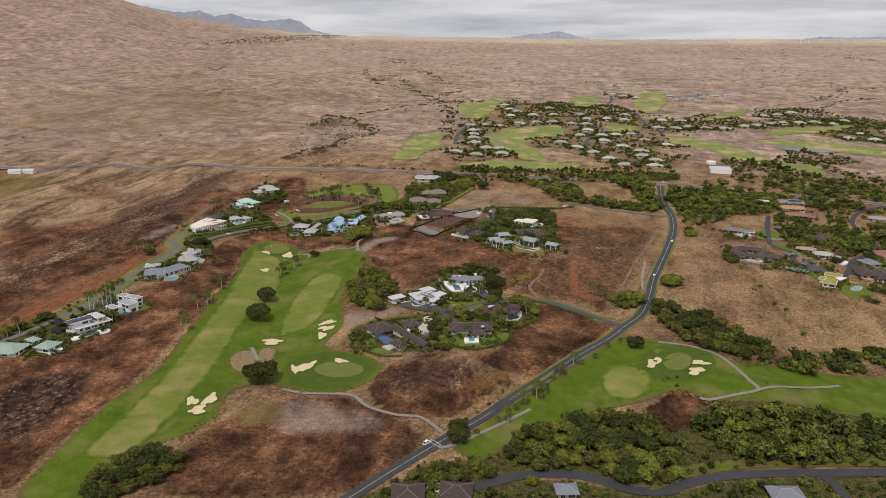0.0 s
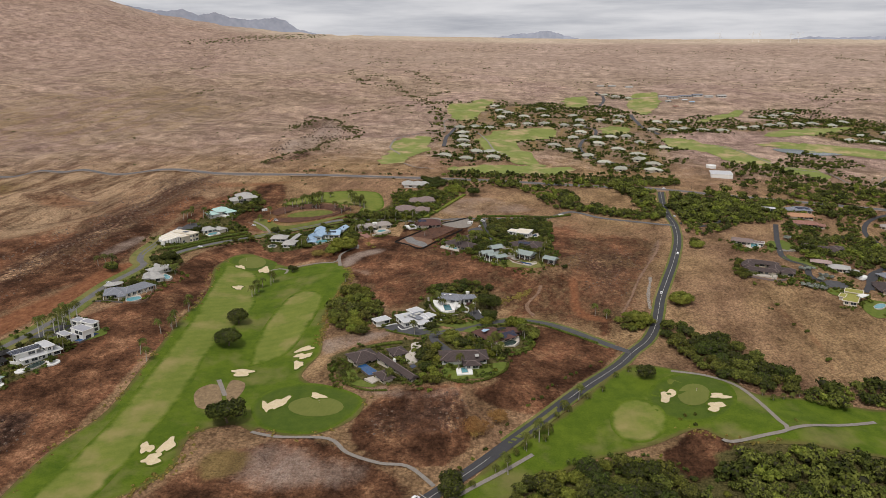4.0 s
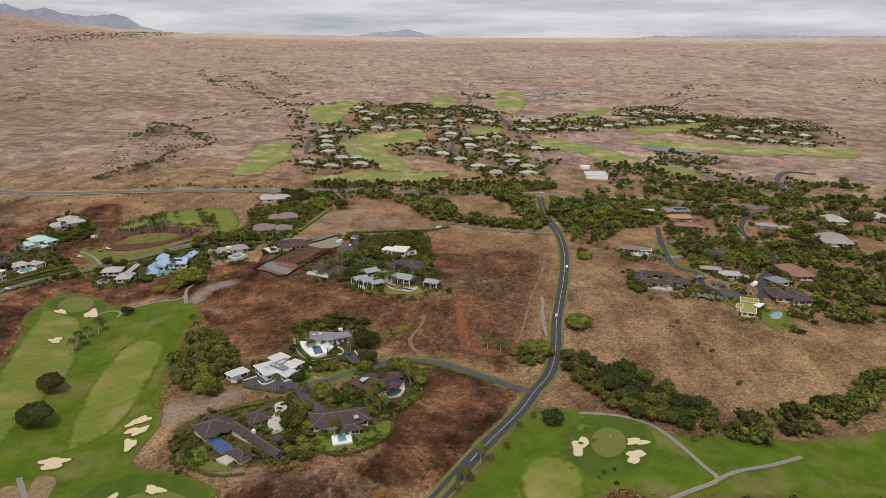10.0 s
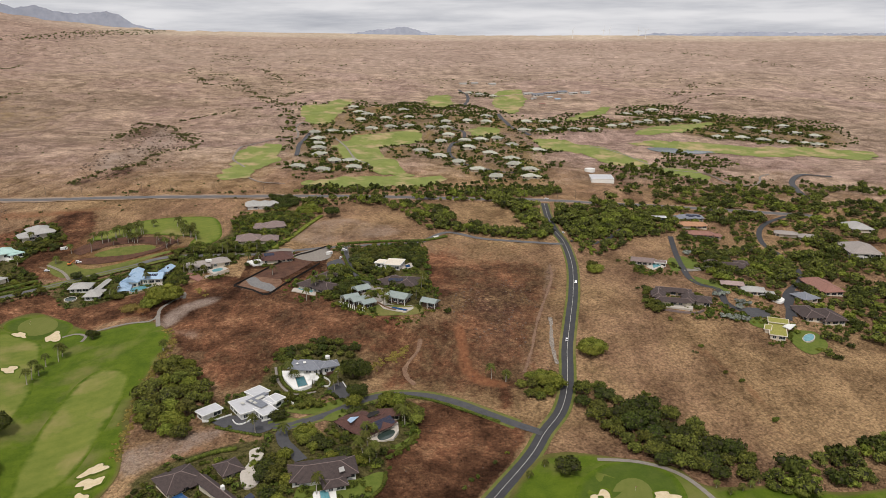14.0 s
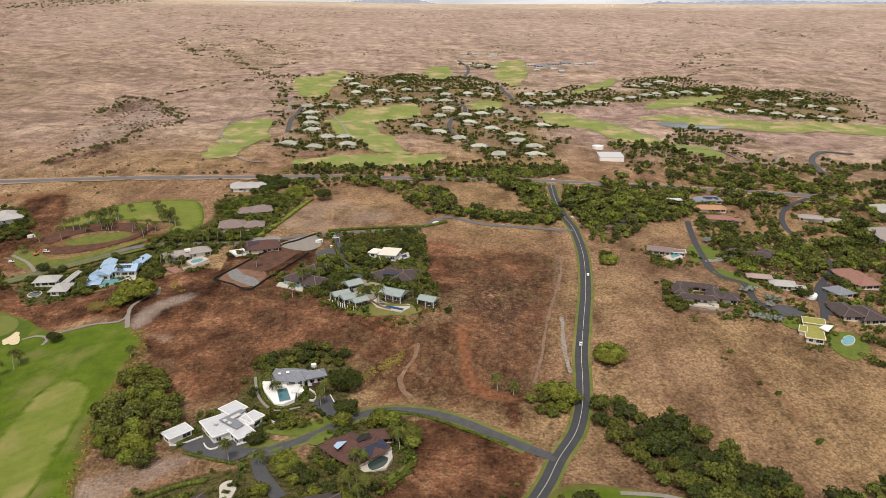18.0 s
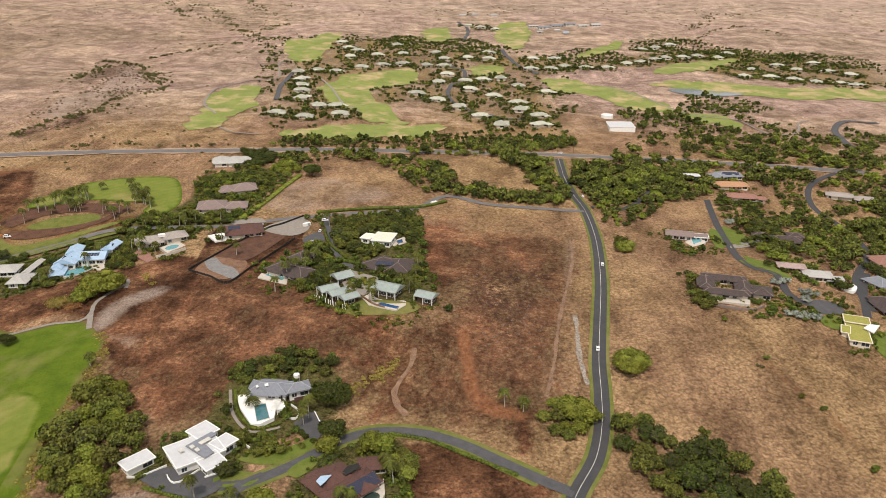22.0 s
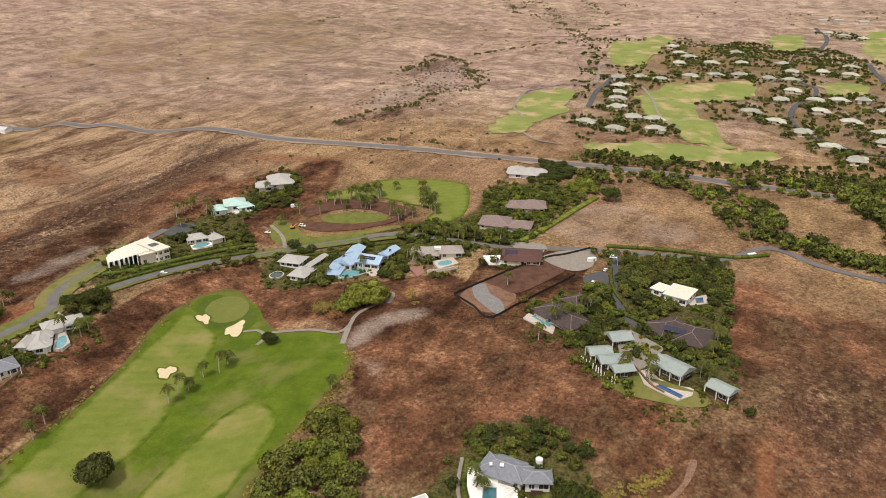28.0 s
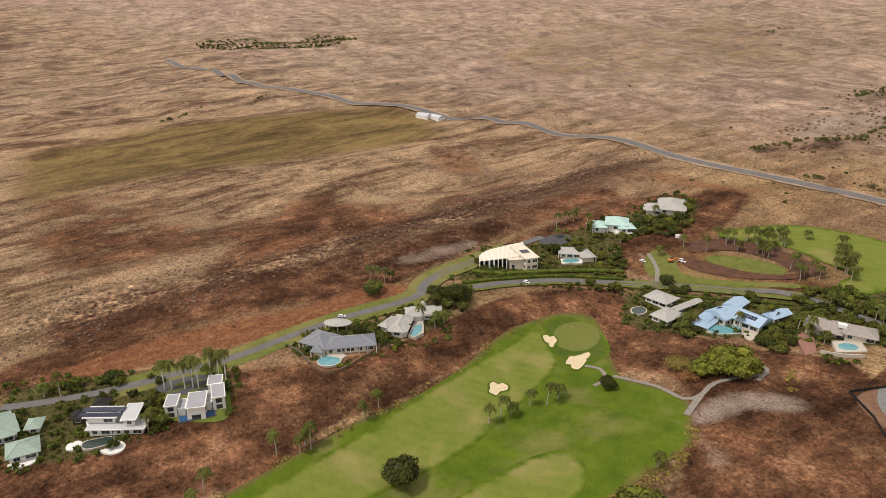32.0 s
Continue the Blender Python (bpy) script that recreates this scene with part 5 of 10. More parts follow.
        for i in range(nx):
            for j in range(ny):
                o = part("solar_panel", me, None, thing, "dark blue solar panel")
                o.matrix_basis = here @ Matrix.Translation(((i + 0.5 - nx / 2) * w / nx, (j + 0.5 - ny / 2) * d / ny, 0))
    return thing


def slab(name, points, top, thick, material, parent=None, label="", curved=False):
    """A level plate over an outline, in world places."""
    line = smooth_outline(points, True, 1.2) if curved else np.array(points, float)
    c = line.mean(0)
    bm = bmesh.new()
    a = [bm.verts.new((float(x), float(y), top)) for x, y in line]
    b = [bm.verts.new((float(x), float(y), top - thick)) for x, y in line]
    n = len(a)
    area = sum(line[i][0] * line[(i + 1) % n][1] - line[(i + 1) % n][0] * line[i][1] for i in range(n))
    bm.faces.new(a if area > 0 else a[::-1])
    bm.faces.new(b[::-1] if area > 0 else b)
    for i in range(n):
        q = (b[i], b[(i + 1) % n], a[(i + 1) % n], a[i])
        bm.faces.new(q if area > 0 else q[::-1])
    return part(name, bm, material, parent, label)


def level(points):
    return max(float(land(x, y)) for x, y in points)


def grown(points, by):
    c = np.mean(np.array(points, float), 0)
    return [tuple(c + (np.array(p) - c) * (1 + by / max(np.linalg.norm(np.array(p) - c), 0.1))) for p in points]


def pool(points, label, water=None, curved=False, deck=None, deck_material=None):
    """A swimming pool: coping, water, and the terrace round it where there is one."""
    z = level(points) + 0.25
    c = np.mean(np.array(points, float), 0)
    BARE.append((c[0], c[1], 9, 9, 1, 0))
    thing = tagged(new("swimming_pool"), label, "swimming pool", "swimming pools")
    if deck:
        z = max(z, min(level(deck), z + 1.0))
        d = np.mean(np.array(deck, float), 0)
        e = np.abs(np.array(deck) - d).max(0) * 2
        BARE.append((d[0], d[1], e[0], e[1], 1, 0))
        slab("terrace", deck, z, 2.2, deck_material or PAVING, thing, "pale paved terrace")
    slab("coping", grown(points, 0.7), z + 0.08, 1.6, PAVING if water is not DEEP_WATER else STONE, thing, curved=curved)
    slab("water", points, z + 0.12, 0.3, water or WATER, thing, "still pool water", curved=curved)
    return thing


def terrace(points, label, material=None, name="terrace", curved=False, lift=0.3):
    ob = slab(name, points, level(points) + lift, 1.8, material or PAVING, None, "", curved)
    return tagged(ob, label, name.replace("_", " "))


def hedge(line, wide, high, label="clipped green hedge along a garden edge", material=None, seed=1):
    """A hedge: leaf clumps over a long rounded body."""
    rng = np.random.default_rng(seed)
    c = smooth_outline(line, False, 1.6)
    v, f = [], []
    for x, y in c:
        z = float(land(x, y))
        bv, bf = ball((x, y, z + high * 0.42), wide * 0.62, high / wide * 0.85)
        f += [[q + len(v) for q in k] for k in bf]
        v += bv.tolist()
        d = rng.normal(size=(26, 3))
        d[:, 2] = np.abs(d[:, 2])
        d /= np.linalg.norm(d, axis=1)[:, None]
        for q in d:
            p = np.array((x, y, z + high * 0.42)) + q * (wide * 0.66, wide * 0.66, high * 0.58)
            u = np.cross(q, rng.normal(size=3))
            u /= np.linalg.norm(u)
            w = np.cross(q, u)
            h = rng.uniform(0.2, 0.42)
            f.append([len(v) + i for i in range(4)])
            v += [(p - u * h).tolist(), (p - w * h * 0.8 + q * 0.1).tolist(), (p + u * h).tolist(), (p + w * h * 0.8 + q * 0.1).tolist()]
    return tagged(new("hedge", sheet_mesh("hedge", v, f, material or HEDGE)), label, "hedge", "hedges of the estate")


# ---- vehicles ----
def make_car(name, label, paint, long=4.6, wide=1.85, high=1.6, category="car"):
    thing = tagged(new(name), label, category, "vehicles on the roads")
    bm = bmesh.new()
    side = [(-long / 2, 0.35), (-long / 2, 0.85), (-long * 0.46, 0.98), (-long * 0.36, high), (long * 0.12, high), (long * 0.28, 1.0), (long * 0.48, 0.85), (long / 2, 0.6), (long / 2, 0.35)]
    a = [bm.verts.new((x, -wide / 2 * (0.86 if z > 1.1 else 1), z)) for x, z in side]
    b = [bm.verts.new((x, wide / 2 * (0.86 if z > 1.1 else 1), z)) for x, z in side]
    n = len(a)
    bm.faces.new(a)
    bm.faces.new(b[::-1])
    for i in range(n):
        bm.faces.new((a[(i + 1) % n], a[i], b[i], b[(i + 1) % n]))
    bmesh.ops.recalc_face_normals(bm, faces=bm.faces[:])
    body = part("body", bm, paint, thing)
    for nm, x0, z0, x1, z1 in (("windscreen", 0.14, high - 0.06, 0.27, 1.03), ("rear_window", -0.37, high - 0.08, -0.45, 1.03)):
        bm = bmesh.new()
        q = [bm.verts.new((long * x0 + 0.03 * (1 if x1 > 0 else -1), s * wide * 0.38, z0 + 0.03)) for s in (-1, 1)] + [bm.verts.new((long * x1 + 0.03 * (1 if x1 > 0 else -1), s * wide * 0.42, z1 + 0.03)) for s in (1, -1)]
        bm.faces.new(q)
        bmesh.ops.solidify(bm, geom=bm.faces[:], thickness=0.02)
        part(nm, bm, GLASS, thing)
    for s in (-1, 1):
        bm = bmesh.new()
        box(bm, long * 0.46, 0.03, 1.05, high - 0.14, -long * 0.11, s * (wide / 2 * 0.94))
        part("side_window", bm, GLASS, thing)
    for x in (-0.3, 0.31):
        for s in (-1, 1):
            bm = bmesh.new()
            limb(bm, (long * x, s * (wide / 2 - 0.2), 0.34), (long * x, s * (wide / 2 + 0.02), 0.34), 0.34, 0.34, 12)
            bmesh.ops.holes_fill(bm, edges=bm.edges[:])
            part("wheel", bm, TYRE, thing)
    return thing


def park(kind, x, y, turn, lift=0.24):
    return copy_thing(kind, Matrix.Translation((x, y, float(land(x, y)) + lift)) @ Matrix.Rotation(radians(turn), 4, "Z"))


# ---- layout ----
def round_tank(at, wide, high):
    x, y = at
    z = float(land(x, y))
    bm = bmesh.new()
    limb(bm, (0, 0, -1), (0, 0, high), wide / 2, wide / 2, 28)
    bmesh.ops.holes_fill(bm, edges=bm.edges[:])
    ob = part("water_tank", bm, WHITE)
    ob.matrix_basis = Matrix.Translation((x, y, z))
    return tagged(ob, "round white water tank on bare ground", "water tank")


def distant_ridge(name, label, crest, reach, material, foot=150.0):
    """Hills on the horizon, past the plain: crest as heading to the left in degrees and height over the eye in degrees."""
    crest = sorted(crest)
    az = np.linspace(crest[0][0], crest[-1][0], 160)
    el = np.interp(az, [c[0] for c in crest], [c[1] for c in crest]) - 0.12 + 0.02 * np.sin(az * 9) + 0.015 * np.sin(az * 23)
    v, f = [], []
    for a, e in zip(np.radians(az), el):
        top = 214 + reach * math.tan(radians(float(e)))
        for dist, z in ((reach - 60, foot), (reach - 25, foot + (top - foot) * 0.6), (reach, top), (reach + 18, foot)):
            v.append((-dist * math.sin(a), dist * math.cos(a), z))
    for i in range(len(az) - 1):
        for k in range(3):
            f.append([4 * i + k, 4 * i + k + 1, 4 * i + k + 5, 4 * i + k + 4])
    me = sheet_mesh(name, v, f, material)
    tagged(new(name, me), label, "hills", kind="structure")


# Bluish haze of distance is put into the hills' own colour.
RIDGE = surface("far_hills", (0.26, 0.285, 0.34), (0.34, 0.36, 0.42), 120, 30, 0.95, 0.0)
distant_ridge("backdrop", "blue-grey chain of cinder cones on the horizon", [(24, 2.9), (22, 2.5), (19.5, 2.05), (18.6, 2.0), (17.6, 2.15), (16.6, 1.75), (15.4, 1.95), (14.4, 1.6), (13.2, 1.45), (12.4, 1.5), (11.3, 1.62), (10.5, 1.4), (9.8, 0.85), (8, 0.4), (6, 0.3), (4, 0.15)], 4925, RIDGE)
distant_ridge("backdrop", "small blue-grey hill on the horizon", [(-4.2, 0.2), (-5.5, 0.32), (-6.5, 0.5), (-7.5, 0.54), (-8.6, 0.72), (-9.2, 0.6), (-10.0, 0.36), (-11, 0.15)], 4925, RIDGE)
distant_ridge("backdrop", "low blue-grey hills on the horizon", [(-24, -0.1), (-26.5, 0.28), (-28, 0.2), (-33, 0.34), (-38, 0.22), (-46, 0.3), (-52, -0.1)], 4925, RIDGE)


def turbine(x, y, high):
    z = float(land(x, y))
    thing = tagged(new("wind_turbine"), "slim white wind turbine on the far plain", "wind turbine", "wind turbines on the horizon")
    thing.matrix_basis = Matrix.Translation((x, y, z))
    bm = bmesh.new()
    limb(bm, (0, 0, -2), (0, 0, high), 1.3, 0.8)
    part("tower", bm, WHITE, thing)
    for k in range(3):
        bm = bmesh.new()
        a = k * 2.09 + x
        limb(bm, (0, -1, high), (0.6 * high * math.cos(a), -1, high + 0.6 * high * math.sin(a)), 0.9, 0.3, 4)
        part("blade", bm, WHITE, thing)


for x, y in ((1620, 4280), (1790, 4240), (1815, 4215), (1960, 4150), (1990, 4120)):
    turbine(x, y, 46)

def plate(home, name, points, high, thick, material, label):
    """A plate on a house's roof, in world places, at a height over the ground under its middle."""
    c = np.mean(np.array(points, float), 0)
    z = float(land(c[0], c[1])) + high
    o = slab(name, points, z, thick, material, None, label)
    o.parent = home
    o.matrix_parent_inverse = Matrix.Translation(-home.matrix_basis.translation)
    return o


def garden_wall(line, thick, high, material, label):
    c = smooth_outline(line, False, 2.0)
    d = np.gradient(c, axis=0)
    d /= np.linalg.norm(d, axis=1)[:, None] + 1e-9
    n = np.stack([-d[:, 1], d[:, 0]], -1) * thick / 2
    z = land(c[:, 0], c[:, 1])
    bm = bmesh.new()
    rows = []
    for p, q, h in zip(c, n, z):
        rows.append([bm.verts.new((*(p + q), h - 0.8)), bm.verts.new((*(p + q), h + high)), bm.verts.new((*(p - q), h + high)), bm.verts.new((*(p - q), h - 0.8))])
    for a, b in zip(rows, rows[1:]):
        for k in range(3):
            bm.faces.new((a[k], b[k], b[k + 1], a[k + 1]))
    bm.faces.new(rows[0])
    bm.faces.new(rows[-1][::-1])
    bmesh.ops.recalc_face_normals(bm, faces=bm.faces[:])
    return tagged(part("garden_wall", bm, material), label, "wall")


def post_row(line, count, high):
    c = smooth_outline(line, False, 0.5)
    thing = tagged(new("post_row"), "row of white posts on a stone base below pavilions", "fence")
    z0 = float(land(*c[0]))
    thing.matrix_basis = Matrix.Translation((*c[0], z0))
    bm = bmesh.new()
    box(bm, 0.5, 0.5, -1.0, high)
    me = bpy.data.meshes.new("post")
    bm.to_mesh(me)
    bm.free()
    me.materials.append(WHITE)
    for k in range(count):
        p = c[int(k * (len(c) - 1) / (count - 1))]
        o = part("post", me, None, thing)
        o.matrix_basis = Matrix.Translation((p[0] - c[0][0], p[1] - c[0][1], float(land(p[0], p[1])) - z0))


def round_roof(outline, high):
    p = np.array(outline)
    c = p.mean(0)
    z = float(land(c[0], c[1]))
    thing = tagged(new("round_carport"), "round pale shingled carport beside a house", "carport")
    thing.matrix_basis = Matrix.Translation((c[0], c[1], z))
    bm = bmesh.new()
    ring = [bm.verts.new((float(x), float(y), high)) for x, y in p - c]
    under = [bm.verts.new((float(x), float(y), high - 0.3)) for x, y in p - c]
    top = bm.verts.new((0, 0, high + 1.6))
    n = len(ring)
    for i in range(n):
        bm.faces.new((ring[i], ring[(i + 1) % n], top))
        bm.faces.new((under[i], under[(i + 1) % n], ring[(i + 1) % n], ring[i]))
    bm.faces.new(under)
    bmesh.ops.recalc_face_normals(bm, faces=bm.faces[:])
    part("roof", bm, R_SAND, thing)
    for i in range(0, n, 2):
        bm = bmesh.new()
        q = (p[i] - c) * 0.86
        box(bm, 0.4, 0.4, -0.8, high - 0.3, q[0], q[1])
        part("post", bm, CREAM, thing)


def fan_hall(back, front, high):
    """A curved cream hall: a fanned roof on fin walls."""
    a, b = smooth_outline(back, False, 1.5), smooth_outline(front, False, 1.5)
    c = np.concatenate([a, b]).mean(0)
    z = float(land(c[0], c[1]))
    thing = tagged(new("house"), "cream villa hall with a fanned curved roof", "house", "houses of the estate")
    thing.matrix_basis = Matrix.Translation((c[0], c[1], z))
    BARE.append((c[0], c[1], 34, 18, 1, 0))
    out_ = np.concatenate([a, b[::-1]]) - c
    o = slab("roof", out_, high + 0.4, 0.4, CREAM, thing)
    for k in range(9):
        p, q = a[int(k * (len(a) - 1) / 8)] - c, b[int(k * (len(b) - 1) / 8)] - c
        d = (q - p) / (np.linalg.norm(q - p) + 1e-9)
        n = np.array((-d[1], d[0])) * 0.35
        e = q + d * 2.5
        slab("fin", [tuple(p + n), tuple(p - n), tuple(e - n), tuple(e + n)], high + 0.75, high + 1.6, WHITE, thing, "cream fin wall")
    slab("wall", [tuple(w) for w in np.concatenate([a + (b[0] - a[0]) * 0.15, b[::-1] + (a[0] - b[0]) * 0.35]) - c], high - 0.02, high + 0.8, GLASS, thing, "dark glazed front")


turf_area("golf_rough", [(-217, 322), (-217, 362), (-211, 413), (-198, 455), (-197, 509), (-197, 583), (-197, 609), (-195, 644), (-200, 682), (-209, 725), (-207, 755), (-201, 775), (-189, 786), (-172, 776), (-156, 758), (-133, 736), (-111, 734), (-94, 731), (-80, 710), (-75, 692), (-85, 621), (-84, 588), (-83, 560), (-83, 567), (-81, 544), (-88, 521), (-87, 506), (-62, 481), (-44, 471), (-42, 467), (-45, 452), (-56, 440), (-70, 433), (-84, 432), (-103, 442), (-106, 438), (-119, 446), (-138, 436), (-140, 417), (-139, 399), (-151, 382), (-170, 362), (-178, 337), (-182, 315)], ROUGH, 0.3, "long strip of green golf rough between brown slopes")
turf_area("fairway", [(-202, 362), (-195, 409), (-190, 452), (-190, 505), (-189, 590), (-193, 635), (-198, 680), (-200, 720), (-201, 747), (-172, 731), (-161, 698), (-153, 658), (-149, 623), (-161, 544), (-159, 492), (-162, 438), (-166, 396), (-172, 369), (-186, 356)], FAIRWAY, 0.42, "pale dry mown fairway winding downhill")
turf_area("fairway", [(-129, 527), (-129, 533), (-133, 566), (-131, 604), (-124, 647), (-112, 662), (-95, 650), (-93, 620), (-99, 575), (-107, 547)], FAIRWAY, 0.42, "pale mown tongue of fairway")
turf_area("green_surround", [(-114, 473), (-102, 495), (-77, 497), (-46, 473), (-48, 454), (-65, 436), (-87, 436), (-104, 446)], COLLAR, 0.4, "darker green surround of a putting green")
turf_area("putting_green", [(-55.0, 462.5), (-58.3, 455.7), (-68.1, 453.1), (-79.9, 455.6), (-88.6, 462.8), (-90.1, 471.8), (-83.3, 477.8), (-71.2, 477.2), (-60.0, 470.9)], GREEN, 0.5, "smooth pale putting green")
turf_area("green_surround", [(-155.4, 757.9), (-155.0, 745.4), (-156.8, 734.0), (-169.0, 732.6), (-181.3, 735.2), (-190.0, 744.6), (-202.1, 753.7), (-201.2, 768.2), (-191.8, 776.2), (-179.5, 774.9), (-166.6, 770.9)], COLLAR, 0.46, "darker green surround of a putting green")
turf_area("putting_green", [(-170.5, 770.3), (-166.6, 758.9), (-169.2, 748.6), (-176.9, 743.5), (-185.9, 745.2), (-192.5, 753.6), (-193.6, 765.5), (-188.5, 775.1), (-179.3, 777.0)], GREEN, 0.54, "smooth pale putting green")
turf_area("golf_rough", [(5, 373), (22, 393), (41, 416), (83, 456), (126, 508), (145, 516), (168, 507), (197, 492), (206, 474), (246, 471), (273, 463), (308, 463), (344, 462), (308, 405), (276, 407), (254, 411), (219, 413), (184, 417), (165, 424), (154, 433), (125, 420), (98, 411), (75, 401), (38, 374), (21, 360)], ROUGH, 0.3, "green golf rough beside the main road")
turf_area("golf_rough", [(109, 336), (130, 355), (165, 363), (203, 363), (255, 371), (278, 370), (272, 361), (249, 360), (194, 357), (161, 354), (134, 347), (119, 339)], ROUGH, 0.3, "green roadside strip of golf rough")
turf_area("fairway", [(139.1, 441.6), (131.6, 428.4), (120.1, 422.0), (109.5, 424.7), (104.4, 435.9), (107.5, 451.2), (118.1, 463.9), (131.2, 467.9), (139.3, 457.7)], FAIRWAY, 0.42, "rounded pale end of a fairway")
turf_area("green_surround", [(188.6, 462.0), (173.5, 444.8), (155.1, 439.8), (139.5, 446.1), (133.9, 463.2), (142.6, 487.0), (160.5, 499.7), (181.5, 499.9), (192.8, 484.7)], COLLAR, 0.40, "darker green surround of a putting green")
turf_area("putting_green", [(174.5, 469.2), (168.2, 460.8), (160.7, 457.6), (155.4, 461.4), (155.4, 472.2), (159.3, 481.8), (166.0, 486.6), (173.1, 485.9), (176.6, 479.2)], GREEN, 0.5, "smooth pale putting green")
turf_area("practice_ground", [(-182, 936), (-167, 960), (-147, 982), (-118, 993), (-84, 994), (-68, 984), (-60, 951), (-59, 918), (-72, 901), (-86, 908), (-84, 925), (-107, 933), (-135, 941), (-164, 933)], FAIRWAY, 0.3, "dry yellow-green practice ground above brown earth banks")
turf_area("practice_ground", [(-171, 898), (-154, 910), (-128, 912), (-117, 905), (-125, 894), (-149, 890)], VERGE, 0.3, "dry grass island between earth banks")
turf_area("practice_ground", [(-206, 878), (-203, 892), (-187, 885), (-167, 872), (-108, 894), (-103, 891), (-156, 868), (-189, 857)], VERGE, 0.3, "patchy grass verge beside building works")
turf_area("earth_bank", [(-191, 909), (-183, 924), (-160, 935), (-132, 933), (-109, 927), (-100, 915), (-114, 909), (-130, 916), (-157, 917), (-175, 906), (-183, 900)], PLOT, 0.5, "raised bank of dark brown earth", category='earth bank', step=2.0, grid=4.0)
turf_area("earth_bank", [(-185, 890), (-169, 893), (-139, 894), (-115, 903), (-103, 922), (-97, 915), (-116, 895), (-150, 882), (-176, 881)], PLOT, 0.5, "raised bank of reddish brown earth", category='earth bank', step=2.0, grid=4.0)
turf_area("far_fairway", [(-69, 1245), (-63, 1329), (-44, 1380), (-2, 1394), (-10, 1260), (-41, 1206), (-41, 1163), (-80, 1166)], FAR_FAIRWAY, 0.6, "distant green fairway among village houses", grid=14.0, step=8.0)
turf_area("far_fairway", [(83, 1366), (117, 1442), (161, 1462), (231, 1508), (237, 1440), (185, 1379), (154, 1361), (155, 1276), (171, 1186), (174, 1165), (135, 1176), (108, 1249), (93, 1281)], FAR_FAIRWAY, 0.6, "distant green fairway among village houses", grid=14.0, step=8.0)
turf_area("far_fairway", [(37, 1757), (82, 1847), (136, 1822), (109, 1664), (72, 1583), (49, 1610)], FAR_FAIRWAY, 0.6, "distant green fairway among village houses", grid=14.0, step=8.0)
turf_area("far_fairway", [(24, 1133), (68, 1153), (113, 1158), (173, 1160), (216, 1138), (177, 1103), (114, 1105), (66, 1106)], FAR_FAIRWAY, 0.6, "distant green fairway among village houses", grid=14.0, step=8.0)
turf_area("far_fairway", [(426, 1406), (465, 1412), (503, 1369), (535, 1300), (552, 1200), (493, 1213), (470, 1291), (426, 1331)], FAR_FAIRWAY, 0.6, "distant green fairway among village houses", grid=14.0, step=8.0)
turf_area("far_fairway", [(589, 1355), (680, 1364), (764, 1342), (841, 1311), (950, 1297), (1004, 1274), (928, 1196), (881, 1219), (786, 1238), (695, 1266), (623, 1314)], FAR_FAIRWAY, 0.6, "distant green fairway among village houses", grid=14.0, step=8.0)
turf_area("far_fairway", [(637, 1449), (756, 1553), (898, 1612), (819, 1524), (688, 1431)], FAR_FAIRWAY, 0.6, "distant green fairway among village houses", grid=14.0, step=8.0)
turf_area("far_fairway", [(551, 1586), (668, 1728), (742, 1783), (669, 1676), (584, 1586)], FAR_FAIRWAY, 0.6, "distant green fairway among village houses", grid=14.0, step=8.0)
turf_area("far_fairway", [(536, 2051), (622, 2102), (559, 1867), (473, 1673), (465, 1759)], FAR_FAIRWAY, 0.6, "distant green fairway among village houses", grid=14.0, step=8.0)
turf_area("far_fairway", [(358, 2044), (421, 2088), (389, 1881), (334, 1851)], FAR_FAIRWAY, 0.6, "distant green fairway among village houses", grid=14.0, step=8.0)
turf_area("far_fairway", [(107, 1909), (156, 1941), (148, 1842), (109, 1833)], FAR_FAIRWAY, 0.6, "distant green fairway among village houses", grid=14.0, step=8.0)
turf_area("far_fairway", [(338, 1525), (388, 1528), (376, 1453), (331, 1458)], FAR_FAIRWAY, 0.6, "distant green fairway among village houses", grid=14.0, step=8.0)
turf_area("far_fairway", [(547, 1192), (589, 1165), (594, 1122), (550, 1127)], FAR_FAIRWAY, 0.6, "distant green fairway among village houses", grid=14.0, step=8.0)
tagged(turf_area("pond", [(596, 1315), (644, 1318), (688, 1298), (699, 1279), (660, 1267), (609, 1289)], POND, 0.7, "still grey pond beside a fairway"), category="pond", kind="structure")
turf_area("earth_mound", [(-153, 482), (-151, 494), (-142, 498), (-133, 472), (-138, 465), (-146, 466)], MOUND, 0.5, "brown rocky mound with dry grass", category='mound')
turf_area("earth_mound", [(-135, 490), (-135, 506), (-126, 503), (-124, 489), (-128, 473)], MOUND, 0.5, "brown rocky mound with dry grass", category='mound')
turf_area("lawn", [(-283, 553), (-264, 540), (-240, 560), (-260, 574), (-285, 580)], LAWN, 0.3, "small lawn round a white house")
turf_area("lawn", [(8, 498), (16, 499), (35, 500), (48, 507), (51, 501), (36, 483), (14, 480), (7, 483)], LAWN, 0.3, "lawn round a pool terrace")
turf_area("lawn", [(-61, 508), (-54, 512), (-48, 496), (-36, 484), (-44, 484), (-58, 495)], LAWN, 0.3, "small garden lawn")
turf_area("lawn", [(55, 701), (72, 705), (103, 693), (95, 684), (64, 690)], VERGE, 0.3, "green bank below pavilions")
turf_area("lawn", [(-7, 574), (1, 577), (12, 572), (9, 565), (-4, 567)], LAWN, 0.3, "lawn at a turning circle")
turf_area("lawn", [(2, 587), (26, 591), (37, 596), (34, 586), (17, 578)], LAWN, 0.3, "lawn beside a driveway")
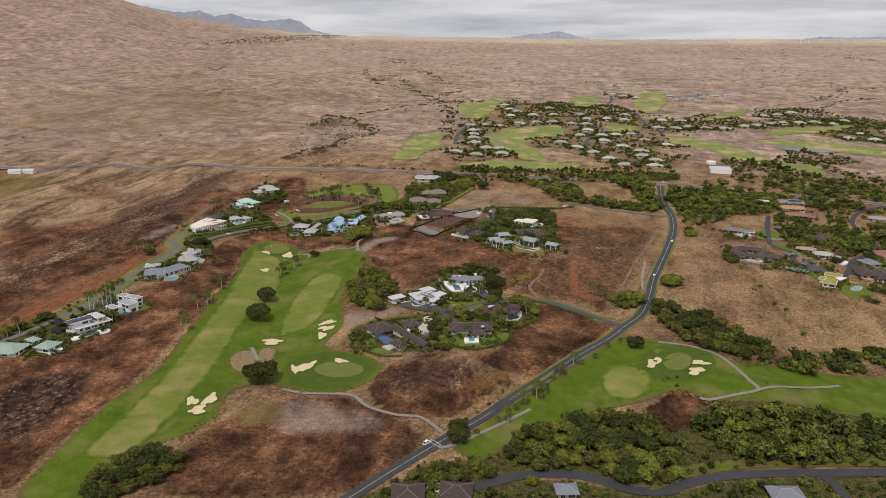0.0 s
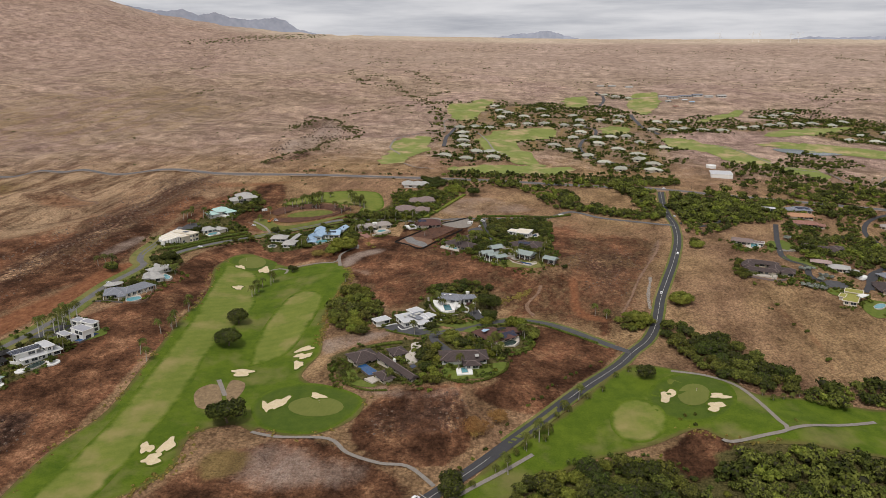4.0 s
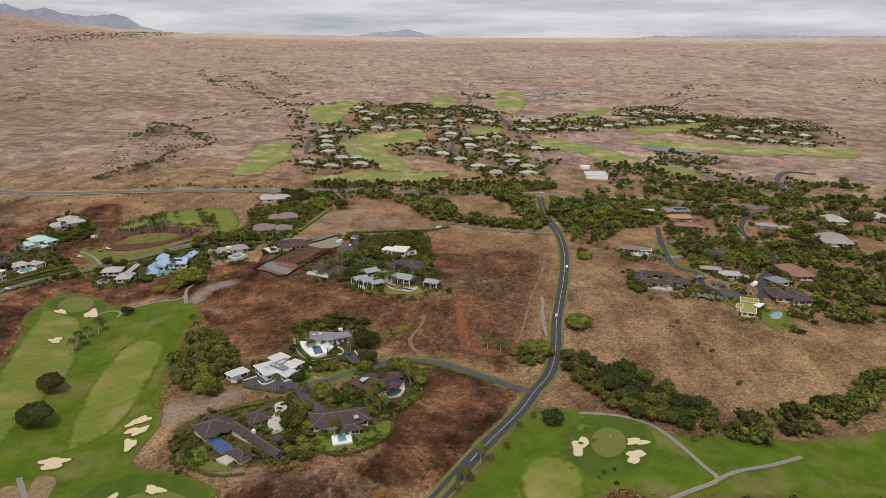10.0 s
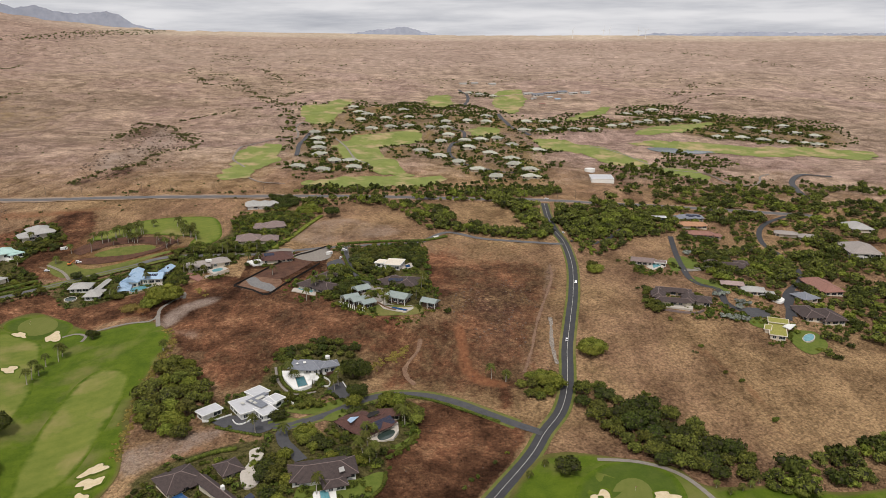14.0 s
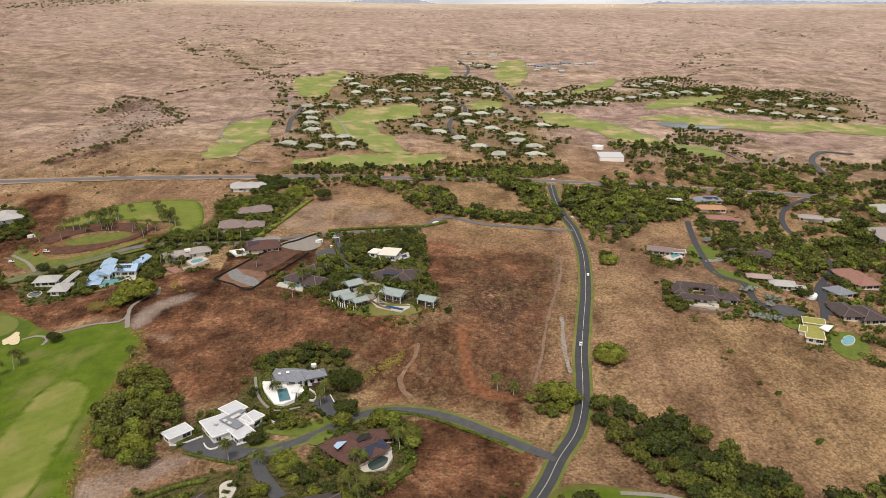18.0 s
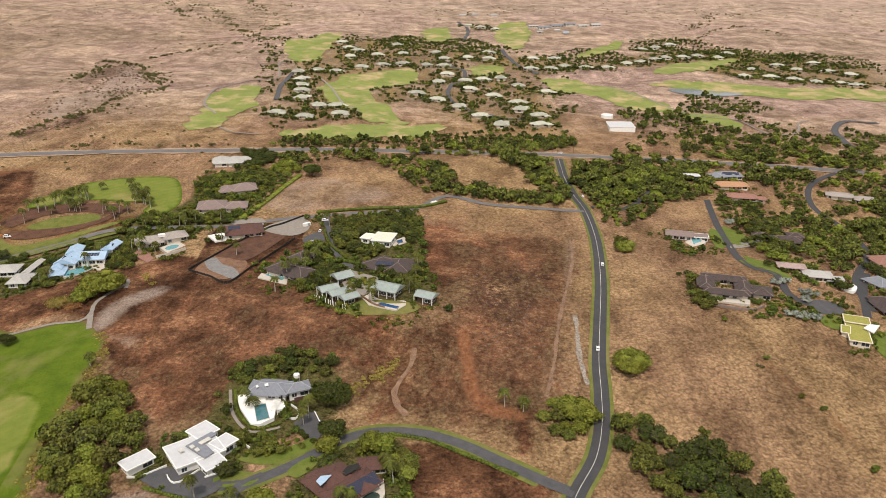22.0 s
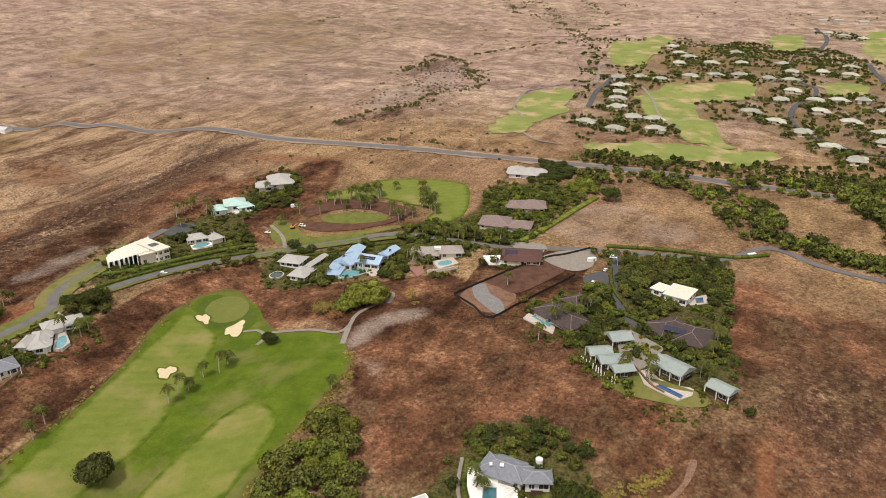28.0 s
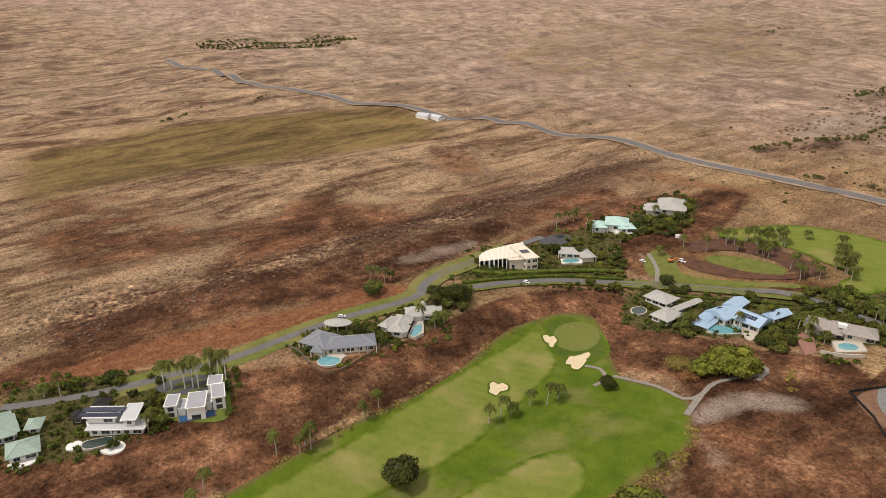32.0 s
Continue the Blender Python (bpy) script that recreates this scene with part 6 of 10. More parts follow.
turf_area("lawn", [(24, 572), (34, 581), (37, 575), (28, 566)], LAWN, 0.3, "lawn beside a driveway")
turf_area("lawn", [(372, 802), (378, 795), (381, 773), (373, 759), (356, 761)], LAWN, 0.3, "lawn beside an estate road")
turf_area("lawn", [(346, 734), (351, 727), (357, 707), (357, 693), (350, 692), (344, 714)], LAWN, 0.3, "curved lawn strip beside an estate road")
turf_area("lawn", [(337, 724), (357, 723), (364, 712), (342, 710)], LAWN, 0.3, "lawn strip beside an estate lane")
turf_area("driveway", [(344, 658), (336, 647), (347, 644), (359, 644), (363, 657), (353, 661)], DRIVE, 0.35, "dark asphalt forecourt among clipped shrubs", "driveway", 2.0, 5.0)
turf_area("lawn", [(355, 793), (363, 795), (345, 753), (337, 753)], LAWN, 0.3, "lawn below a white house")
turf_area("lawn", [(337, 640), (349, 643), (353, 635), (342, 627), (335, 632)], LAWN, 0.35, "planted yellow-green lawn terrace")
turf_area("lawn", [(359, 623), (380, 623), (376, 603), (354, 592), (350, 607)], LAWN, 0.3, "lawn below a planted roof")
turf_area("lawn", [(56, 531), (64, 538), (69, 544), (74, 552), (69, 539), (60, 530)], LAWN, 0.3, "curved clipped lawn strip")
MAIN_ROAD = [(-62.7, 308.9), (-55.6, 317.5), (-42.9, 332.2), (-26.2, 351.0), (-1.5, 377.3), (22.7, 400.8), (41.7, 420.4), (66.6, 446.1), (95.2, 479.5), (127.4, 515.1), (143.5, 536.7), (159.3, 554.7), (170.8, 574.9), (179.8, 597.1), (189.3, 622.8), (207.4, 663.9), (229.5, 714.6), (257.3, 787.9), (274.1, 848.9), (277.0, 887.1), (282.4, 925.1), (292.7, 966.3)]
tagged(new("road_verge", ribbon("road_verge", MAIN_ROAD[6:], 11.2, VERGE, 0.18)), "green grass verge along the main road", "grass", kind="structure")
road("main_road", MAIN_ROAD, 7.6, "dark two-lane asphalt road winding uphill")
SIDE_ROAD = [(142.1, 536.7), (131.2, 547.3), (118.2, 561.3), (104.5, 576.0), (89.1, 587.5), (72.2, 593.5), (57.4, 593.8), (42.4, 587.5), (30.7, 578.9), (17.0, 570.9), (6.6, 566.6), (-3.8, 567.2)]
tagged(new("road_verge", ribbon("road_verge", SIDE_ROAD[1:], 11.0, VERGE, 0.16)), "green grass verge along a side road", "grass", kind="structure")
road("side_road", SIDE_ROAD, 6.0, "grey asphalt lane to a turning circle", DRIVE, False)
road("side_road", [(14.4, 570.5), (1.6, 561.8), (1.7, 547.3), (4.2, 539.9), (10.7, 522.5)], 6.5, "grey asphalt lane end", material=DRIVE, lines=False, lift=0.27)
HIGHWAY = [(-1340, 1046), (-1096, 1030), (-928, 1024), (-770, 1034), (-640, 1050), (-522, 1072), (-440, 1088), (-350, 1089), (-266, 1081), (-190, 1081), (-129, 1080), (-22, 1073), (89, 1064), (146, 1052), (211.4, 1033.3), (251.7, 1006.6), (302.4, 982.0), (344.7, 982.5), (426.7, 983.7), (536.5, 952.6), (620.2, 918.8)]
tagged(new("road_shoulder", ribbon("road_shoulder", HIGHWAY, 19.0, SHOULDER, 0.14)), "pale dusty gravel shoulder along the highway", "road shoulder", kind="structure")
road("highway", HIGHWAY, 11.0, "grey two-lane highway across dry grassland", OLD_ASPHALT, False, 0.34)
road("estate_road", [(-331.5, 487.8), (-305.7, 533.4), (-287.5, 587.5), (-283.5, 620.8), (-279.3, 657.4), (-270.8, 694.5), (-269.8, 713.5), (-277.6, 724.7), (-282.2, 744.6), (-282.2, 777.9), (-282.0, 814.1), (-279.3, 850.5)], 6.0, "narrow estate lane between lawns", material=OLD_ASPHALT, lines=False)
road("estate_road", [(-269.5, 716.2), (-261.9, 735.1), (-253.4, 752.9), (-245.6, 772.3), (-225.5, 807.9), (-198.5, 835.8), (-168.1, 857.2), (-135.4, 870.7), (-97.1, 881.8), (-15.1, 866.0), (8.7, 870.2), (40.2, 875.3), (59.9, 876.2), (94.8, 878.9), (132.6, 880.1), (166.0, 905.6), (194.8, 881.5), (220.5, 868.7), (248.1, 858.0), (262.0, 852.5), (273.0, 851.0)], 6.0, "narrow estate lane between hedges", material=OLD_ASPHALT, lines=False)
tagged(new("road_verge", ribbon("road_verge", [(-305.7, 533.4), (-287.5, 587.5), (-283.5, 620.8), (-279.3, 657.4), (-270.8, 694.5), (-269.8, 713.5), (-277.6, 724.7), (-282.2, 744.6), (-282.2, 777.9), (-282.0, 814.1)], 19.0, VERGE, 0.15)), "mown grass verge along an estate lane", "grass", kind="structure")
tagged(new("road_verge", ribbon("road_verge", [(-269.5, 716.2), (-261.9, 735.1), (-253.4, 752.9), (-245.6, 772.3), (-225.5, 807.9), (-198.5, 835.8), (-168.1, 857.2), (-135.4, 870.7), (-97.1, 881.8)], 12.0, VERGE, 0.15)), "mown grass verge along an estate lane", "grass", kind="structure")
road("estate_road", [(60.3, 874.4), (59.7, 831.4), (64.4, 783.8), (77.0, 755.7)], 4.5, "narrow lane between hedges", material=DRIVE, lines=False)
road("estate_road", [(300.0, 846.0), (322.0, 858.0), (342.0, 878.0), (360.0, 895.0)], 5.0, "dark estate lane leaving the main road among trees", lines=False)
road("estate_road", [(397.6, 867.2), (378.5, 824.0), (355.3, 768.9), (339.0, 726.9), (338.7, 708.1), (347.9, 698.1), (336.4, 668.4), (342.5, 654.3), (354.1, 647.5)], 5.5, "dark estate lane past gardens", lines=False)
road("estate_road", [(603.7, 937.1), (582.9, 929.3), (539.0, 906.6), (509.4, 878.1), (488.2, 840.1), (482.0, 800.3), (462.4, 746.3), (410.5, 696.2), (387.5, 661.4), (382.2, 648.3)], 5.5, "dark estate lane curving through trees", lines=False)
road("estate_road", [(371.9, 641.0), (399.2, 676.4), (427.8, 706.5)], 5.0, "dark estate lane", lines=False)
road("estate_road", [(4.5, 333.3), (22.7, 338.5), (41.5, 346.2), (66.4, 348.3), (84.1, 343.8), (100.4, 335.6), (118.2, 335.1), (132.6, 342.5), (159.6, 349.5), (191.9, 352.2), (223.6, 353.1), (256.2, 355.0)], 7.0, "dark winding estate road below trees", lines=False)
road("estate_road", [(208.3, 350.7), (211.4, 344.4), (211.7, 330.4)], 6.0, "dark side branch of an estate road", lines=False)
road("village_road", [(21.8, 1297.3), (26.5, 1372.0), (40.1, 1448.1), (55.6, 1498.3)], 7, "grey village lane among houses", material=DRIVE, lines=False, lift=0.75)
road("village_road", [(312.0, 1537.7), (317.2, 1458.5), (273.6, 1365.2), (258.0, 1313.6), (258.4, 1246.7), (281.8, 1205.7), (305.9, 1175.2), (323.7, 1173.8)], 6, "grey village lane among houses", material=DRIVE, lines=False, lift=0.75)
road("village_road", [(471.4, 2173.8), (464.1, 2037.4), (405.9, 1840.0)], 8, "grey village lane among houses", material=DRIVE, lines=False, lift=0.75)
road("village_road", [(437.9, 1666.5), (425.3, 1521.0), (434.4, 1445.1)], 8, "grey village lane among houses", material=DRIVE, lines=False, lift=0.75)
road("village_road", [(788.0, 1112.2), (737.3, 1109.2), (703.8, 1087.7), (678.0, 1045.7), (660.4, 997.1)], 8, "grey village lane among houses", material=DRIVE, lines=False, lift=0.75)
road("cart_path", [(-106.3, 437.7), (-90.3, 431.9), (-60.4, 428.7), (-48.0, 414.6), (-29.5, 404.7), (-13.7, 401.6), (0.2, 385.3)], 2.6, "pale concrete golf cart path", material=CONCRETE, lines=False, lift=0.5, category='path')
road("cart_path", [(-138.1, 734.5), (-112.8, 734.8), (-95.4, 730.7), (-90.3, 738.7), (-90.1, 754.2), (-76.7, 775.7)], 2.6, "pale concrete golf cart path", material=CONCRETE, lines=False, lift=0.5, category='path')
road("cart_path", [(-90.3, 738.7), (-87.1, 718.4)], 3.2, "pale concrete golf cart path", material=CONCRETE, lines=False, lift=0.5, category='path')
road("cart_path", [(-159.9, 735.0), (-149.2, 738.2), (-139.2, 729.1), (-140.0, 719.7)], 2.4, "pale concrete golf cart path", material=CONCRETE, lines=False, lift=0.5, category='path')
road("cart_path", [(161.1, 505.4), (181.9, 498.2), (197.1, 484.0), (202.6, 460.3), (202.8, 436.6), (203.1, 426.0), (185.5, 422.6), (169.0, 420.4), (164.7, 423.0)], 2.8, "pale concrete golf cart path", material=CONCRETE, lines=False, lift=0.5, category='path')
road("cart_path", [(203.1, 426.0), (225.0, 434.3), (247.4, 441.5), (267.8, 447.4)], 2.8, "pale concrete golf cart path", material=CONCRETE, lines=False, lift=0.5, category='path')
road("cart_path", [(-143.7, 505.3), (-133.6, 483.2)], 3, "pale concrete golf cart path", material=CONCRETE, lines=False, lift=0.5, category='path')
road("cart_path", [(-87.2, 788.8), (-76.8, 784.0), (-75.4, 768.6)], 2.4, "pale concrete golf cart path", material=CONCRETE, lines=False, lift=0.5, category='path')
road("cart_path", [(-206.4, 881.9), (-190.5, 867.4), (-181.8, 852.7)], 3, "pale concrete golf cart path", material=CONCRETE, lines=False, lift=0.5, category='path')
road("cart_path", [(55, 412), (38, 398), (21, 385), (11, 377), (1, 371), (-3, 373)], 2.6, "pale concrete golf cart path", material=CONCRETE, lines=False, lift=0.5, category='path')
for k in (-1.6, 1.6):
    part("stop_line", ribbon("stop_line", [(-7.5, 378.0 + k), (0.5, 370.5 + k)], 0.45, LINE, 0.34), None, bpy.data.objects["main_road"], "white crossing line")
road("dirt_track", [(238.4, 793.0), (221.9, 745.7), (194.7, 690.7), (177.8, 654.9), (160.8, 617.1), (152.3, 601.4)], 2.0, "worn reddish dirt track", material=DIRT, lines=False, lift=0.2, category='path')
road("dirt_track", [(94, 654), (90, 641), (83, 632), (79, 623), (78, 615), (81, 603)], 3.0, "worn grey-brown dirt track", material=DIRT, lines=False, lift=0.2, category='path')
road("dirt_track", [(-471.8, 969.4), (-402.7, 924.3), (-430.4, 903.2)], 4, "worn reddish dirt track", material=DIRT, lines=False, lift=0.2, category='path')
road("dirt_track", [(-1087.1, 689.7), (-956.9, 720.5), (-852.3, 749.9)], 5, "worn reddish dirt track", material=DIRT, lines=False, lift=0.2, category='path')
road("dirt_track", [(-212.2, 878.7), (-201.0, 872.0), (-185.4, 851.6)], 2.5, "worn reddish dirt track", material=DIRT, lines=False, lift=0.2, category='path')
road("stone_gutter", [(194.9, 670.9), (185.0, 642.8), (179.3, 624.1), (175.7, 604.0)], 2.2, "pale stone drainage gutter beside the road", material=RUBBLE, lines=False, lift=0.35, category='gutter')
for track in ([(-50, 1230), (-67, 1277), (-68, 1325), (-51, 1401), (-22, 1424), (21, 1445), (28, 1477), (26, 1565), (40, 1599)], [(83, 1451), (96, 1398), (103, 1327), (112, 1263), (122, 1220)], [(509, 1353), (518, 1324), (537, 1274), (549, 1215), (565, 1158), (598, 1135), (604, 1109), (605, 1076), (628, 1067), (656, 1092), (671, 1114), (692, 1122)], [(-42, 1168), (-26, 1141), (4, 1132)]):
    road("cart_path", track, 3.0, "pale concrete golf cart path", material=CONCRETE, lines=False, lift=0.9, category='path')
turf_area("driveway", [(-38.6, 581.8), (-27.4, 586.1), (-12.4, 580.3), (-6.2, 589.1), (-1.8, 580.4), (-3.7, 565.7), (-16.1, 562.1)], DRIVE, 0.3, "dark asphalt forecourt", "driveway", 2.0, 5.0)
turf_area("driveway", [(27.6, 608.5), (36.9, 615.7), (41.2, 604.1), (38.5, 593.7), (32.9, 597.6)], DRIVE, 0.3, "dark asphalt driveway", "driveway", 2.0, 5.0)
turf_area("driveway", [(-289.9, 547.3), (-288.8, 562.1), (-280.0, 573.5), (-265.8, 569.2), (-272.0, 557.0)], DRIVE, 0.3, "dark asphalt forecourt behind white villas", "driveway", 2.0, 5.0)
turf_area("driveway", [(-277.5, 844.9), (-275.2, 862.7), (-264.7, 866.8), (-260.6, 854.2), (-267.9, 839.6)], DRIVE, 0.3, "asphalt forecourt", "driveway", 2.0, 5.0)
turf_area("building_plot", [(-23, 811), (-12, 827), (6, 851), (22, 853), (30, 846), (27, 836), (12, 810), (-1, 795), (-12, 802)], PLOT, 0.2, "cleared building plot of dark brown earth", "building_plot", 2.0, 5.0)
turf_area("building_plot", [(-34, 784), (-24, 810), (-12, 804), (-2, 797), (0, 782), (-13, 766)], TAN_EARTH, 0.16, "levelled tan earth on a building plot", "building_plot", 2.0, 5.0)
turf_area("gravel_pad", [(-29, 803), (-22, 806), (-16, 792), (-8, 783), (-4, 770), (-8, 765), (-17, 775), (-25, 786)], GRAVEL, 0.25, "curved strip of grey gravel on a building plot", "gravel_pad", 2.0, 5.0)
turf_area("driveway", [(-14.5, 875.8), (7.1, 877.8), (12.4, 865.0), (1.6, 861.0), (-3.2, 867.9), (-10.3, 866.7)], CONCRETE, 0.3, "pale concrete turning drive", "driveway", 2.0, 5.0)
turf_area("driveway", [(10.1, 855.9), (40.2, 875.3), (45.2, 849.7), (30.8, 837.0)], CONCRETE, 0.3, "pale gravel forecourt", "driveway", 2.0, 5.0)
turf_area("driveway", [(354.2, 758.6), (390.9, 774.5), (383.0, 762.0), (350.6, 749.7)], CONCRETE, 0.3, "pale concrete driveway", "driveway", 2.0, 5.0)
turf_area("driveway", [(40.4, 830.3), (52.9, 840.7), (55.1, 820.9), (42.9, 813.1)], DRIVE, 0.3, "grey asphalt parking strip", "driveway", 2.0, 5.0)
bunker([(151.9, 473.6), (150.0, 472.2), (147.5, 465.4), (144.9, 463.0), (143.4, 463.6), (142.1, 465.2), (144.5, 471.5), (145.8, 475.7), (146.9, 480.5), (149.7, 481.5), (151.1, 480.8), (153.4, 483.7), (155.3, 483.4), (156.5, 481.4), (155.9, 477.2)])
bunker([(187.9, 467.2), (185.3, 465.5), (182.3, 465.1), (180.0, 465.1), (178.6, 466.2), (176.3, 466.1), (173.5, 467.0), (175.0, 468.9), (175.8, 470.3), (176.2, 472.5), (178.9, 472.7), (181.3, 472.4), (183.1, 471.5), (182.7, 469.6), (184.9, 469.1)])
bunker([(179.7, 456.3), (177.0, 454.4), (174.4, 453.8), (173.3, 450.9), (169.9, 448.9), (167.7, 450.3), (166.6, 451.9), (168.3, 454.3), (169.9, 455.7), (168.7, 458.1), (171.0, 460.4), (173.9, 460.0), (176.7, 460.8), (178.8, 460.0), (178.9, 458.0)])
bunker([(-185.4, 747.6), (-184.6, 745.3), (-184.2, 743.2), (-182.6, 740.0), (-184.4, 739.0), (-186.9, 741.1), (-187.9, 740.7), (-189.4, 740.9), (-191.2, 742.0), (-193.7, 744.3), (-192.7, 746.8), (-190.3, 746.9), (-190.2, 748.8), (-189.0, 749.6), (-187.3, 748.4)])
bunker([(-161.3, 743.2), (-160.0, 741.7), (-159.5, 739.2), (-158.2, 735.7), (-157.9, 729.8), (-161.7, 729.7), (-164.1, 732.2), (-166.3, 730.8), (-167.8, 732.7), (-168.8, 735.5), (-169.9, 738.8), (-168.0, 741.9), (-166.7, 744.9), (-164.9, 750.3), (-162.0, 748.0)])
bunker([(-175.1, 688.7), (-172.6, 688.4), (-170.6, 684.9), (-171.9, 681.7), (-171.5, 679.8), (-170.6, 676.6), (-172.3, 676.4), (-173.8, 676.0), (-175.7, 676.5), (-177.2, 679.2), (-179.6, 681.3), (-180.8, 684.9), (-178.0, 685.4), (-177.0, 685.9), (-176.8, 688.4)])
bunker([(-123.6, 519.0), (-127.1, 517.6), (-125.9, 515.5), (-127.1, 513.0), (-130.9, 512.1), (-135.1, 511.8), (-136.2, 514.8), (-134.7, 517.1), (-138.3, 517.9), (-139.1, 520.2), (-136.0, 521.7), (-133.3, 523.5), (-129.8, 523.2), (-127.1, 522.0), (-123.0, 521.4)])
bunker([(-87.6, 554.8), (-86.5, 552.7), (-89.7, 551.2), (-91.7, 550.3), (-93.6, 549.9), (-95.3, 549.9), (-99.0, 548.0), (-101.7, 549.0), (-99.2, 552.1), (-98.0, 553.7), (-97.0, 555.2), (-95.1, 556.0), (-92.9, 557.8), (-90.4, 557.6), (-90.0, 555.5)])
bunker([(-87.2, 543.9), (-87.5, 542.1), (-87.9, 540.1), (-90.5, 539.0), (-92.8, 537.5), (-95.5, 537.3), (-95.6, 540.0), (-96.8, 540.5), (-100.3, 541.0), (-99.8, 543.2), (-98.0, 545.4), (-94.9, 546.4), (-92.6, 544.7), (-90.7, 545.3), (-87.1, 546.0)])
bunker([(-91.3, 529.7), (-90.8, 527.8), (-91.4, 525.9), (-92.8, 525.2), (-93.6, 522.3), (-95.9, 521.4), (-96.8, 525.0), (-97.1, 527.1), (-97.6, 528.5), (-97.6, 530.2), (-98.5, 533.5), (-96.9, 535.5), (-94.6, 533.2), (-93.1, 532.8), (-91.5, 532.0)])
bunker([(-68.3, 477.8), (-66.5, 475.5), (-69.3, 475.2), (-71.7, 475.9), (-73.4, 475.1), (-75.4, 476.2), (-76.5, 477.6), (-77.9, 478.9), (-77.3, 480.0), (-77.5, 481.5), (-77.7, 484.1), (-74.5, 483.2), (-72.5, 480.9), (-71.1, 480.2), (-70.1, 479.2)])
bunker([(-90.5, 480.1), (-92.1, 475.3), (-92.2, 472.1), (-93.8, 468.9), (-96.0, 467.1), (-98.1, 464.4), (-99.7, 466.0), (-100.4, 468.1), (-104.0, 467.1), (-104.9, 470.8), (-102.0, 475.0), (-99.8, 477.6), (-97.6, 477.5), (-96.1, 477.9), (-92.4, 482.3)])
bunker([(-99.4, 465.4), (-101.0, 464.3), (-101.8, 463.3), (-102.1, 460.5), (-103.6, 462.5), (-104.7, 464.7), (-106.0, 466.2), (-106.7, 469.1), (-107.7, 472.8), (-107.9, 476.8), (-105.4, 474.2), (-104.1, 472.0), (-103.2, 473.4), (-101.8, 471.9), (-100.3, 469.2)])
bunker([(-156.7, 421.6), (-155.1, 418.5), (-155.7, 415.9), (-156.5, 414.4), (-158.3, 415.3), (-159.1, 415.2), (-160.3, 412.9), (-162.0, 415.1), (-162.5, 418.1), (-163.8, 420.6), (-163.6, 422.9), (-162.7, 424.0), (-161.8, 425.4), (-160.1, 423.0), (-159.1, 421.5)])
bunker([(-147.3, 426.6), (-145.9, 424.9), (-144.6, 421.9), (-145.8, 419.1), (-146.7, 417.1), (-147.9, 416.2), (-149.2, 416.9), (-151.0, 414.1), (-153.5, 415.2), (-152.9, 420.1), (-152.3, 422.9), (-151.9, 425.1), (-151.0, 426.5), (-150.3, 430.4), (-148.3, 431.0)])
bunker([(-150.6, 409.2), (-148.9, 408.5), (-147.3, 406.4), (-149.0, 404.3), (-151.2, 402.7), (-153.7, 403.0), (-154.8, 404.9), (-157.2, 404.8), (-158.6, 406.4), (-156.5, 408.4), (-156.3, 410.2), (-155.5, 412.7), (-153.0, 413.7), (-150.2, 414.6), (-148.9, 412.3)])
# houses of the near estate
home = house("grey-shingled house with white walls round a pool court", [(16.5, 634.7, 21.6, 13.2, -17, 4.5, 'hip', 2.2), (30.4, 630.9, 12.9, 9.3, 10, 5.2, 'hip', 2.4)], R_GREY, WHITE)
plate(home, "skylight", [(14.1, 634.2), (15.9, 634.4), (16.2, 632.2), (14.4, 632.0)], 6.6, 0.3, WHITE, "white skylight")
plate(home, "skylight", [(9.8, 633.7), (11.0, 634.0), (11.3, 632.3), (10.1, 632.0)], 6.4, 0.3, WHITE, "white skylight")
pool([(8.9, 624.6), (14.2, 625.4), (16.2, 612.6), (10.4, 611.2)], "dark teal rectangular pool with white terrace", water=TEAL_WATER, deck_material=WHITE, deck=[(-0.5, 637.0), (2.0, 624.5), (7.5, 609.8), (12.0, 608.6), (18.4, 612.6), (20.8, 633.0), (8.2, 635.0)])
hedge([(-1.0, 640.0), (1.2, 622.0), (9.5, 608.0), (20.5, 609.8)], 1.8, 1.3, "low clipped hedge round a pool court", None, 353)
road("garden_path", [(-3.4, 641), (-1.2, 621), (7.6, 605.6), (21, 606.6)], 1.6, "narrow tan garden path round a pool court", material=CONCRETE, lines=False, lift=0.4, category="path")
terrace([(18.2, 626.5), (22.6, 627.5), (24.0, 619.5), (19.6, 618.5)], "raised white terrace with steps beside a pool", WHITE, "terrace", False, 1.1)
garden_wall([(22.7, 614.8), (28.6, 611.5), (30.0, 617.7), (26.6, 623.1)], 0.4, 1.2, WHITE, "white wall of a planted court")
garden_wall([(37.8, 615.6), (40.2, 605.9), (42.6, 602.2)], 0.4, 0.8, WHITE, "curved white kerb wall")
def garage_door(home, x, y, turn, w, h):
    """A panelled door that stands a hand's width before a wall."""
    bm = bmesh.new()
    for k in range(4):
        box(bm, w, 0.12 + 0.03 * (k % 2), k * h / 4 + 0.02, (k + 1) * h / 4 - 0.02)
    o = part("garage_door", bm, R_RED, home, "red-brown panelled garage door")
    o.matrix_basis = Matrix.Translation(Vector((x, y, float(land(x, y)) + 0.1)) - home.matrix_basis.translation) @ Matrix.Rotation(radians(turn), 4, "Z")


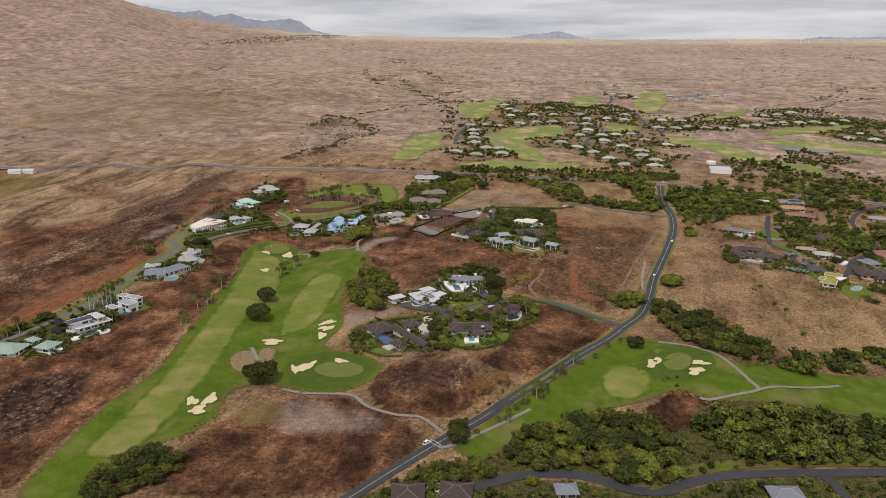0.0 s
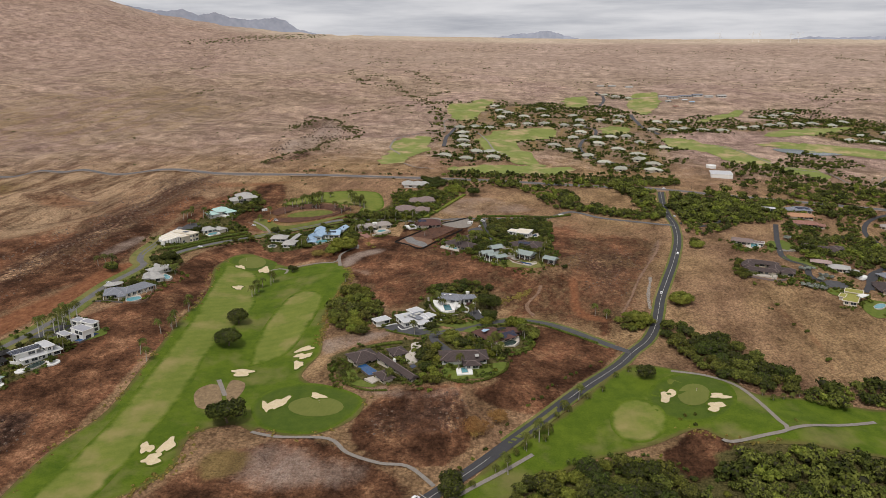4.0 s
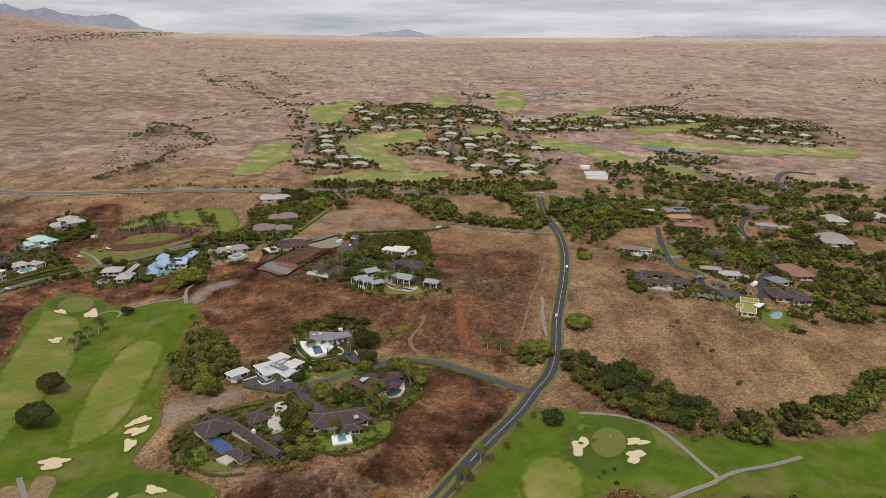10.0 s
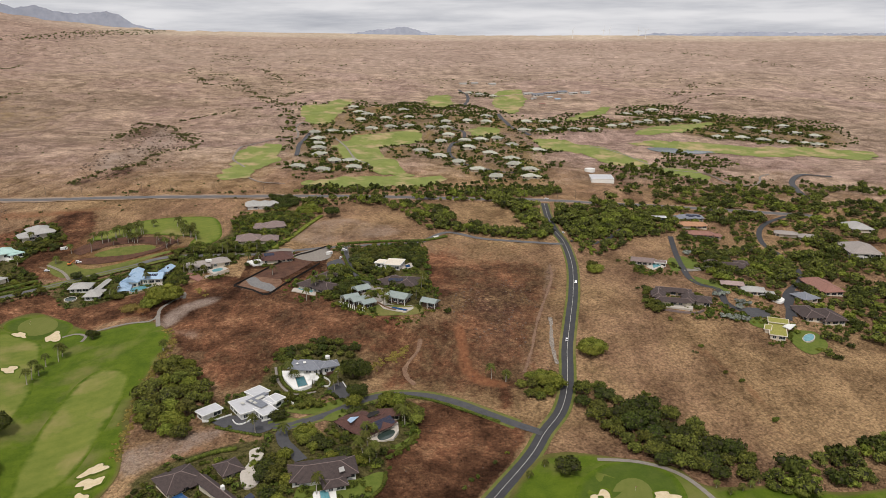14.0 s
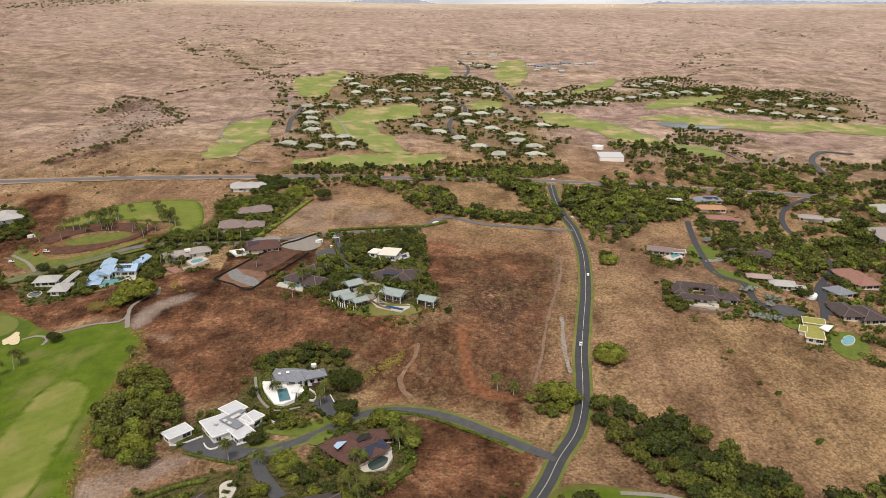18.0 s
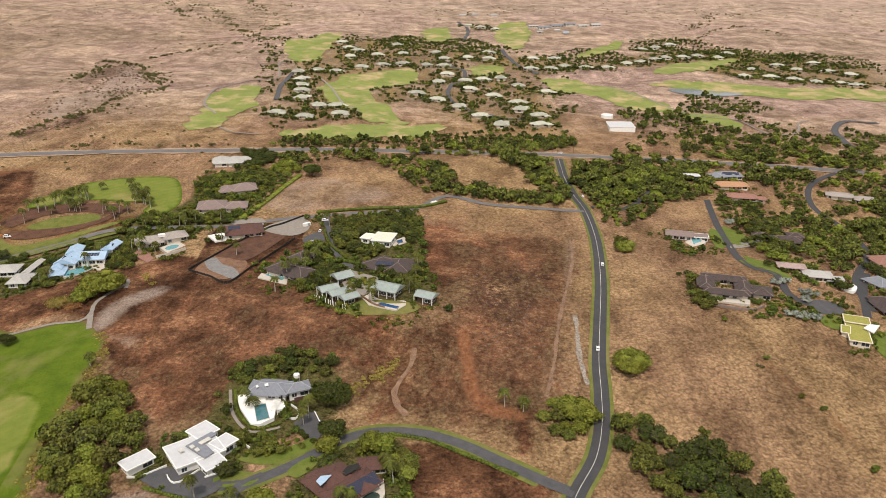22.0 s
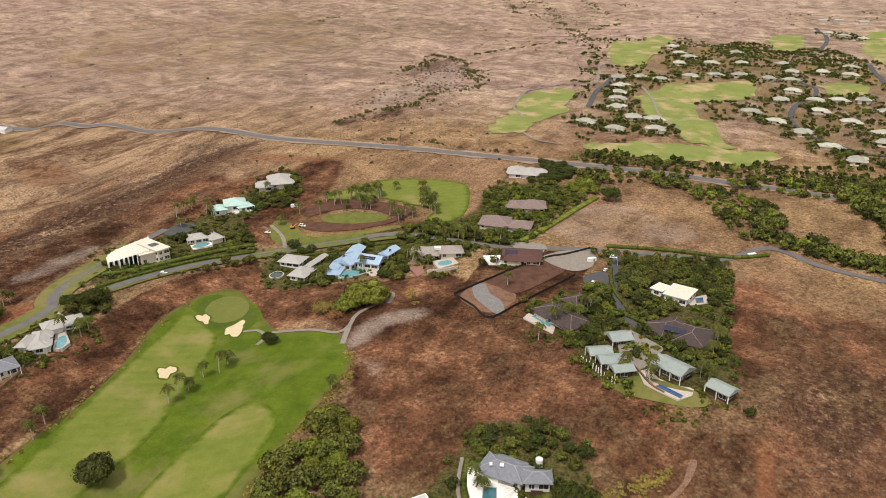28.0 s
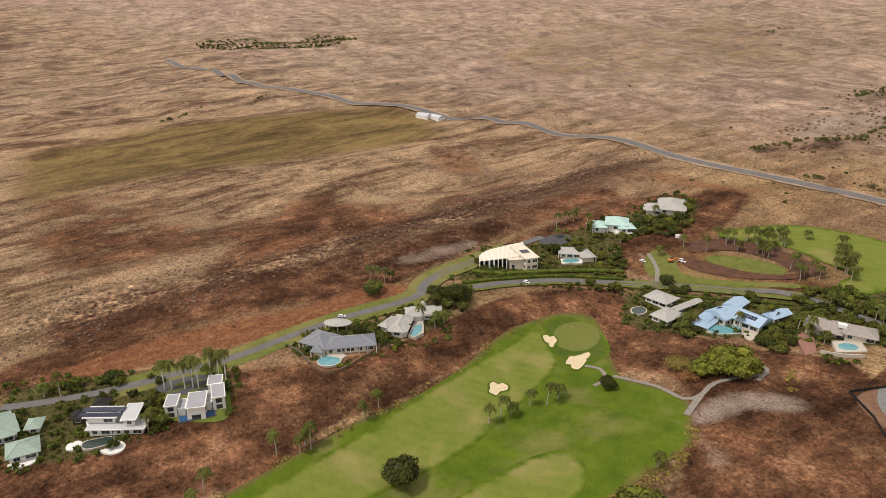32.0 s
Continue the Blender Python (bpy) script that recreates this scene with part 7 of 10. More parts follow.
def pergola(x, y, turn, w, d, h):
    thing = tagged(new("pergola"), "white slatted pergola beside a pool", "pergola")
    thing.matrix_basis = Matrix.Translation((x, y, float(land(x, y)))) @ Matrix.Rotation(radians(turn), 4, "Z")
    for sx in (-1, 1):
        for sy in (-1, 1):
            bm = bmesh.new()
            box(bm, 0.3, 0.3, -0.5, h, sx * (w / 2 - 0.2), sy * (d / 2 - 0.2))
            part("post", bm, WHITE, thing)
    for k in range(9):
        bm = bmesh.new()
        box(bm, w, 0.3, h, h + 0.22, 0, (k / 8 - 0.5) * (d - 0.3))
        part("slat", bm, WHITE, thing)


garage_door(home, 30.8, 625.6, 10, 5.0, 2.6)
pergola(19.2, 621.5, -12, 3.6, 8.0, 3.2)
hedge([(22.0, 627.5), (23.5, 621.0), (23.0, 614.5)], 2.6, 1.5, "lush planting in a raised white bed", LEAF_GARDEN, 354)
round_tank((30.1, 641.3), 3.2, 4.5)
home = house("flat-roofed white modern house beside a forecourt", [(-15.9, 591.3, 18.8, 22.3, -65, 4.2, 'flat', 0), (-8.1, 581.5, 11.6, 10.2, -59, 3.9, 'flat', 0), (-3.5, 594.0, 8.9, 10.1, -47, 4.4, 'flat', 0), (-13.5, 604.1, 11.1, 11.2, -51, 4.7, 'flat', 0), (-40.0, 589.9, 13.4, 9.0, 35, 3.2, 'flat', 0)], R_WHITE, WHITE)
plate(home, "roof_panel", [(-19.8, 592.9), (-10.7, 582.3), (-6.9, 585.6), (-12.3, 594.1), (-6.6, 599.4), (-9.4, 601.5)], 5.5, 0.25, R_GREY, "dark grey roof panel")
plate(home, "skylight", [(-22.7, 589.8), (-21.2, 591.1), (-19.9, 588.8), (-21.4, 588.1)], 5.9, 0.35, LINE, "bright skylight")
plate(home, "skylight", [(-18.0, 591.9), (-16.5, 592.7), (-15.3, 590.9), (-16.8, 589.6)], 5.9, 0.35, LINE, "bright skylight")
plate(home, "skylight", [(-15.6, 588.9), (-14.4, 590.2), (-12.9, 587.8), (-14.2, 587.0)], 5.9, 0.35, LINE, "bright skylight")
plate(home, "skylight", [(-14.4, 593.8), (-10.3, 597.3), (-8.8, 595.4), (-12.9, 592.0)], 5.9, 0.35, LINE, "bright skylight")
garden_wall([(-26.5, 580.2), (-24.5, 575.5), (-20.8, 574.1), (-13.2, 581.0)], 0.5, 1.0, WHITE, "low white planter wall")
garden_wall([(-10.5, 574.9), (-4.3, 577.4), (-2.0, 584.1)], 0.5, 1.0, WHITE, "low white planter wall")
garden_wall([(-43.4, 583.0), (-37.4, 582.4), (-27.5, 587.1)], 0.4, 1.0, WHITE, "low white forecourt wall")
garden_wall([(1.9, 599.7), (8.2, 591.5), (9.6, 588.0)], 0.4, 1.4, WHITE, "white garden wall")
home = house("red-brown tiled house with large solar panels", [(42.3, 558.3, 18.3, 20.3, -57, 3.8, 'hip', 2.2), (49.8, 551.4, 24.8, 12.1, 30, 4.4, 'hip', 2.8), (60.8, 567.1, 13.8, 9.6, -3, 4, 'hip', 2)], R_RED, CREAM, solar=[(1, 1, -3.4, 20, 5.5)])
plate(home, "tarpaulin", [(35.9, 553.5), (37.9, 556.4), (42.5, 556.2), (39.7, 552.5), (37.5, 550.2)], 6.6, 0.15, R_BLUE, "pale blue tarpaulin on the roof")
# Flat black plate: the darkness of a roof well put in as colour.
plate(home, "roof_well", [(46.4, 558.1), (49.4, 562.4), (54.3, 563.3), (54.6, 560.7), (48.3, 556.4)], 6.4, 0.2, SHADE_CLOTH, "flat black plate for a dark roof well")
pool([(50.9, 543.3), (53.6, 546.4), (58.3, 549.3), (61.1, 546.7), (58.4, 541.4), (52.7, 539.0)], "kidney-shaped pool at a terrace edge", curved=True, deck=[(44.4, 544.3), (52.6, 549.3), (64.1, 556.8), (63.3, 547.4), (59.1, 539.5), (48.9, 538.3)], water=POND)
home = house("brown-shingled courtyard house round a dark pool", [(-24.3, 500.2, 45.1, 6.8, -55, 3.8, 'gable', 2.2), (-48.4, 525.2, 18.4, 19.9, -59, 3.8, 'hip', 2), (-31.9, 490.8, 14.7, 9.3, -57, 3.6, 'hip', 1.8), (-24.5, 525.7, 13.6, 11.9, -64, 3.6, 'hip', 1.8)], R_BROWN, CREAM)
plate(home, "chimney", [(-26.7, 504.3), (-25.5, 505.5), (-24.5, 503.8), (-25.7, 502.6)], 6.9, 2.2, WHITE, "white chimney")
plate(home, "skylight", [(-15.4, 492.8), (-12.5, 495.8), (-10.5, 492.2), (-13.1, 489.2)], 5.2, 0.3, SOLAR, "glazed roof panel")
pool([(-51.1, 511.6), (-46.0, 515.2), (-37.6, 504.5), (-38.1, 499.3), (-42.4, 498.0)], "dark blue garden pool beside a brown house", water=DEEP_WATER)
terrace([(-44.9, 493.4), (-39.4, 496.7), (-35.5, 490.3), (-39.2, 486.5)], "pale patio beside a garden house")
home = house("long dark-shingled house with white terraces", [(20.6, 506.3, 32.7, 15.5, 3, 3.8, 'hip', 2.4), (25.4, 495.0, 12.2, 8.4, 7, 3.4, 'hip', 1.6)], R_BROWN, WHITE)
plate(home, "skylight", [(27.8, 501.4), (30.3, 502.5), (30.6, 498.7), (28.1, 497.7)], 6.3, 0.3, R_SAND, "white skylight frame")
pool([(18.4, 493.0), (22.1, 494.1), (22.7, 486.7), (18.8, 485.8)], "turquoise pool on a white terrace", deck=[(14.8, 497.7), (25.6, 499.9), (25.8, 484.4), (15.5, 483.6)], deck_material=WHITE)
terrace([(24.9, 502.4), (32.4, 503.7), (32.1, 497.1), (25.8, 495.3)], "white terrace beside a house", WHITE)
terrace([(-18.8, 518.3), (-15.0, 528.4), (-15.2, 538.4), (-10.3, 541.1), (-8.0, 535.1), (-10.1, 526.0), (-6.3, 522.7), (-8.5, 515.9), (-10.6, 507.8), (-16.1, 506.8)], "cream paved motor court", PAVING, "courtyard", True)
# houses of the upper estate
home = house("pale green metal-roofed pavilion on posts", [(52.3, 720.9, 10.3, 12.5, -72, 5, 'gable', 1.6)], R_GREEN, TIMBER, name='pavilion', group='green-roofed pavilions', inset=1.6, posts=True, seams=True)
home = house("pale green metal-roofed pavilion on posts", [(57.7, 712.9, 9.7, 12.6, -70, 5, 'gable', 1.6)], R_GREEN, TIMBER, name='pavilion', group='green-roofed pavilions', inset=1.6, posts=True, seams=True)
home = house("pale green metal-roofed pavilion on posts", [(63.5, 705.0, 9.0, 11.4, -66, 5, 'gable', 1.6)], R_GREEN, TIMBER, name='pavilion', group='green-roofed pavilions', inset=1.6, posts=True, seams=True)
home = house("pale green metal-roofed pavilion on posts", [(62.3, 739.3, 11.5, 12.4, -67, 5, 'gable', 1.6)], R_GREEN, TIMBER, name='pavilion', group='green-roofed pavilions', inset=1.6, posts=True, seams=True)
home = house("pale green metal-roofed pavilion on posts", [(87.7, 710.0, 17.7, 13.2, -38, 5, 'gable', 1.6)], R_GREEN, TIMBER, name='pavilion', group='green-roofed pavilions', inset=1.6, posts=True, seams=True)
home = house("pale green metal-roofed pavilion on posts", [(109.1, 696.0, 12.8, 9.9, -39, 5, 'gable', 1.6)], R_GREEN, TIMBER, name='pavilion', group='green-roofed pavilions', inset=1.6, posts=True, seams=True)
pool([(79.9, 696.7), (82.0, 698.8), (91.2, 691.6), (89.8, 688.9)], "long dark blue lap pool below pavilions", water=DEEP_WATER, deck=[(71.7, 708.4), (77.3, 714.6), (97.0, 697.9), (95.8, 692.5), (89.2, 687.2), (80.5, 692.8), (74.2, 697.8)])
terrace([(60.8, 740.1), (68.3, 753.0), (85.4, 736.1), (79.5, 717.5), (69.5, 708.0), (63.5, 717.5)], "pale paved courtyard between pavilions", CONCRETE, "courtyard")
post_row([(43.4, 717.3), (49.9, 709.9), (55.0, 703.0), (60.5, 697.6)], 12, 3.2)
garden_wall([(65.0, 705.1), (69.1, 713.5), (76.8, 698.1), (83.1, 691.9)], 0.5, 1.6, DIRT, "brown stone terrace wall")
home = house("brown-roofed house behind a pool terrace", [(29.9, 762.5, 33.1, 16.9, -43, 4, 'hip', 2.2), (38.1, 786.0, 14.4, 16.9, -43, 4, 'hip', 2)], R_BROWN, CREAM)
pool([(12.9, 764.1), (15.5, 767.4), (26.1, 758.3), (24.0, 753.1)], "turquoise pool on a cream terrace", deck=[(8.3, 761.3), (10.5, 768.0), (27.8, 757.2), (26.6, 745.4)])
home = house("grey-brown hipped house with a solar panel", [(89.8, 762.5, 16.9, 22.3, -58, 4, 'hip', 2.2), (101.1, 753.4, 18.1, 24.7, -18, 4.2, 'hip', 2.6)], R_BROWN, CREAM, solar=[(1, -9, -3.4, 12, 4)])
home = house("cream flat-roofed house among dense garden trees", [(99.1, 813.3, 15.6, 19.3, -24, 4.5, 'flat', 0), (87.7, 818.2, 8.6, 11.7, -32, 3.8, 'flat', 0)], CREAM, WHITE)
pool([(109.1, 815.0), (113.1, 817.6), (112.8, 811.2), (109.0, 809.4)], "small blue pool beside a cream house", water=DEEP_WATER, deck=[(103.3, 813.4), (115.9, 823.1), (116.4, 810.6), (104.9, 804.3)])
home = house("red-brown house with solar panels beside a yard", [(-3.7, 849.6, 28.6, 21.8, 5, 3.8, 'hip', 2.2)], R_RED, CREAM, solar=[(0, -7, -3.2, 9, 4)])
terrace([(-30.8, 850.4), (-19.4, 854.2), (-13.1, 838.0), (-24.5, 836.9)], "white terrace before a red-brown house", WHITE)
home = house("brown house among palms", [(-31.2, 905.7, 23.7, 21.6, 0, 3.8, 'hip', 2), (-11.8, 903.0, 19.2, 16.8, -1, 3.6, 'hip', 2)], R_MAUVE, CREAM)
home = house("taupe house among trees", [(-20.3, 942.9, 12.6, 20.2, 2, 3.8, 'hip', 2), (-6.7, 946.3, 21.5, 20.1, 7, 3.8, 'hip', 2)], R_MAUVE, CREAM)
home = house("lone pale grey house beside the highway", [(-31.4, 1029.1, 14.3, 26.6, 2, 3.8, 'hip', 2), (-18.4, 1028.2, 15.2, 24.6, 2, 3.8, 'hip', 2), (-10.3, 1033.0, 14.2, 12.9, 21, 3.4, 'hip', 1.6)], R_SAND, WHITE)
# houses of the western row
home = house("sage-roofed house with a curved white terrace", [(-284.5, 485.0, 14.2, 14.1, 75, 4.2, 'hip', 2.2), (-310.4, 479.9, 17.0, 24.0, 81, 4.2, 'hip', 2.6), (-300.2, 494.7, 7.7, 10.1, 60, 3.6, 'hip', 1.6)], R_SAGE, WHITE)
terrace([(-280.8, 477.2), (-279.2, 482.7), (-278.8, 487.8), (-274.9, 486.8), (-274.2, 482.4), (-276.9, 477.9)], "curved white terrace below a sage roof", WHITE, "terrace", True)
home = house("modern brown and white villa with broad eaves", [(-278.0, 519.1, 15.9, 9.9, 47, 7, 'flat', 0), (-268.9, 528.9, 7.3, 14.4, 53, 6.6, 'flat', 0), (-270.0, 522.5, 27.1, 11.0, 48, 3.2, 'flat', 0)], R_WHITE, WHITE, solar=[(0, 0, 1.8, 20, 4), (0, 0, -2.6, 20, 3)], inset=1.4)
home = house("dark-roofed garage block behind a villa", [(-294.3, 523.8, 8.0, 8.1, 51, 3.4, 'hip', 1.4), (-291.6, 512.4, 7.8, 9.1, 52, 3.2, 'hip', 1.4)], SHADE_CLOTH, TIMBER, category='garage', name='garage')
pool([(-270.5, 505.5), (-271.6, 508.2), (-267.5, 517.0), (-264.1, 516.9), (-262.8, 513.8), (-265.0, 507.0), (-267.3, 504.9)], "dark curved pool below a villa", water=POND, curved=True)
terrace([(-260.5, 509.1), (-260.0, 512.7), (-263.3, 517.7), (-257.0, 519.8), (-253.3, 516.4), (-254.8, 511.9)], "white sun terrace with a curved edge", WHITE, "terrace", True)
terrace([(-272.8, 499.1), (-276.4, 501.6), (-275.4, 505.8), (-271.7, 506.0), (-269.3, 502.4)], "white sun terrace with a curved edge", WHITE, "terrace", True)
garden_wall([(-285.1, 513.1), (-278.3, 512.0), (-273.7, 513.4)], 0.8, 2.0, WHITE, "curved white stair wall")
garden_wall([(-268.9, 524.7), (-266.7, 521.1), (-267.8, 518.9)], 0.8, 2.0, WHITE, "curved white stair wall")
home = house("grey-topped white cubic villa above a blue pool", [(-255.1, 554.7, 9.0, 14.5, 58, 6.5, 'flat', 0), (-263.9, 546.3, 6.2, 10.8, 55, 6.2, 'flat', 0), (-254.5, 565.6, 6.6, 13.5, 64, 6.6, 'flat', 0), (-264.4, 569.4, 7.3, 9.2, 58, 6.2, 'flat', 0), (-260.8, 549.8, 3.9, 8.7, 56, 4, 'flat', 0), (-256.3, 561.5, 3.4, 10.8, 59, 4, 'flat', 0)], R_LAVENDER, WHITE, inset=0.35, trim=TIMBER)
pool([(-256.9, 545.7), (-249.9, 560.6), (-245.7, 558.7), (-252.4, 544.1)], "long deep blue pool below a white villa", water=DEEP_WATER)
home = house("grey hipped house with a round front pool", [(-250.1, 643.0, 29.1, 14.7, 56, 4.2, 'hip', 3.4), (-263.2, 632.6, 17.3, 17.6, 18, 4.2, 'hip', 3), (-255.7, 625.8, 6.9, 7.8, 38, 3.8, 'hip', 2)], R_GREY, CREAM, posts=True)
round_roof([(-265.9, 656.8), (-264.8, 655.1), (-264.7, 652.8), (-265.6, 650.2), (-267.4, 647.7), (-269.8, 645.7), (-272.6, 644.4), (-275.2, 644.1), (-277.3, 644.9), (-278.5, 646.5), (-278.7, 648.9), (-277.8, 651.5), (-275.9, 654.0), (-273.4, 656.1), (-270.6, 657.3), (-268.0, 657.6)], 3.4)
pool([(-249.8, 621.4), (-251.0, 626.7), (-244.1, 631.1), (-240.3, 628.1), (-241.1, 623.2), (-245.3, 620.0)], "round pale blue pool before a terrace", curved=True, deck=[(-257.1, 628.4), (-249.4, 636.9), (-243.5, 635.2), (-242.0, 630.2), (-251.9, 624.0)])
garden_wall([(-276.0, 617.8), (-263.8, 619.0), (-250.7, 616.5)], 0.5, 1.2, STONE, "curved stone garden wall")
garden_wall([(-247.0, 616.5), (-238.8, 617.9), (-234.8, 624.1), (-235.5, 633.9), (-237.2, 649.0), (-239.9, 657.3)], 0.6, 1.8, DIRT, "brown terrace retaining wall")
home = house("pale grey L-shaped house with a small pool", [(-252.1, 673.6, 7.2, 14.5, 14, 4, 'hip', 2), (-247.0, 677.8, 9.9, 22.6, 36, 4, 'hip', 2.2), (-249.0, 698.0, 22.6, 11.5, 51, 4, 'hip', 2.2), (-251.3, 700.1, 4.1, 9.9, 53, 4.6, 'gable', 2.4)], R_SAND, WHITE)
pool([(-237.1, 676.5), (-242.6, 685.0), (-241.6, 689.4), (-235.9, 684.2), (-233.7, 677.3)], "small turquoise courtyard pool", curved=True, deck=[(-237.0, 674.6), (-248.8, 691.1), (-245.8, 695.2), (-233.4, 683.7), (-232.9, 676.6)])
home = house("cream villa tower with a solar roof", [(-259.0, 804.1, 10.8, 26.6, 65, 8.5, 'flat', 0), (-263.3, 798.2, 11.9, 21.2, 52, 6.5, 'flat', 0)], CREAM, CREAM, solar=[(0, 0, 0, 6, 6)])
fan_hall([(-277.5, 778.0), (-280.1, 784.2), (-280.3, 792.2), (-278.8, 800.8), (-276.5, 810.6), (-273.6, 819.9)], [(-271.1, 771.2), (-268.1, 775.3), (-265.0, 781.2), (-262.2, 786.8), (-260.0, 791.5), (-257.6, 796.6)], 6.0)
home = house("grey house with an oval pool", [(-247.4, 842.1, 17.0, 13.8, 39, 3.8, 'hip', 1.8), (-237.5, 847.0, 11.2, 16.9, 58, 3.8, 'hip', 2)], R_SAND, CREAM, posts=True)
pool([(-236.4, 839.0), (-235.8, 836.2), (-236.9, 832.7), (-239.2, 829.6), (-242.0, 828.3), (-244.2, 829.3), (-244.9, 832.2), (-243.9, 835.8), (-241.5, 838.8), (-238.6, 840.0)], "oval turquoise pool on a pale terrace", curved=True, deck=[(-247.8, 831.9), (-237.7, 844.2), (-232.5, 837.1), (-241.7, 825.4)], deck_material=WHITE)
home = house("turquoise-roofed white house on a terrace", [(-257.1, 893.6, 12.0, 15.7, 37, 4.6, 'hip', 2.2), (-248.9, 904.9, 18.3, 19.7, 32, 5, 'hip', 2.8), (-240.5, 903.7, 14.0, 13.6, 49, 4.4, 'hip', 2.2)], R_TEAL, WHITE, posts=True)
terrace([(-247.6, 898.2), (-239.1, 904.8), (-231.9, 903.1), (-238.9, 893.0)], "white curved terrace wall", WHITE, "terrace", True)
home = house("grey thatch-like house in dense shrubs", [(-241.3, 946.5, 14.0, 20.0, 27, 3.8, 'hip', 2.6), (-232.8, 959.4, 20.2, 32.2, 29, 4, 'hip', 3.2)], R_SAND, CREAM)
home = house("pale sand-roofed house with a round pond", [(-167.4, 834.4, 18.3, 15.8, -3, 4, 'hip', 2.2), (-153.1, 817.1, 14.2, 18.5, -6, 4, 'hip', 2.2), (-150.8, 836.8, 25.9, 5.9, 80, 3.2, 'gable', 0.8)], R_SAND, WHITE)
pool([(-168.1, 817.5), (-167.1, 814.2), (-167.8, 811.0), (-169.8, 809.0), (-172.5, 809.0), (-174.7, 810.8), (-175.7, 814.0), (-175.0, 817.2), (-173.0, 819.3), (-170.3, 819.4)], "round dark pond with a white rim", curved=True, water=POND)
home = house("pale blue metal-roofed villa above a green pool", [(-130.0, 822.0, 10.3, 16.4, 2, 4, 'hip', 1.8), (-131.9, 827.2, 8.3, 12.7, 1, 5.4, 'hip', 1.6), (-124.9, 837.3, 16.1, 19.5, -17, 5.8, 'gable', 2.4), (-125.3, 851.4, 10.9, 15.5, 0, 5.4, 'gable', 2), (-109.2, 838.3, 18.7, 16.9, -6, 5.2, 'gable', 2.2), (-99.6, 850.7, 9.1, 16.9, -16, 5.2, 'gable', 2)], R_BLUE, CREAM, solar=[(2, -1, -3.6, 6, 4), (4, -1, -3.2, 11, 3.4), (5, 0, -3, 5, 5)], posts=True, seams=True)
pool([(-126.5, 816.5), (-126.4, 822.0), (-114.2, 835.0), (-109.0, 825.9), (-114.9, 817.9), (-122.5, 812.9)], "green garden pool before a blue-roofed villa")
terrace([(-109.2, 825.7), (-104.4, 832.2), (-98.2, 825.6), (-101.3, 817.7)], "cream curved terrace beside a villa", PAVING, "terrace", True)
home = house("long taupe-roofed house with a curved pool", [(-72.3, 852.8, 22.9, 16.0, 12, 4.2, 'hip', 2.6), (-54.8, 854.2, 18.1, 15.7, 17, 4.2, 'hip', 2.6)], R_TAUPE, CREAM)
plate(home, "chimney", [(-66.7, 852.4), (-62.0, 853.4), (-60.9, 850.2), (-65.3, 849.3)], 7.2, 2, WHITE, "white roof block")
pool([(-51.0, 840.7), (-51.0, 837.8), (-52.7, 834.9), (-55.5, 833.0), (-58.2, 832.9), (-59.8, 834.8), (-59.8, 837.7), (-58.1, 840.7), (-55.3, 842.5), (-52.6, 842.5)], "curved turquoise pool on a cream terrace", curved=True, deck=[(-64.6, 839.2), (-52.1, 849.4), (-46.2, 840.0), (-57.4, 826.9)])
garden_wall([(-65.0, 823.8), (-54.2, 825.8), (-44.9, 831.3)], 0.6, 2.0, PAVING, "cream terrace retaining wall")
terrace([(-84.1, 842.3), (-73.9, 840.1), (-66.2, 822.9), (-69.4, 815.5), (-78.1, 828.4)], "reddish stepped terrace below a house", R_TERRA)
# houses of the eastern estate
home = house("white house with a brown roof and a small pool", [(321, 778, 21, 12, -28, 4.2, 'gable', 1.8), (335, 771, 11, 9, -24, 3.4, 'flat', 0)], R_MAUVE, WHITE)
pool([(328.6, 774.3), (337.0, 776.7), (332.2, 764.7), (322.7, 759.9)], "small turquoise pool beside a white house", deck=[(319.0, 766.0), (340.0, 778.6), (333.2, 760.5), (319.5, 755.5)])
home = house("brown-tiled courtyard house on the edge of a tan hill", [(301.7, 687.5, 28, 8.6, -28, 4, 'hip', 2.0), (292.5, 669.5, 28, 8.0, -28, 3.8, 'hip', 1.8), (287.0, 684.0, 8.6, 20, -28, 3.9, 'hip', 1.9), (307.0, 673.5, 8.6, 20, -28, 3.9, 'hip', 1.9), (316.0, 668.0, 13, 15, -28, 3.6, 'hip', 2.0)], R_BROWN, CREAM)
terrace([(277, 667), (300, 655), (304, 661), (281, 673)], "pale terrace under the eaves of a courtyard house", PAVING)
garden_wall([(275, 664), (286, 656), (299, 651), (309, 654)], 0.6, 1.6, R_MAUVE, "brown retaining wall below a terrace")
home = house("low house with a yellow-green planted roof", [(348.3, 621.7, 11.8, 28.2, -33, 3, 'flat', 0), (356.4, 632.7, 14.3, 10.8, -34, 3.4, 'flat', 0), (342.3, 624.3, 5.2, 10.5, -39, 2.6, 'flat', 0)], R_TURF, CREAM)
plate(home, "skylight", [(352.3, 622.2), (359.1, 625.6), (363.7, 622.9), (353.7, 615.7)], 5.4, 0.6, WHITE, "white roof court")
pool([(372.6, 613.5), (368.4, 609.8), (364.2, 608.0), (361.7, 608.7), (362.2, 611.7), (365.4, 615.5), (370.0, 618.6), (373.7, 619.3), (374.7, 617.3)], "round turquoise pool below a planted roof", curved=True)
home = house("brown hipped house beside a lawn", [(404, 765, 25, 13, -24, 4, 'hip', 2.4), (419, 774, 13, 11, -24, 3.8, 'hip', 2), (388, 775, 12, 11, -30, 3.6, 'hip', 2)], R_BROWN, CREAM)
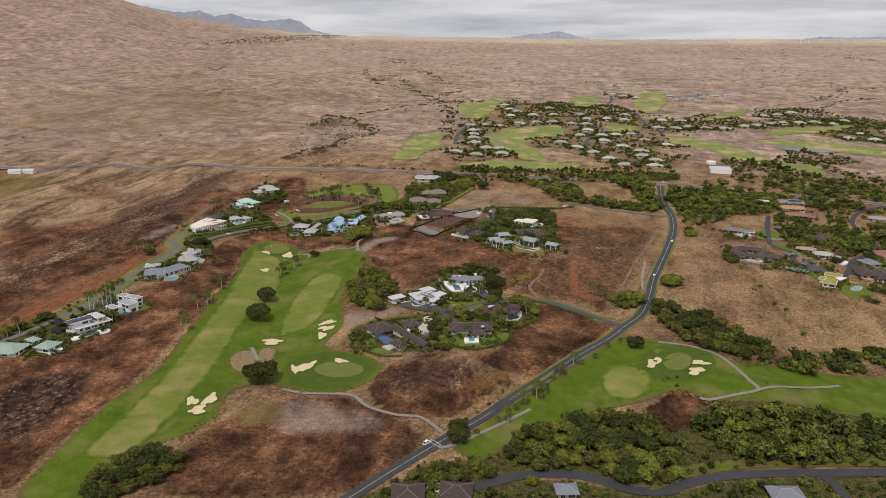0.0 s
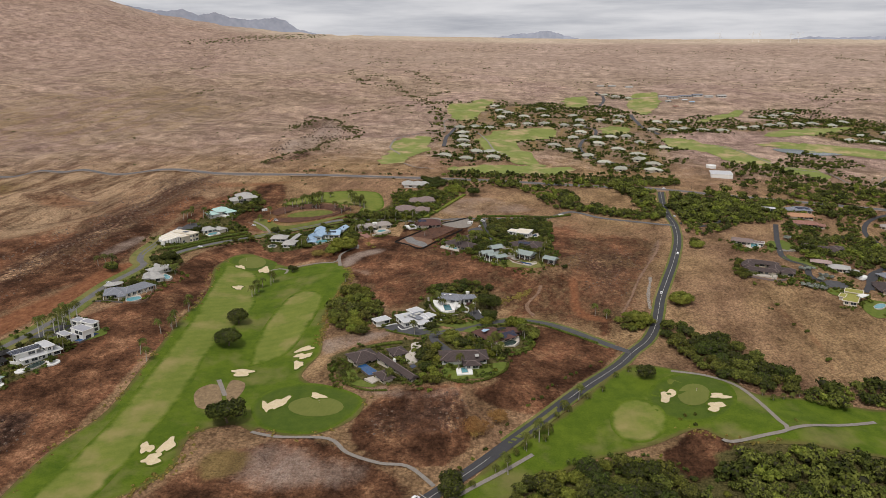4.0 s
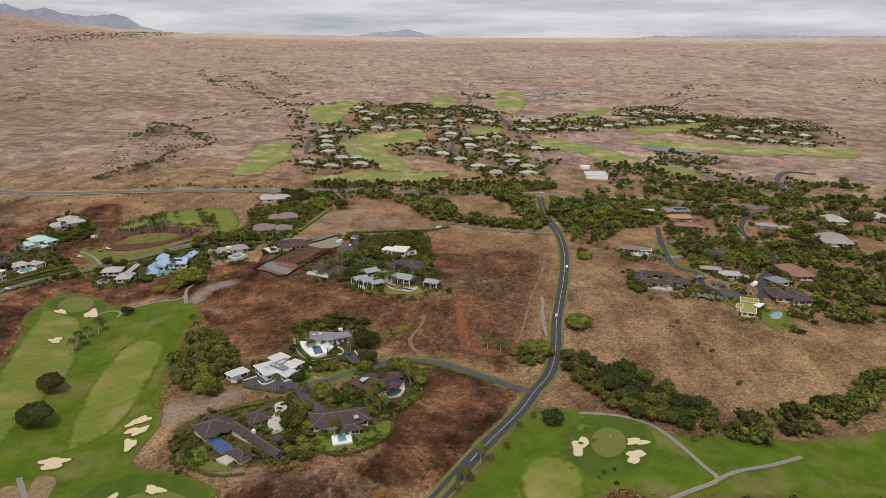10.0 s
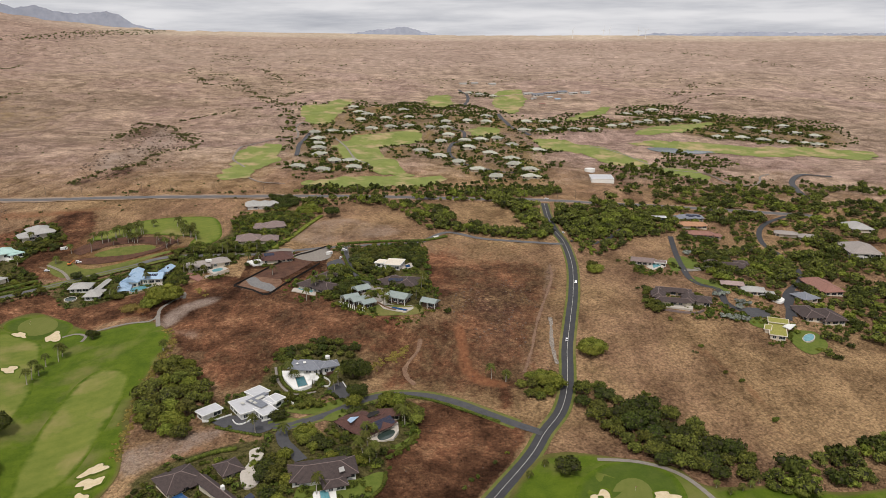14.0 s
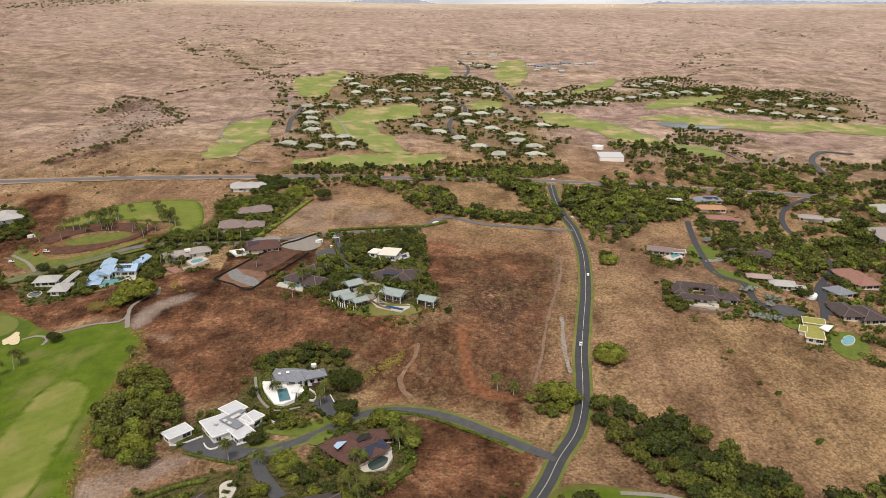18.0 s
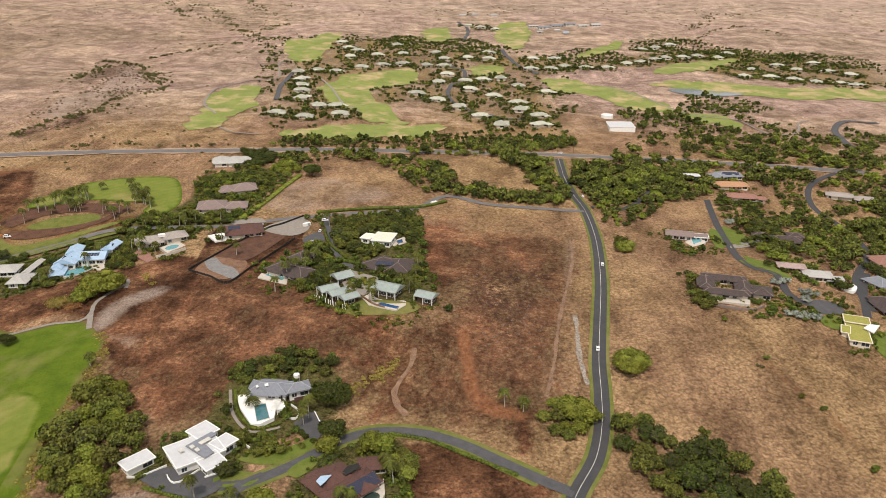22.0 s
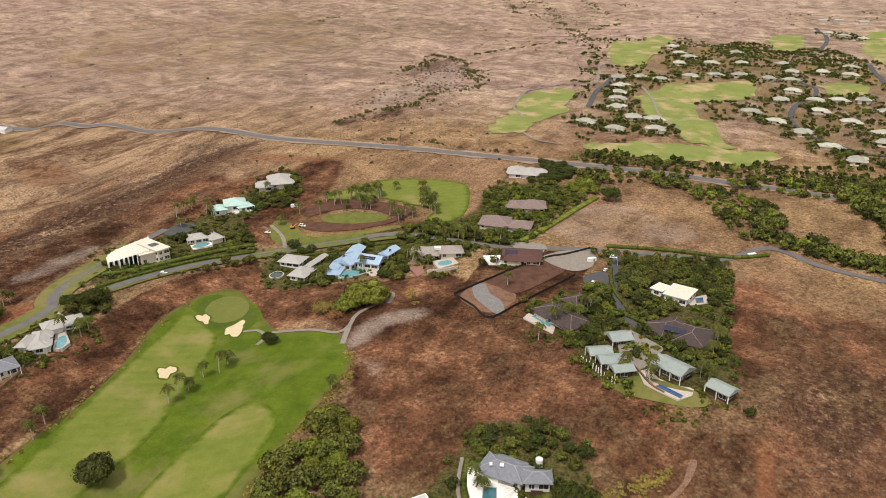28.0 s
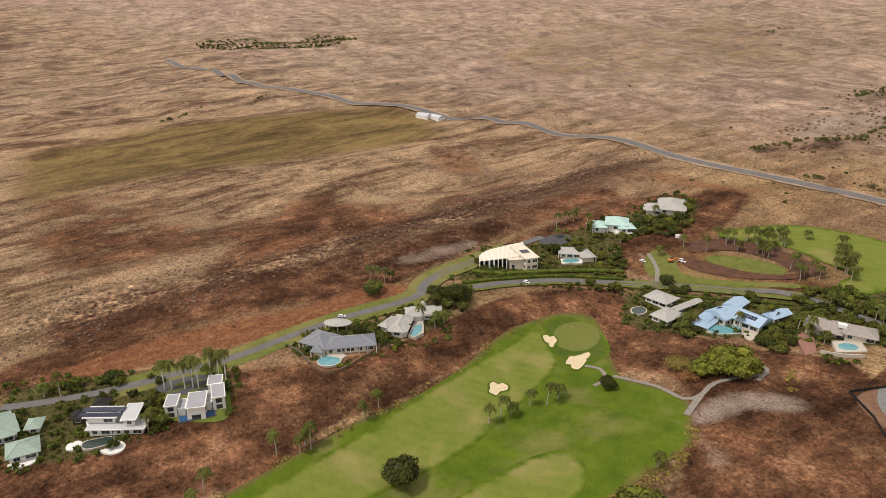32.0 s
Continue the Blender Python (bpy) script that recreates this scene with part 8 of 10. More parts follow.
home = house("faded pink-tiled house among trees", [(432, 868, 28, 13, -24, 4, 'hip', 1.8), (447, 861, 11, 10, -24, 3.6, 'hip', 1.6)], R_TERRA, CREAM)
home = house("long orange-tiled house among trees", [(440, 899, 33, 14, -18, 3.8, 'hip', 1.8)], R_ORANGE, CREAM)
home = house("grey house with solar panels among trees", [(455, 926, 26, 16, -16, 4, 'hip', 2), (440, 924, 14, 14, -16, 3.6, 'hip', 1.8)], R_GREY, CREAM, solar=[(0, 1, -3.6, 16, 5)])
home = house("low white house among trees", [(413, 925, 18, 9, -14, 3.2, 'flat', 0)], R_WHITE, WHITE)
home = house("pale taupe house among clipped shrubs", [(377, 694, 19, 13, -26, 4, 'hip', 2.4), (386, 688, 12, 10, -26, 3.4, 'hip', 1.8)], R_SAND, CREAM)
home = house("mauve-tiled cottage beside a lane", [(367, 708, 19, 10, -26, 3.6, 'hip', 2)], R_PINK, CREAM)
terrace([(384, 680), (392, 684), (394, 677), (386, 671)], "white curved canopy terrace", WHITE, "terrace", True, 1.5)
home = house("pink-tiled house among trees", [(457.9, 713.6, 19.2, 38.5, -6, 4.5, 'hip', 2)], R_TERRA, CREAM)
home = house("dark-roofed house in dense garden", [(395.9, 651.3, 15.7, 26.1, -11, 4, 'hip', 2), (408.6, 647.0, 18.9, 27.1, -6, 4, 'hip', 2)], R_BROWN, CREAM)
home = house("dark grey house in dense garden", [(419.9, 685.7, 15.8, 17.2, 7, 3.8, 'hip', 1.8)], R_GREY, CREAM)
home = house("taupe house among trees", [(531, 863, 24, 12, -34, 4, 'hip', 2), (548, 850, 20, 13, -34, 4, 'hip', 2)], R_TAUPE, CREAM)
home = house("white two-storey house on a wooded rise", [(570.1, 800.9, 28.8, 42.0, -22, 7, 'hip', 1.6)], R_TAUPE, WHITE)
home = house("pale house among trees", [(628.9, 873.9, 21.2, 32.7, -15, 4, 'hip', 2)], R_SAND, CREAM)
home = house("pale house among trees", [(690.5, 875.4, 19.0, 28.8, -24, 4, 'hip', 2)], R_SAND, CREAM)
# houses below the trees
home = house("dark-roofed house with a pale courtyard below trees", [(-18.3, 325.7, 17.6, 18.1, 1, 4, 'hip', 2.4), (6.6, 328.9, 17.3, 15.2, -6, 4, 'hip', 2.2)], R_BROWN, CREAM)
terrace([(-8.8, 334.4), (-4.5, 341.6), (1.6, 341.8), (4.6, 336.1), (-1.4, 329.9)], "round pale paved courtyard", PAVING, "courtyard", True)
home = house("grey-roofed house beside the lower road", [(64.3, 331.5, 12.3, 10.7, 1, 4, 'hip', 2)], R_GREY, CREAM)
home = house("grey-roofed house beside the lower road", [(179.0, 330.6, 17.8, 13.4, -2, 4, 'hip', 2)], R_GREY, CREAM)
# sheds and halls
home = house("white flat-roofed hall on bare ground", [(432.5, 1126.2, 30.8, 33.8, -16, 3.6, 'flat', 0)], R_WHITE, WHITE, name='white_hall', category='hall', lit=False, inset=0.2)
round_tank((431.5, 1164.8), 15, 4)
home = house("cluster of white sheds beside the highway", [(-615.4, 1038.2, 16.5, 13.0, 19, 3, 'gable', 1), (-600.1, 1046.0, 18.4, 11.6, -1, 3.4, 'gable', 1.2)], R_WHITE, WHITE, name='shed', category='shed', lit=False, inset=0.2)
for x, y, w, d, h in ((613, 2005, 26, 12, 3.5), (624, 1962, 30, 14, 4.5), (662, 1978, 34, 12, 3.5), (694, 1980, 28, 14, 4), (716, 1958, 24, 12, 3.5), (750, 1962, 26, 14, 4), (600, 1920, 16, 8, 3)):
    house("low grey-roofed shed in a works yard", [(x, y, w, d, 8, h, 'gable', 1.6)], R_GREY if w > 27 else R_SAND, WHITE, name='works_shed', category='shed', group='sheds of a works yard', plain=True, gap=7)
for x, y, roof, label in ((584, 1812, R_TERRA, "small orange-roofed hut on a works yard"), (640, 1916, R_WHITE, "white-roofed canopy on a works yard"), (648, 1884, R_BLUE, "small blue-roofed hut on a works yard")):
    house(label, [(x, y, 14, 9, -6, 3, 'gable', 1.4)], roof, CREAM, name='hut', category='hut', plain=True, lit=False)
for x, y in ((520, 2330), (560, 2350), (600, 2300)):
    house("small pale farm building on the far plain", [(x, y, 22, 12, 10, 4, 'gable', 2)], R_SAND, WHITE, name='farm_building', category='building', group='far farm buildings', plain=True, lit=False)
VILLAGE = [(55, 1476), (86, 1502), (115, 1492), (58, 1434), (57, 1384), (56, 1346), (54, 1308), (22, 1234), (55, 1210), (75, 1263), (98, 1261), (98, 1210), (147, 1777), (156, 1728), (167, 1672), (150, 1626), (200, 1641), (254, 1769), (248, 1657), (159, 1526), (196, 1546), (230, 1558), (311, 1663), (309, 1582), (355, 1596), (401, 1632), (390, 1584), (272, 1548), (300, 1543), (287, 1457), (260, 1392), (308, 1420), (336, 1422), (365, 1420), (295, 1343), (322, 1310), (377, 1366), (213, 1319), (235, 1283), (256, 1241), (271, 1185), (341, 1258), (333, 1218), (348, 1186), (331, 1134), (285, 1141), (406, 1325)]
VILLAGE += [(465, 1565), (500, 1556), (431, 1477), (470, 1484), (502, 1500), (530, 1479), (560, 1465), (623, 1519), (661, 1544), (740, 1705), (776, 1715), (821, 1741), (704, 1574), (741, 1602), (777, 1604), (820, 1625), (856, 1610), (892, 1638), (850, 1491), (781, 1404), (834, 1412), (925, 1527), (948, 1499), (868, 1398), (1010, 1538), (902, 1383), (975, 1452), (938, 1372), (1002, 1427), (924, 1322), (499, 2060), (530, 2035), (477, 2085)]
ROCKY = [(-267, 1319), (-236, 1339), (-227, 1420), (-220, 1533), (-213, 1608), (-184, 1557), (-154, 1445), (-147, 1370), (-174, 1351), (-190, 1307), (-206, 1237), (-234, 1210), (-247, 1176), (-262, 1230)]
WOODS = {}
WOODS["lower_grove"] = [(34, 368), (49, 385), (74, 394), (102, 401), (125, 395), (132, 367), (127, 347), (103, 334), (78, 348), (42, 356)]
WOODS["lower_right"] = [(155, 392), (180, 407), (216, 409), (273, 404), (297, 402), (277, 369), (253, 368), (222, 363), (180, 363), (164, 370)]
WOODS["lower_row"] = [(-31, 327), (-14, 347), (20, 352), (51, 348), (66, 347), (53, 339), (20, 337), (-16, 326)]
WOODS["road_wood"] = [(178, 574), (194, 567), (207, 547), (229, 526), (239, 496), (235, 477), (212, 479), (196, 491), (180, 512), (173, 544)]
WOODS["east_wood"] = [(239, 477), (275, 488), (313, 497), (363, 516), (410, 535), (461, 553), (397, 486), (372, 493), (321, 476), (282, 465), (243, 463)]
WOODS["west_clump"] = [(-82, 607), (-75, 635), (-70, 656), (-58, 648), (-43, 615), (-42, 595), (-45, 578), (-49, 570), (-64, 571), (-79, 585)]
WOODS["north_belt"] = [(165, 926), (193, 916), (217, 894), (244, 886), (272, 893), (268, 874), (240, 870), (226, 876), (202, 887), (184, 901), (166, 916)]
WOODS["road_left"] = [(240, 1005), (262, 1000), (276, 950), (274, 915), (266, 893), (250, 893), (250, 935), (240, 972)]
WOODS["highway_belt"] = [(18, 1090), (66, 1107), (111, 1074), (158, 1064), (207, 1067), (266, 1054), (307, 1063), (317, 1022), (251, 1004), (143, 1045), (63, 1056)]
WOODS["junction_wood"] = [(286, 917), (322, 943), (371, 937), (435, 943), (371, 881), (316, 826), (280, 811), (289, 872)]
WOODS["east_forest"] = [(299, 938), (411, 984), (539, 995), (648, 969), (779, 952), (836, 944), (665, 766), (630, 783), (617, 826), (542, 823), (527, 910), (437, 884), (358, 868), (304, 833), (291, 868)]
WOODS["east_estate"] = [(376, 797), (470, 820), (551, 836), (601, 750), (476, 610), (424, 604), (402, 617), (392, 656), (370, 711)]
WOODS["far_belt"] = [(483, 1180), (625, 1229), (654, 1112), (761, 1060), (809, 985), (673, 1004), (530, 1054)]
WOODS["far_belt_b"] = [(726, 1698), (809, 1692), (905, 1645), (1001, 1604), (1064, 1526), (1056, 1471), (949, 1530), (825, 1591), (719, 1613)]
WOODS["far_belt_c"] = [(543, 1170), (634, 1173), (591, 1107), (505, 1064), (491, 1090)]
WOODS["far_belt_d"] = [(553, 1059), (667, 1033), (677, 985), (638, 940), (536, 953), (456, 980), (428, 1012)]
WOODS["far_belt_e"] = [(474, 1207), (528, 1202), (527, 1156), (454, 1148)]
WOODS["garden_core"] = [(63, 821), (86, 837), (130, 840), (127, 772), (114, 755), (79, 775), (67, 786)]
WOODS["garden_core_b"] = [(-50, 882), (-17, 910), (14, 926), (49, 966), (57, 935), (19, 868), (-23, 860)]
WOODS["west_belt"] = [(-137, 843), (-96, 862), (-49, 877), (-45, 864), (-90, 847), (-136, 826)]
WOODS["village_all"] = [(17, 1804), (271, 1902), (454, 1686), (526, 1548), (350, 1088), (269, 1109), (210, 1287), (109, 1176), (12, 1185)]
WOODS["village_all_b"] = [(456, 1586), (655, 1552), (936, 1694), (1098, 1469), (950, 1298), (767, 1377), (706, 1502), (478, 1448)]
WOODS["far_west_village"] = [(-1471, 1176), (-1419, 1241), (-1342, 1304), (-1340, 1404), (-1282, 1454), (-1221, 1362), (-1279, 1237), (-1386, 1158)]
WOODS["village_dark"] = [(211, 1771), (278, 1922), (344, 1888), (339, 1747), (267, 1710)]
WOODS["village_dark_b"] = [(360, 1821), (428, 1881), (444, 1741), (420, 1638), (344, 1672)]
WOODS["village_dark_c"] = [(540, 1626), (635, 1681), (652, 1593), (612, 1529), (510, 1533)]
WOODS["village_dark_d"] = [(733, 1740), (876, 1819), (933, 1713), (992, 1630), (1106, 1583), (1118, 1510), (1084, 1469), (1002, 1559), (885, 1616), (805, 1686)]
WOODS["village_dark_e"] = [(794, 1563), (891, 1587), (855, 1497), (790, 1466), (753, 1485)]
WOODS["highway_north"] = [(34, 1129), (71, 1154), (106, 1122), (154, 1111), (210, 1107), (256, 1107), (288, 1086), (343, 1073), (327, 1030), (250, 1043), (183, 1065), (114, 1083), (68, 1101), (33, 1096)]
WOODS["highway_south"] = [(34, 1062), (68, 1073), (113, 1053), (145, 1033), (183, 985), (174, 930), (150, 915), (139, 948), (132, 990), (99, 1025), (66, 1029), (44, 1010), (23, 999)]
WOODS["north_east"] = [(464, 1142), (541, 1201), (585, 1153), (567, 1075), (615, 1050), (671, 1045), (695, 1013), (678, 994), (574, 1013), (483, 1031), (424, 1047)]
WOODS["north_east_b"] = [(611, 1281), (677, 1244), (684, 1190), (598, 1161), (567, 1188)]
WOODS["far_town"] = [(-1105, 3416), (-1019, 3764), (-777, 4674), (-630, 4611), (-816, 3865), (-949, 3501)]
WOODS["golf_fringe"] = [(-73, 629), (-71, 678), (-60, 663), (-62, 635), (-67, 623)]
WOODS["golf_fringe_b"] = [(-74, 614), (-72, 657), (-72, 688), (-65, 681), (-63, 647), (-64, 616)]
WOODS["golf_fringe_c"] = [(-201, 568), (-194, 588), (-194, 607), (-192, 627), (-194, 610), (-196, 583)]
WOODS["villa_a"] = [(-4, 661), (5, 662), (35, 661), (54, 650), (47, 642), (34, 647), (6, 645), (-2, 641)]
WOODS["gully_scrub"] = [(-235, 1146), (-220, 1216), (-196, 1338), (-191, 1562), (-135, 1524), (-124, 1370), (-145, 1239), (-179, 1164), (-215, 1113)]
WOODS["gully_scrub_b"] = [(-287, 1520), (-237, 1630), (-195, 1591), (-165, 1505), (-196, 1375), (-245, 1377)]
WOODS["gully_scrub_c"] = [(-249, 2474), (-187, 3309), (24, 2334), (-34, 2075), (-169, 2248)]
WOODS["orchard"] = [(-306, 990), (-252, 1059), (-199, 1142), (-75, 1154), (-3, 1042), (-149, 1031)]
WIDE = {
    "far_scrub": [(-570, 2177), (42, 2327), (17, 1451), (-85, 1104), (-243, 1100)],
    "far_scrub_b": [(-999, 3155), (879, 4158), (2377, 3020), (1501, 1804), (959, 1876), (133, 2078), (-448, 1785)],
    "far_scrub_c": [(-2471, 1066), (-1421, 1891), (-522, 1672), (-239, 1369), (-375, 1104), (-717, 1080), (-1171, 876)],
    "hill": [(246, 727), (270, 683), (289, 610), (307, 561), (272, 520), (231, 526), (219, 573), (205, 605)],
}
GARDENS = {}
GARDENS["behind_grey"] = [(-2, 654), (5, 661), (18, 664), (35, 662), (51, 650), (47, 642), (25, 649), (5, 644)]
GARDENS["below_grey"] = [(-3, 610), (9, 603), (20, 599), (35, 601), (39, 593), (20, 586), (6, 586), (-2, 598)]
GARDENS["grey_court"] = [(21, 622), (26, 622), (25, 613), (19, 613)]
GARDENS["lane_trees"] = [(-7, 526), (3, 529), (4, 498), (4, 478), (-4, 479), (-9, 492)]
GARDENS["left_garden"] = [(-73, 529), (-60, 527), (-53, 501), (-54, 486), (-64, 490)]
GARDENS["dark_roof_back"] = [(12, 549), (29, 531), (41, 522), (50, 515), (34, 514), (15, 519)]
GARDENS["red_side"] = [(67, 578), (78, 574), (77, 559), (71, 555), (69, 570)]
GARDENS["cream_garden"] = [(64, 837), (75, 858), (101, 869), (124, 870), (132, 847), (126, 821), (114, 798), (109, 821), (96, 832), (81, 822), (77, 804), (84, 793), (97, 797), (90, 787), (67, 805)]
GARDENS["pavilion_back"] = [(87, 741), (106, 738), (119, 757), (112, 725), (105, 722), (95, 731)]
GARDENS["pavilion_west"] = [(34, 741), (45, 754), (56, 768), (59, 753), (47, 734), (37, 729)]
GARDENS["pool_house"] = [(43, 815), (55, 810), (59, 781), (51, 775), (44, 781)]
GARDENS["lone_house"] = [(-19, 1063), (4, 1074), (20, 1038), (7, 1013), (-8, 1010), (-1, 1041)]
GARDENS["highway_lime"] = [(21, 1014), (38, 1022), (44, 997), (26, 978)]
GARDENS["palm_row"] = [(-95, 883), (-63, 894), (-26, 885), (-19, 867), (-55, 857), (-86, 864)]
GARDENS["palm_row_b"] = [(-126, 868), (-91, 866), (-54, 855), (-83, 854)]
GARDENS["upper_belt"] = [(-42, 983), (-3, 985), (16, 983), (23, 957), (3, 927), (-23, 918), (-38, 906), (-39, 935)]
GARDENS["cream_bank"] = [(-280, 782), (-256, 779), (-231, 799), (-202, 844), (-185, 836), (-233, 782), (-259, 758)]
GARDENS["teal_side"] = [(-244, 928), (-220, 947), (-229, 981), (-205, 942), (-212, 908), (-233, 911)]
GARDENS["villa_back"] = [(-331, 501), (-329, 520), (-321, 537), (-297, 535), (-306, 520), (-302, 508), (-321, 501)]
GARDENS["villa_side"] = [(-302, 501), (-294, 506), (-273, 498), (-277, 494)]
GARDENS["cubic_side"] = [(-288, 543), (-283, 548), (-257, 537), (-258, 531)]
GARDENS["grey_side"] = [(-263, 662), (-258, 668), (-243, 666), (-240, 656), (-251, 652)]
GARDENS["corner_trees"] = [(-259, 715), (-259, 738), (-250, 742), (-238, 726), (-246, 714)]
GARDENS["grey_pool_side"] = [(-233, 858), (-221, 863), (-209, 858), (-208, 842), (-220, 840)]
GARDENS["sand_front"] = [(-184, 855), (-164, 860), (-160, 850), (-178, 848)]
GARDENS["sand_side"] = [(-146, 815), (-138, 827), (-126, 803), (-133, 798)]
GARDENS["blue_side"] = [(-101, 834), (-94, 858), (-81, 828), (-82, 805), (-95, 817)]
GARDENS["east_palms"] = [(-97, 889), (-76, 903), (-68, 890), (-85, 877)]
GARDENS["far_east_row"] = [(-71, 881), (-53, 888), (-44, 860), (-57, 867)]
GARDENS["main_lime"] = [(146, 589), (161, 595), (168, 583), (156, 569), (145, 575)]
GARDENS["brown_hill_house"] = [(274, 685), (292, 698), (278, 659), (269, 655)]
GARDENS["east_core"] = [(451, 799), (516, 836), (546, 818), (518, 747), (482, 683), (449, 675), (498, 730), (474, 739), (448, 729), (422, 726)]
GARDENS["east_core_b"] = [(415, 725), (467, 730), (433, 688), (396, 675), (397, 690)]
GARDENS["east_core_c"] = [(375, 612), (402, 613), (372, 580), (361, 589)]
GARDENS["east_core_d"] = [(455, 682), (473, 668), (447, 630), (415, 624)]
GARDENS["east_mid"] = [(399, 806), (426, 812), (394, 760), (368, 745)]
GARDENS["east_north"] = [(327, 951), (383, 930), (444, 978), (408, 885), (338, 859), (298, 871)]
GARDENS["east_north_b"] = [(428, 864), (463, 863), (465, 822), (426, 812)]
GARDENS["east_s1"] = [(311, 681), (326, 680), (330, 669), (338, 643), (324, 640), (295, 645)]
GARDENS["east_s2"] = [(464, 801), (505, 787), (462, 738), (429, 738), (436, 772)]
GARDENS["east_s3"] = [(411, 870), (437, 862), (418, 803), (406, 772), (400, 799), (386, 817)]
GARDENS["east_s4"] = [(328, 933), (397, 953), (365, 890), (318, 872), (305, 878)]
GARDENS["east_s5"] = [(322, 800), (323, 793), (308, 747), (320, 745), (315, 737), (299, 739), (306, 767)]
GARDENS["east_s6"] = [(388, 747), (386, 714), (377, 686), (358, 685), (367, 713)]
GARDENS["east_s7"] = [(515, 932), (550, 928), (481, 845), (469, 801), (452, 821), (473, 873)]
GARDENS["south_a"] = [(-41, 318), (-13, 336), (34, 330), (65, 338), (106, 324), (155, 339), (236, 342), (232, 316), (89, 313), (-38, 310)]
GARDENS["south_b"] = [(147, 388), (178, 399), (269, 396), (293, 394), (274, 364), (194, 358), (137, 348), (133, 366)]
GARDENS["upper_s"] = [(-97, 889), (-65, 904), (-49, 917), (-24, 930), (11, 939), (6, 893), (-17, 879), (-56, 862), (-91, 866)]
GARDENS["upper_t"] = [(-42, 983), (-3, 988), (31, 980), (20, 931), (5, 927), (-37, 953)]
GARDENS["shrub_row"] = [(329, 660), (368, 670), (372, 653), (350, 635), (322, 639)]
GARDENS["left_estate_low"] = [(-188, 333), (-174, 358), (-151, 365), (-141, 344), (-157, 329), (-174, 315)]
BIG = [(-127.2, 455.0), (8.4, 378.6), (201.9, 611.3), (266.5, 765.0), (142.2, 498.5), (48.8, 621.9), (-291.6, 693.5), (191.6, 538.7)]
LIMES = [(42.3, 584.2), (13.4, 548.7), (67.4, 579.7), (61.9, 581.7), (166.1, 578.6), (53.7, 992.5), (158.6, 587.9)]
DARKS = [(-1.3, 575.4), (42.1, 570.2), (388.9, 779.9), (407.4, 781.5), (-242.6, 847.1), (-257.5, 836.2), (-137.5, 840.9), (-176.0, 855.6)]
GOLDEN = [(-103.4, 748.2), (23.9, 427.1)]
PALM_SPOTS = [(-155.9, 654.7), (-155.4, 662.4), (-153.2, 668.4), (-153.0, 682.6), (-146.7, 688.3), (-146.7, 697.7), (-195.8, 609.9), (-199.3, 621.6), (-279.4, 573.5), (-276.7, 575.9), (-241.5, 691.2), (-238.8, 700.3), (-197.1, 573.8), (-195.3, 578.7), (-77.5, 676.5), (-176.9, 927.3), (-167.7, 922.0), (-157.2, 917.8), (-158.4, 933.4), (-155.8, 941.1), (-150.0, 951.4), (-141.7, 951.2), (-136.6, 948.7)]
PALM_SPOTS += [(-140.4, 920.5), (-135.5, 918.4), (-99.5, 956.8), (-93.3, 943.9), (-85.8, 922.4), (-83.2, 929.7), (-94.2, 926.4), (-191.7, 905.1), (-174.2, 905.4), (-200.1, 884.5), (-282.3, 882.5), (-283.9, 873.6), (-280.6, 891.3), (-308.0, 704.5), (-302.0, 706.8), (-297.5, 712.8), (-297.1, 707.5), (-74.8, 841.0), (-67.4, 837.1), (-106.6, 847.5), (-54.0, 875.9), (-64.7, 880.7), (-78.9, 876.4), (-139.6, 809.5), (-134.9, 807.6), (-135.6, 815.9), (-114.9, 831.8), (-235.8, 702.0), (-234.3, 693.6), (-272.2, 538.5), (-262.5, 535.5), (-257.9, 531.2), (-320.3, 512.6), (-326.2, 506.5), (-233.5, 935.7)]
PALM_SPOTS += [(6.6, 624.9), (8.7, 624.6), (32.1, 606.6), (34.7, 611.5), (65.4, 565.7), (67.4, 560.5), (68.0, 555.6), (49.6, 543.9), (44.4, 543.4), (-13.4, 562.3), (0.9, 554.7), (19.5, 738.0), (33.7, 759.8), (40.7, 782.7), (-7.4, 807.0), (-19.4, 836.6), (-29.2, 852.2), (-48.5, 869.9), (61.2, 852.3), (70.2, 856.9), (129.8, 854.5), (60.0, 423.0), (66.3, 429.6), (51.9, 415.2), (39.5, 395.0), (79.1, 454.1), (90.9, 466.5), (-202.4, 565.2), (-199.5, 578.3), (-197.4, 522.1), (-204.8, 531.0), (137.8, 593.9), (130.0, 599.6)]
PALM_SPOTS += [(27.7, 756.2), (34.7, 770.9), (39.9, 764.3), (45.8, 777.5), (48.8, 786.6), (51.0, 793.1), (113.8, 751.0), (118.0, 760.5), (109.4, 734.0), (100.7, 708.9), (104.4, 707.3), (76.5, 699.2), (75.3, 703.9), (63.4, 707.9), (66.1, 710.9), (-145.5, 940.2), (-137.0, 929.4), (-136.0, 941.6), (-148.3, 933.8), (-127.4, 963.0), (-104.1, 960.7), (-96.2, 948.7), (-87.9, 925.1), (-80.9, 915.0), (-116.8, 910.2), (-106.3, 906.5), (-138.3, 918.2), (-84.9, 845.1), (-77.4, 840.2), (-49.7, 884.2), (-41.6, 875.6), (-38.3, 880.6), (-29.3, 876.8), (-22.4, 872.9), (-271.8, 859.8), (-279.8, 895.1), (-265.9, 888.3), (-231.7, 884.5), (-258.6, 884.1), (40.9, 518.3), (43.8, 514.6), (47.7, 520.2), (44.3, 524.8), (-27.1, 489.7), (16.9, 491.3)]
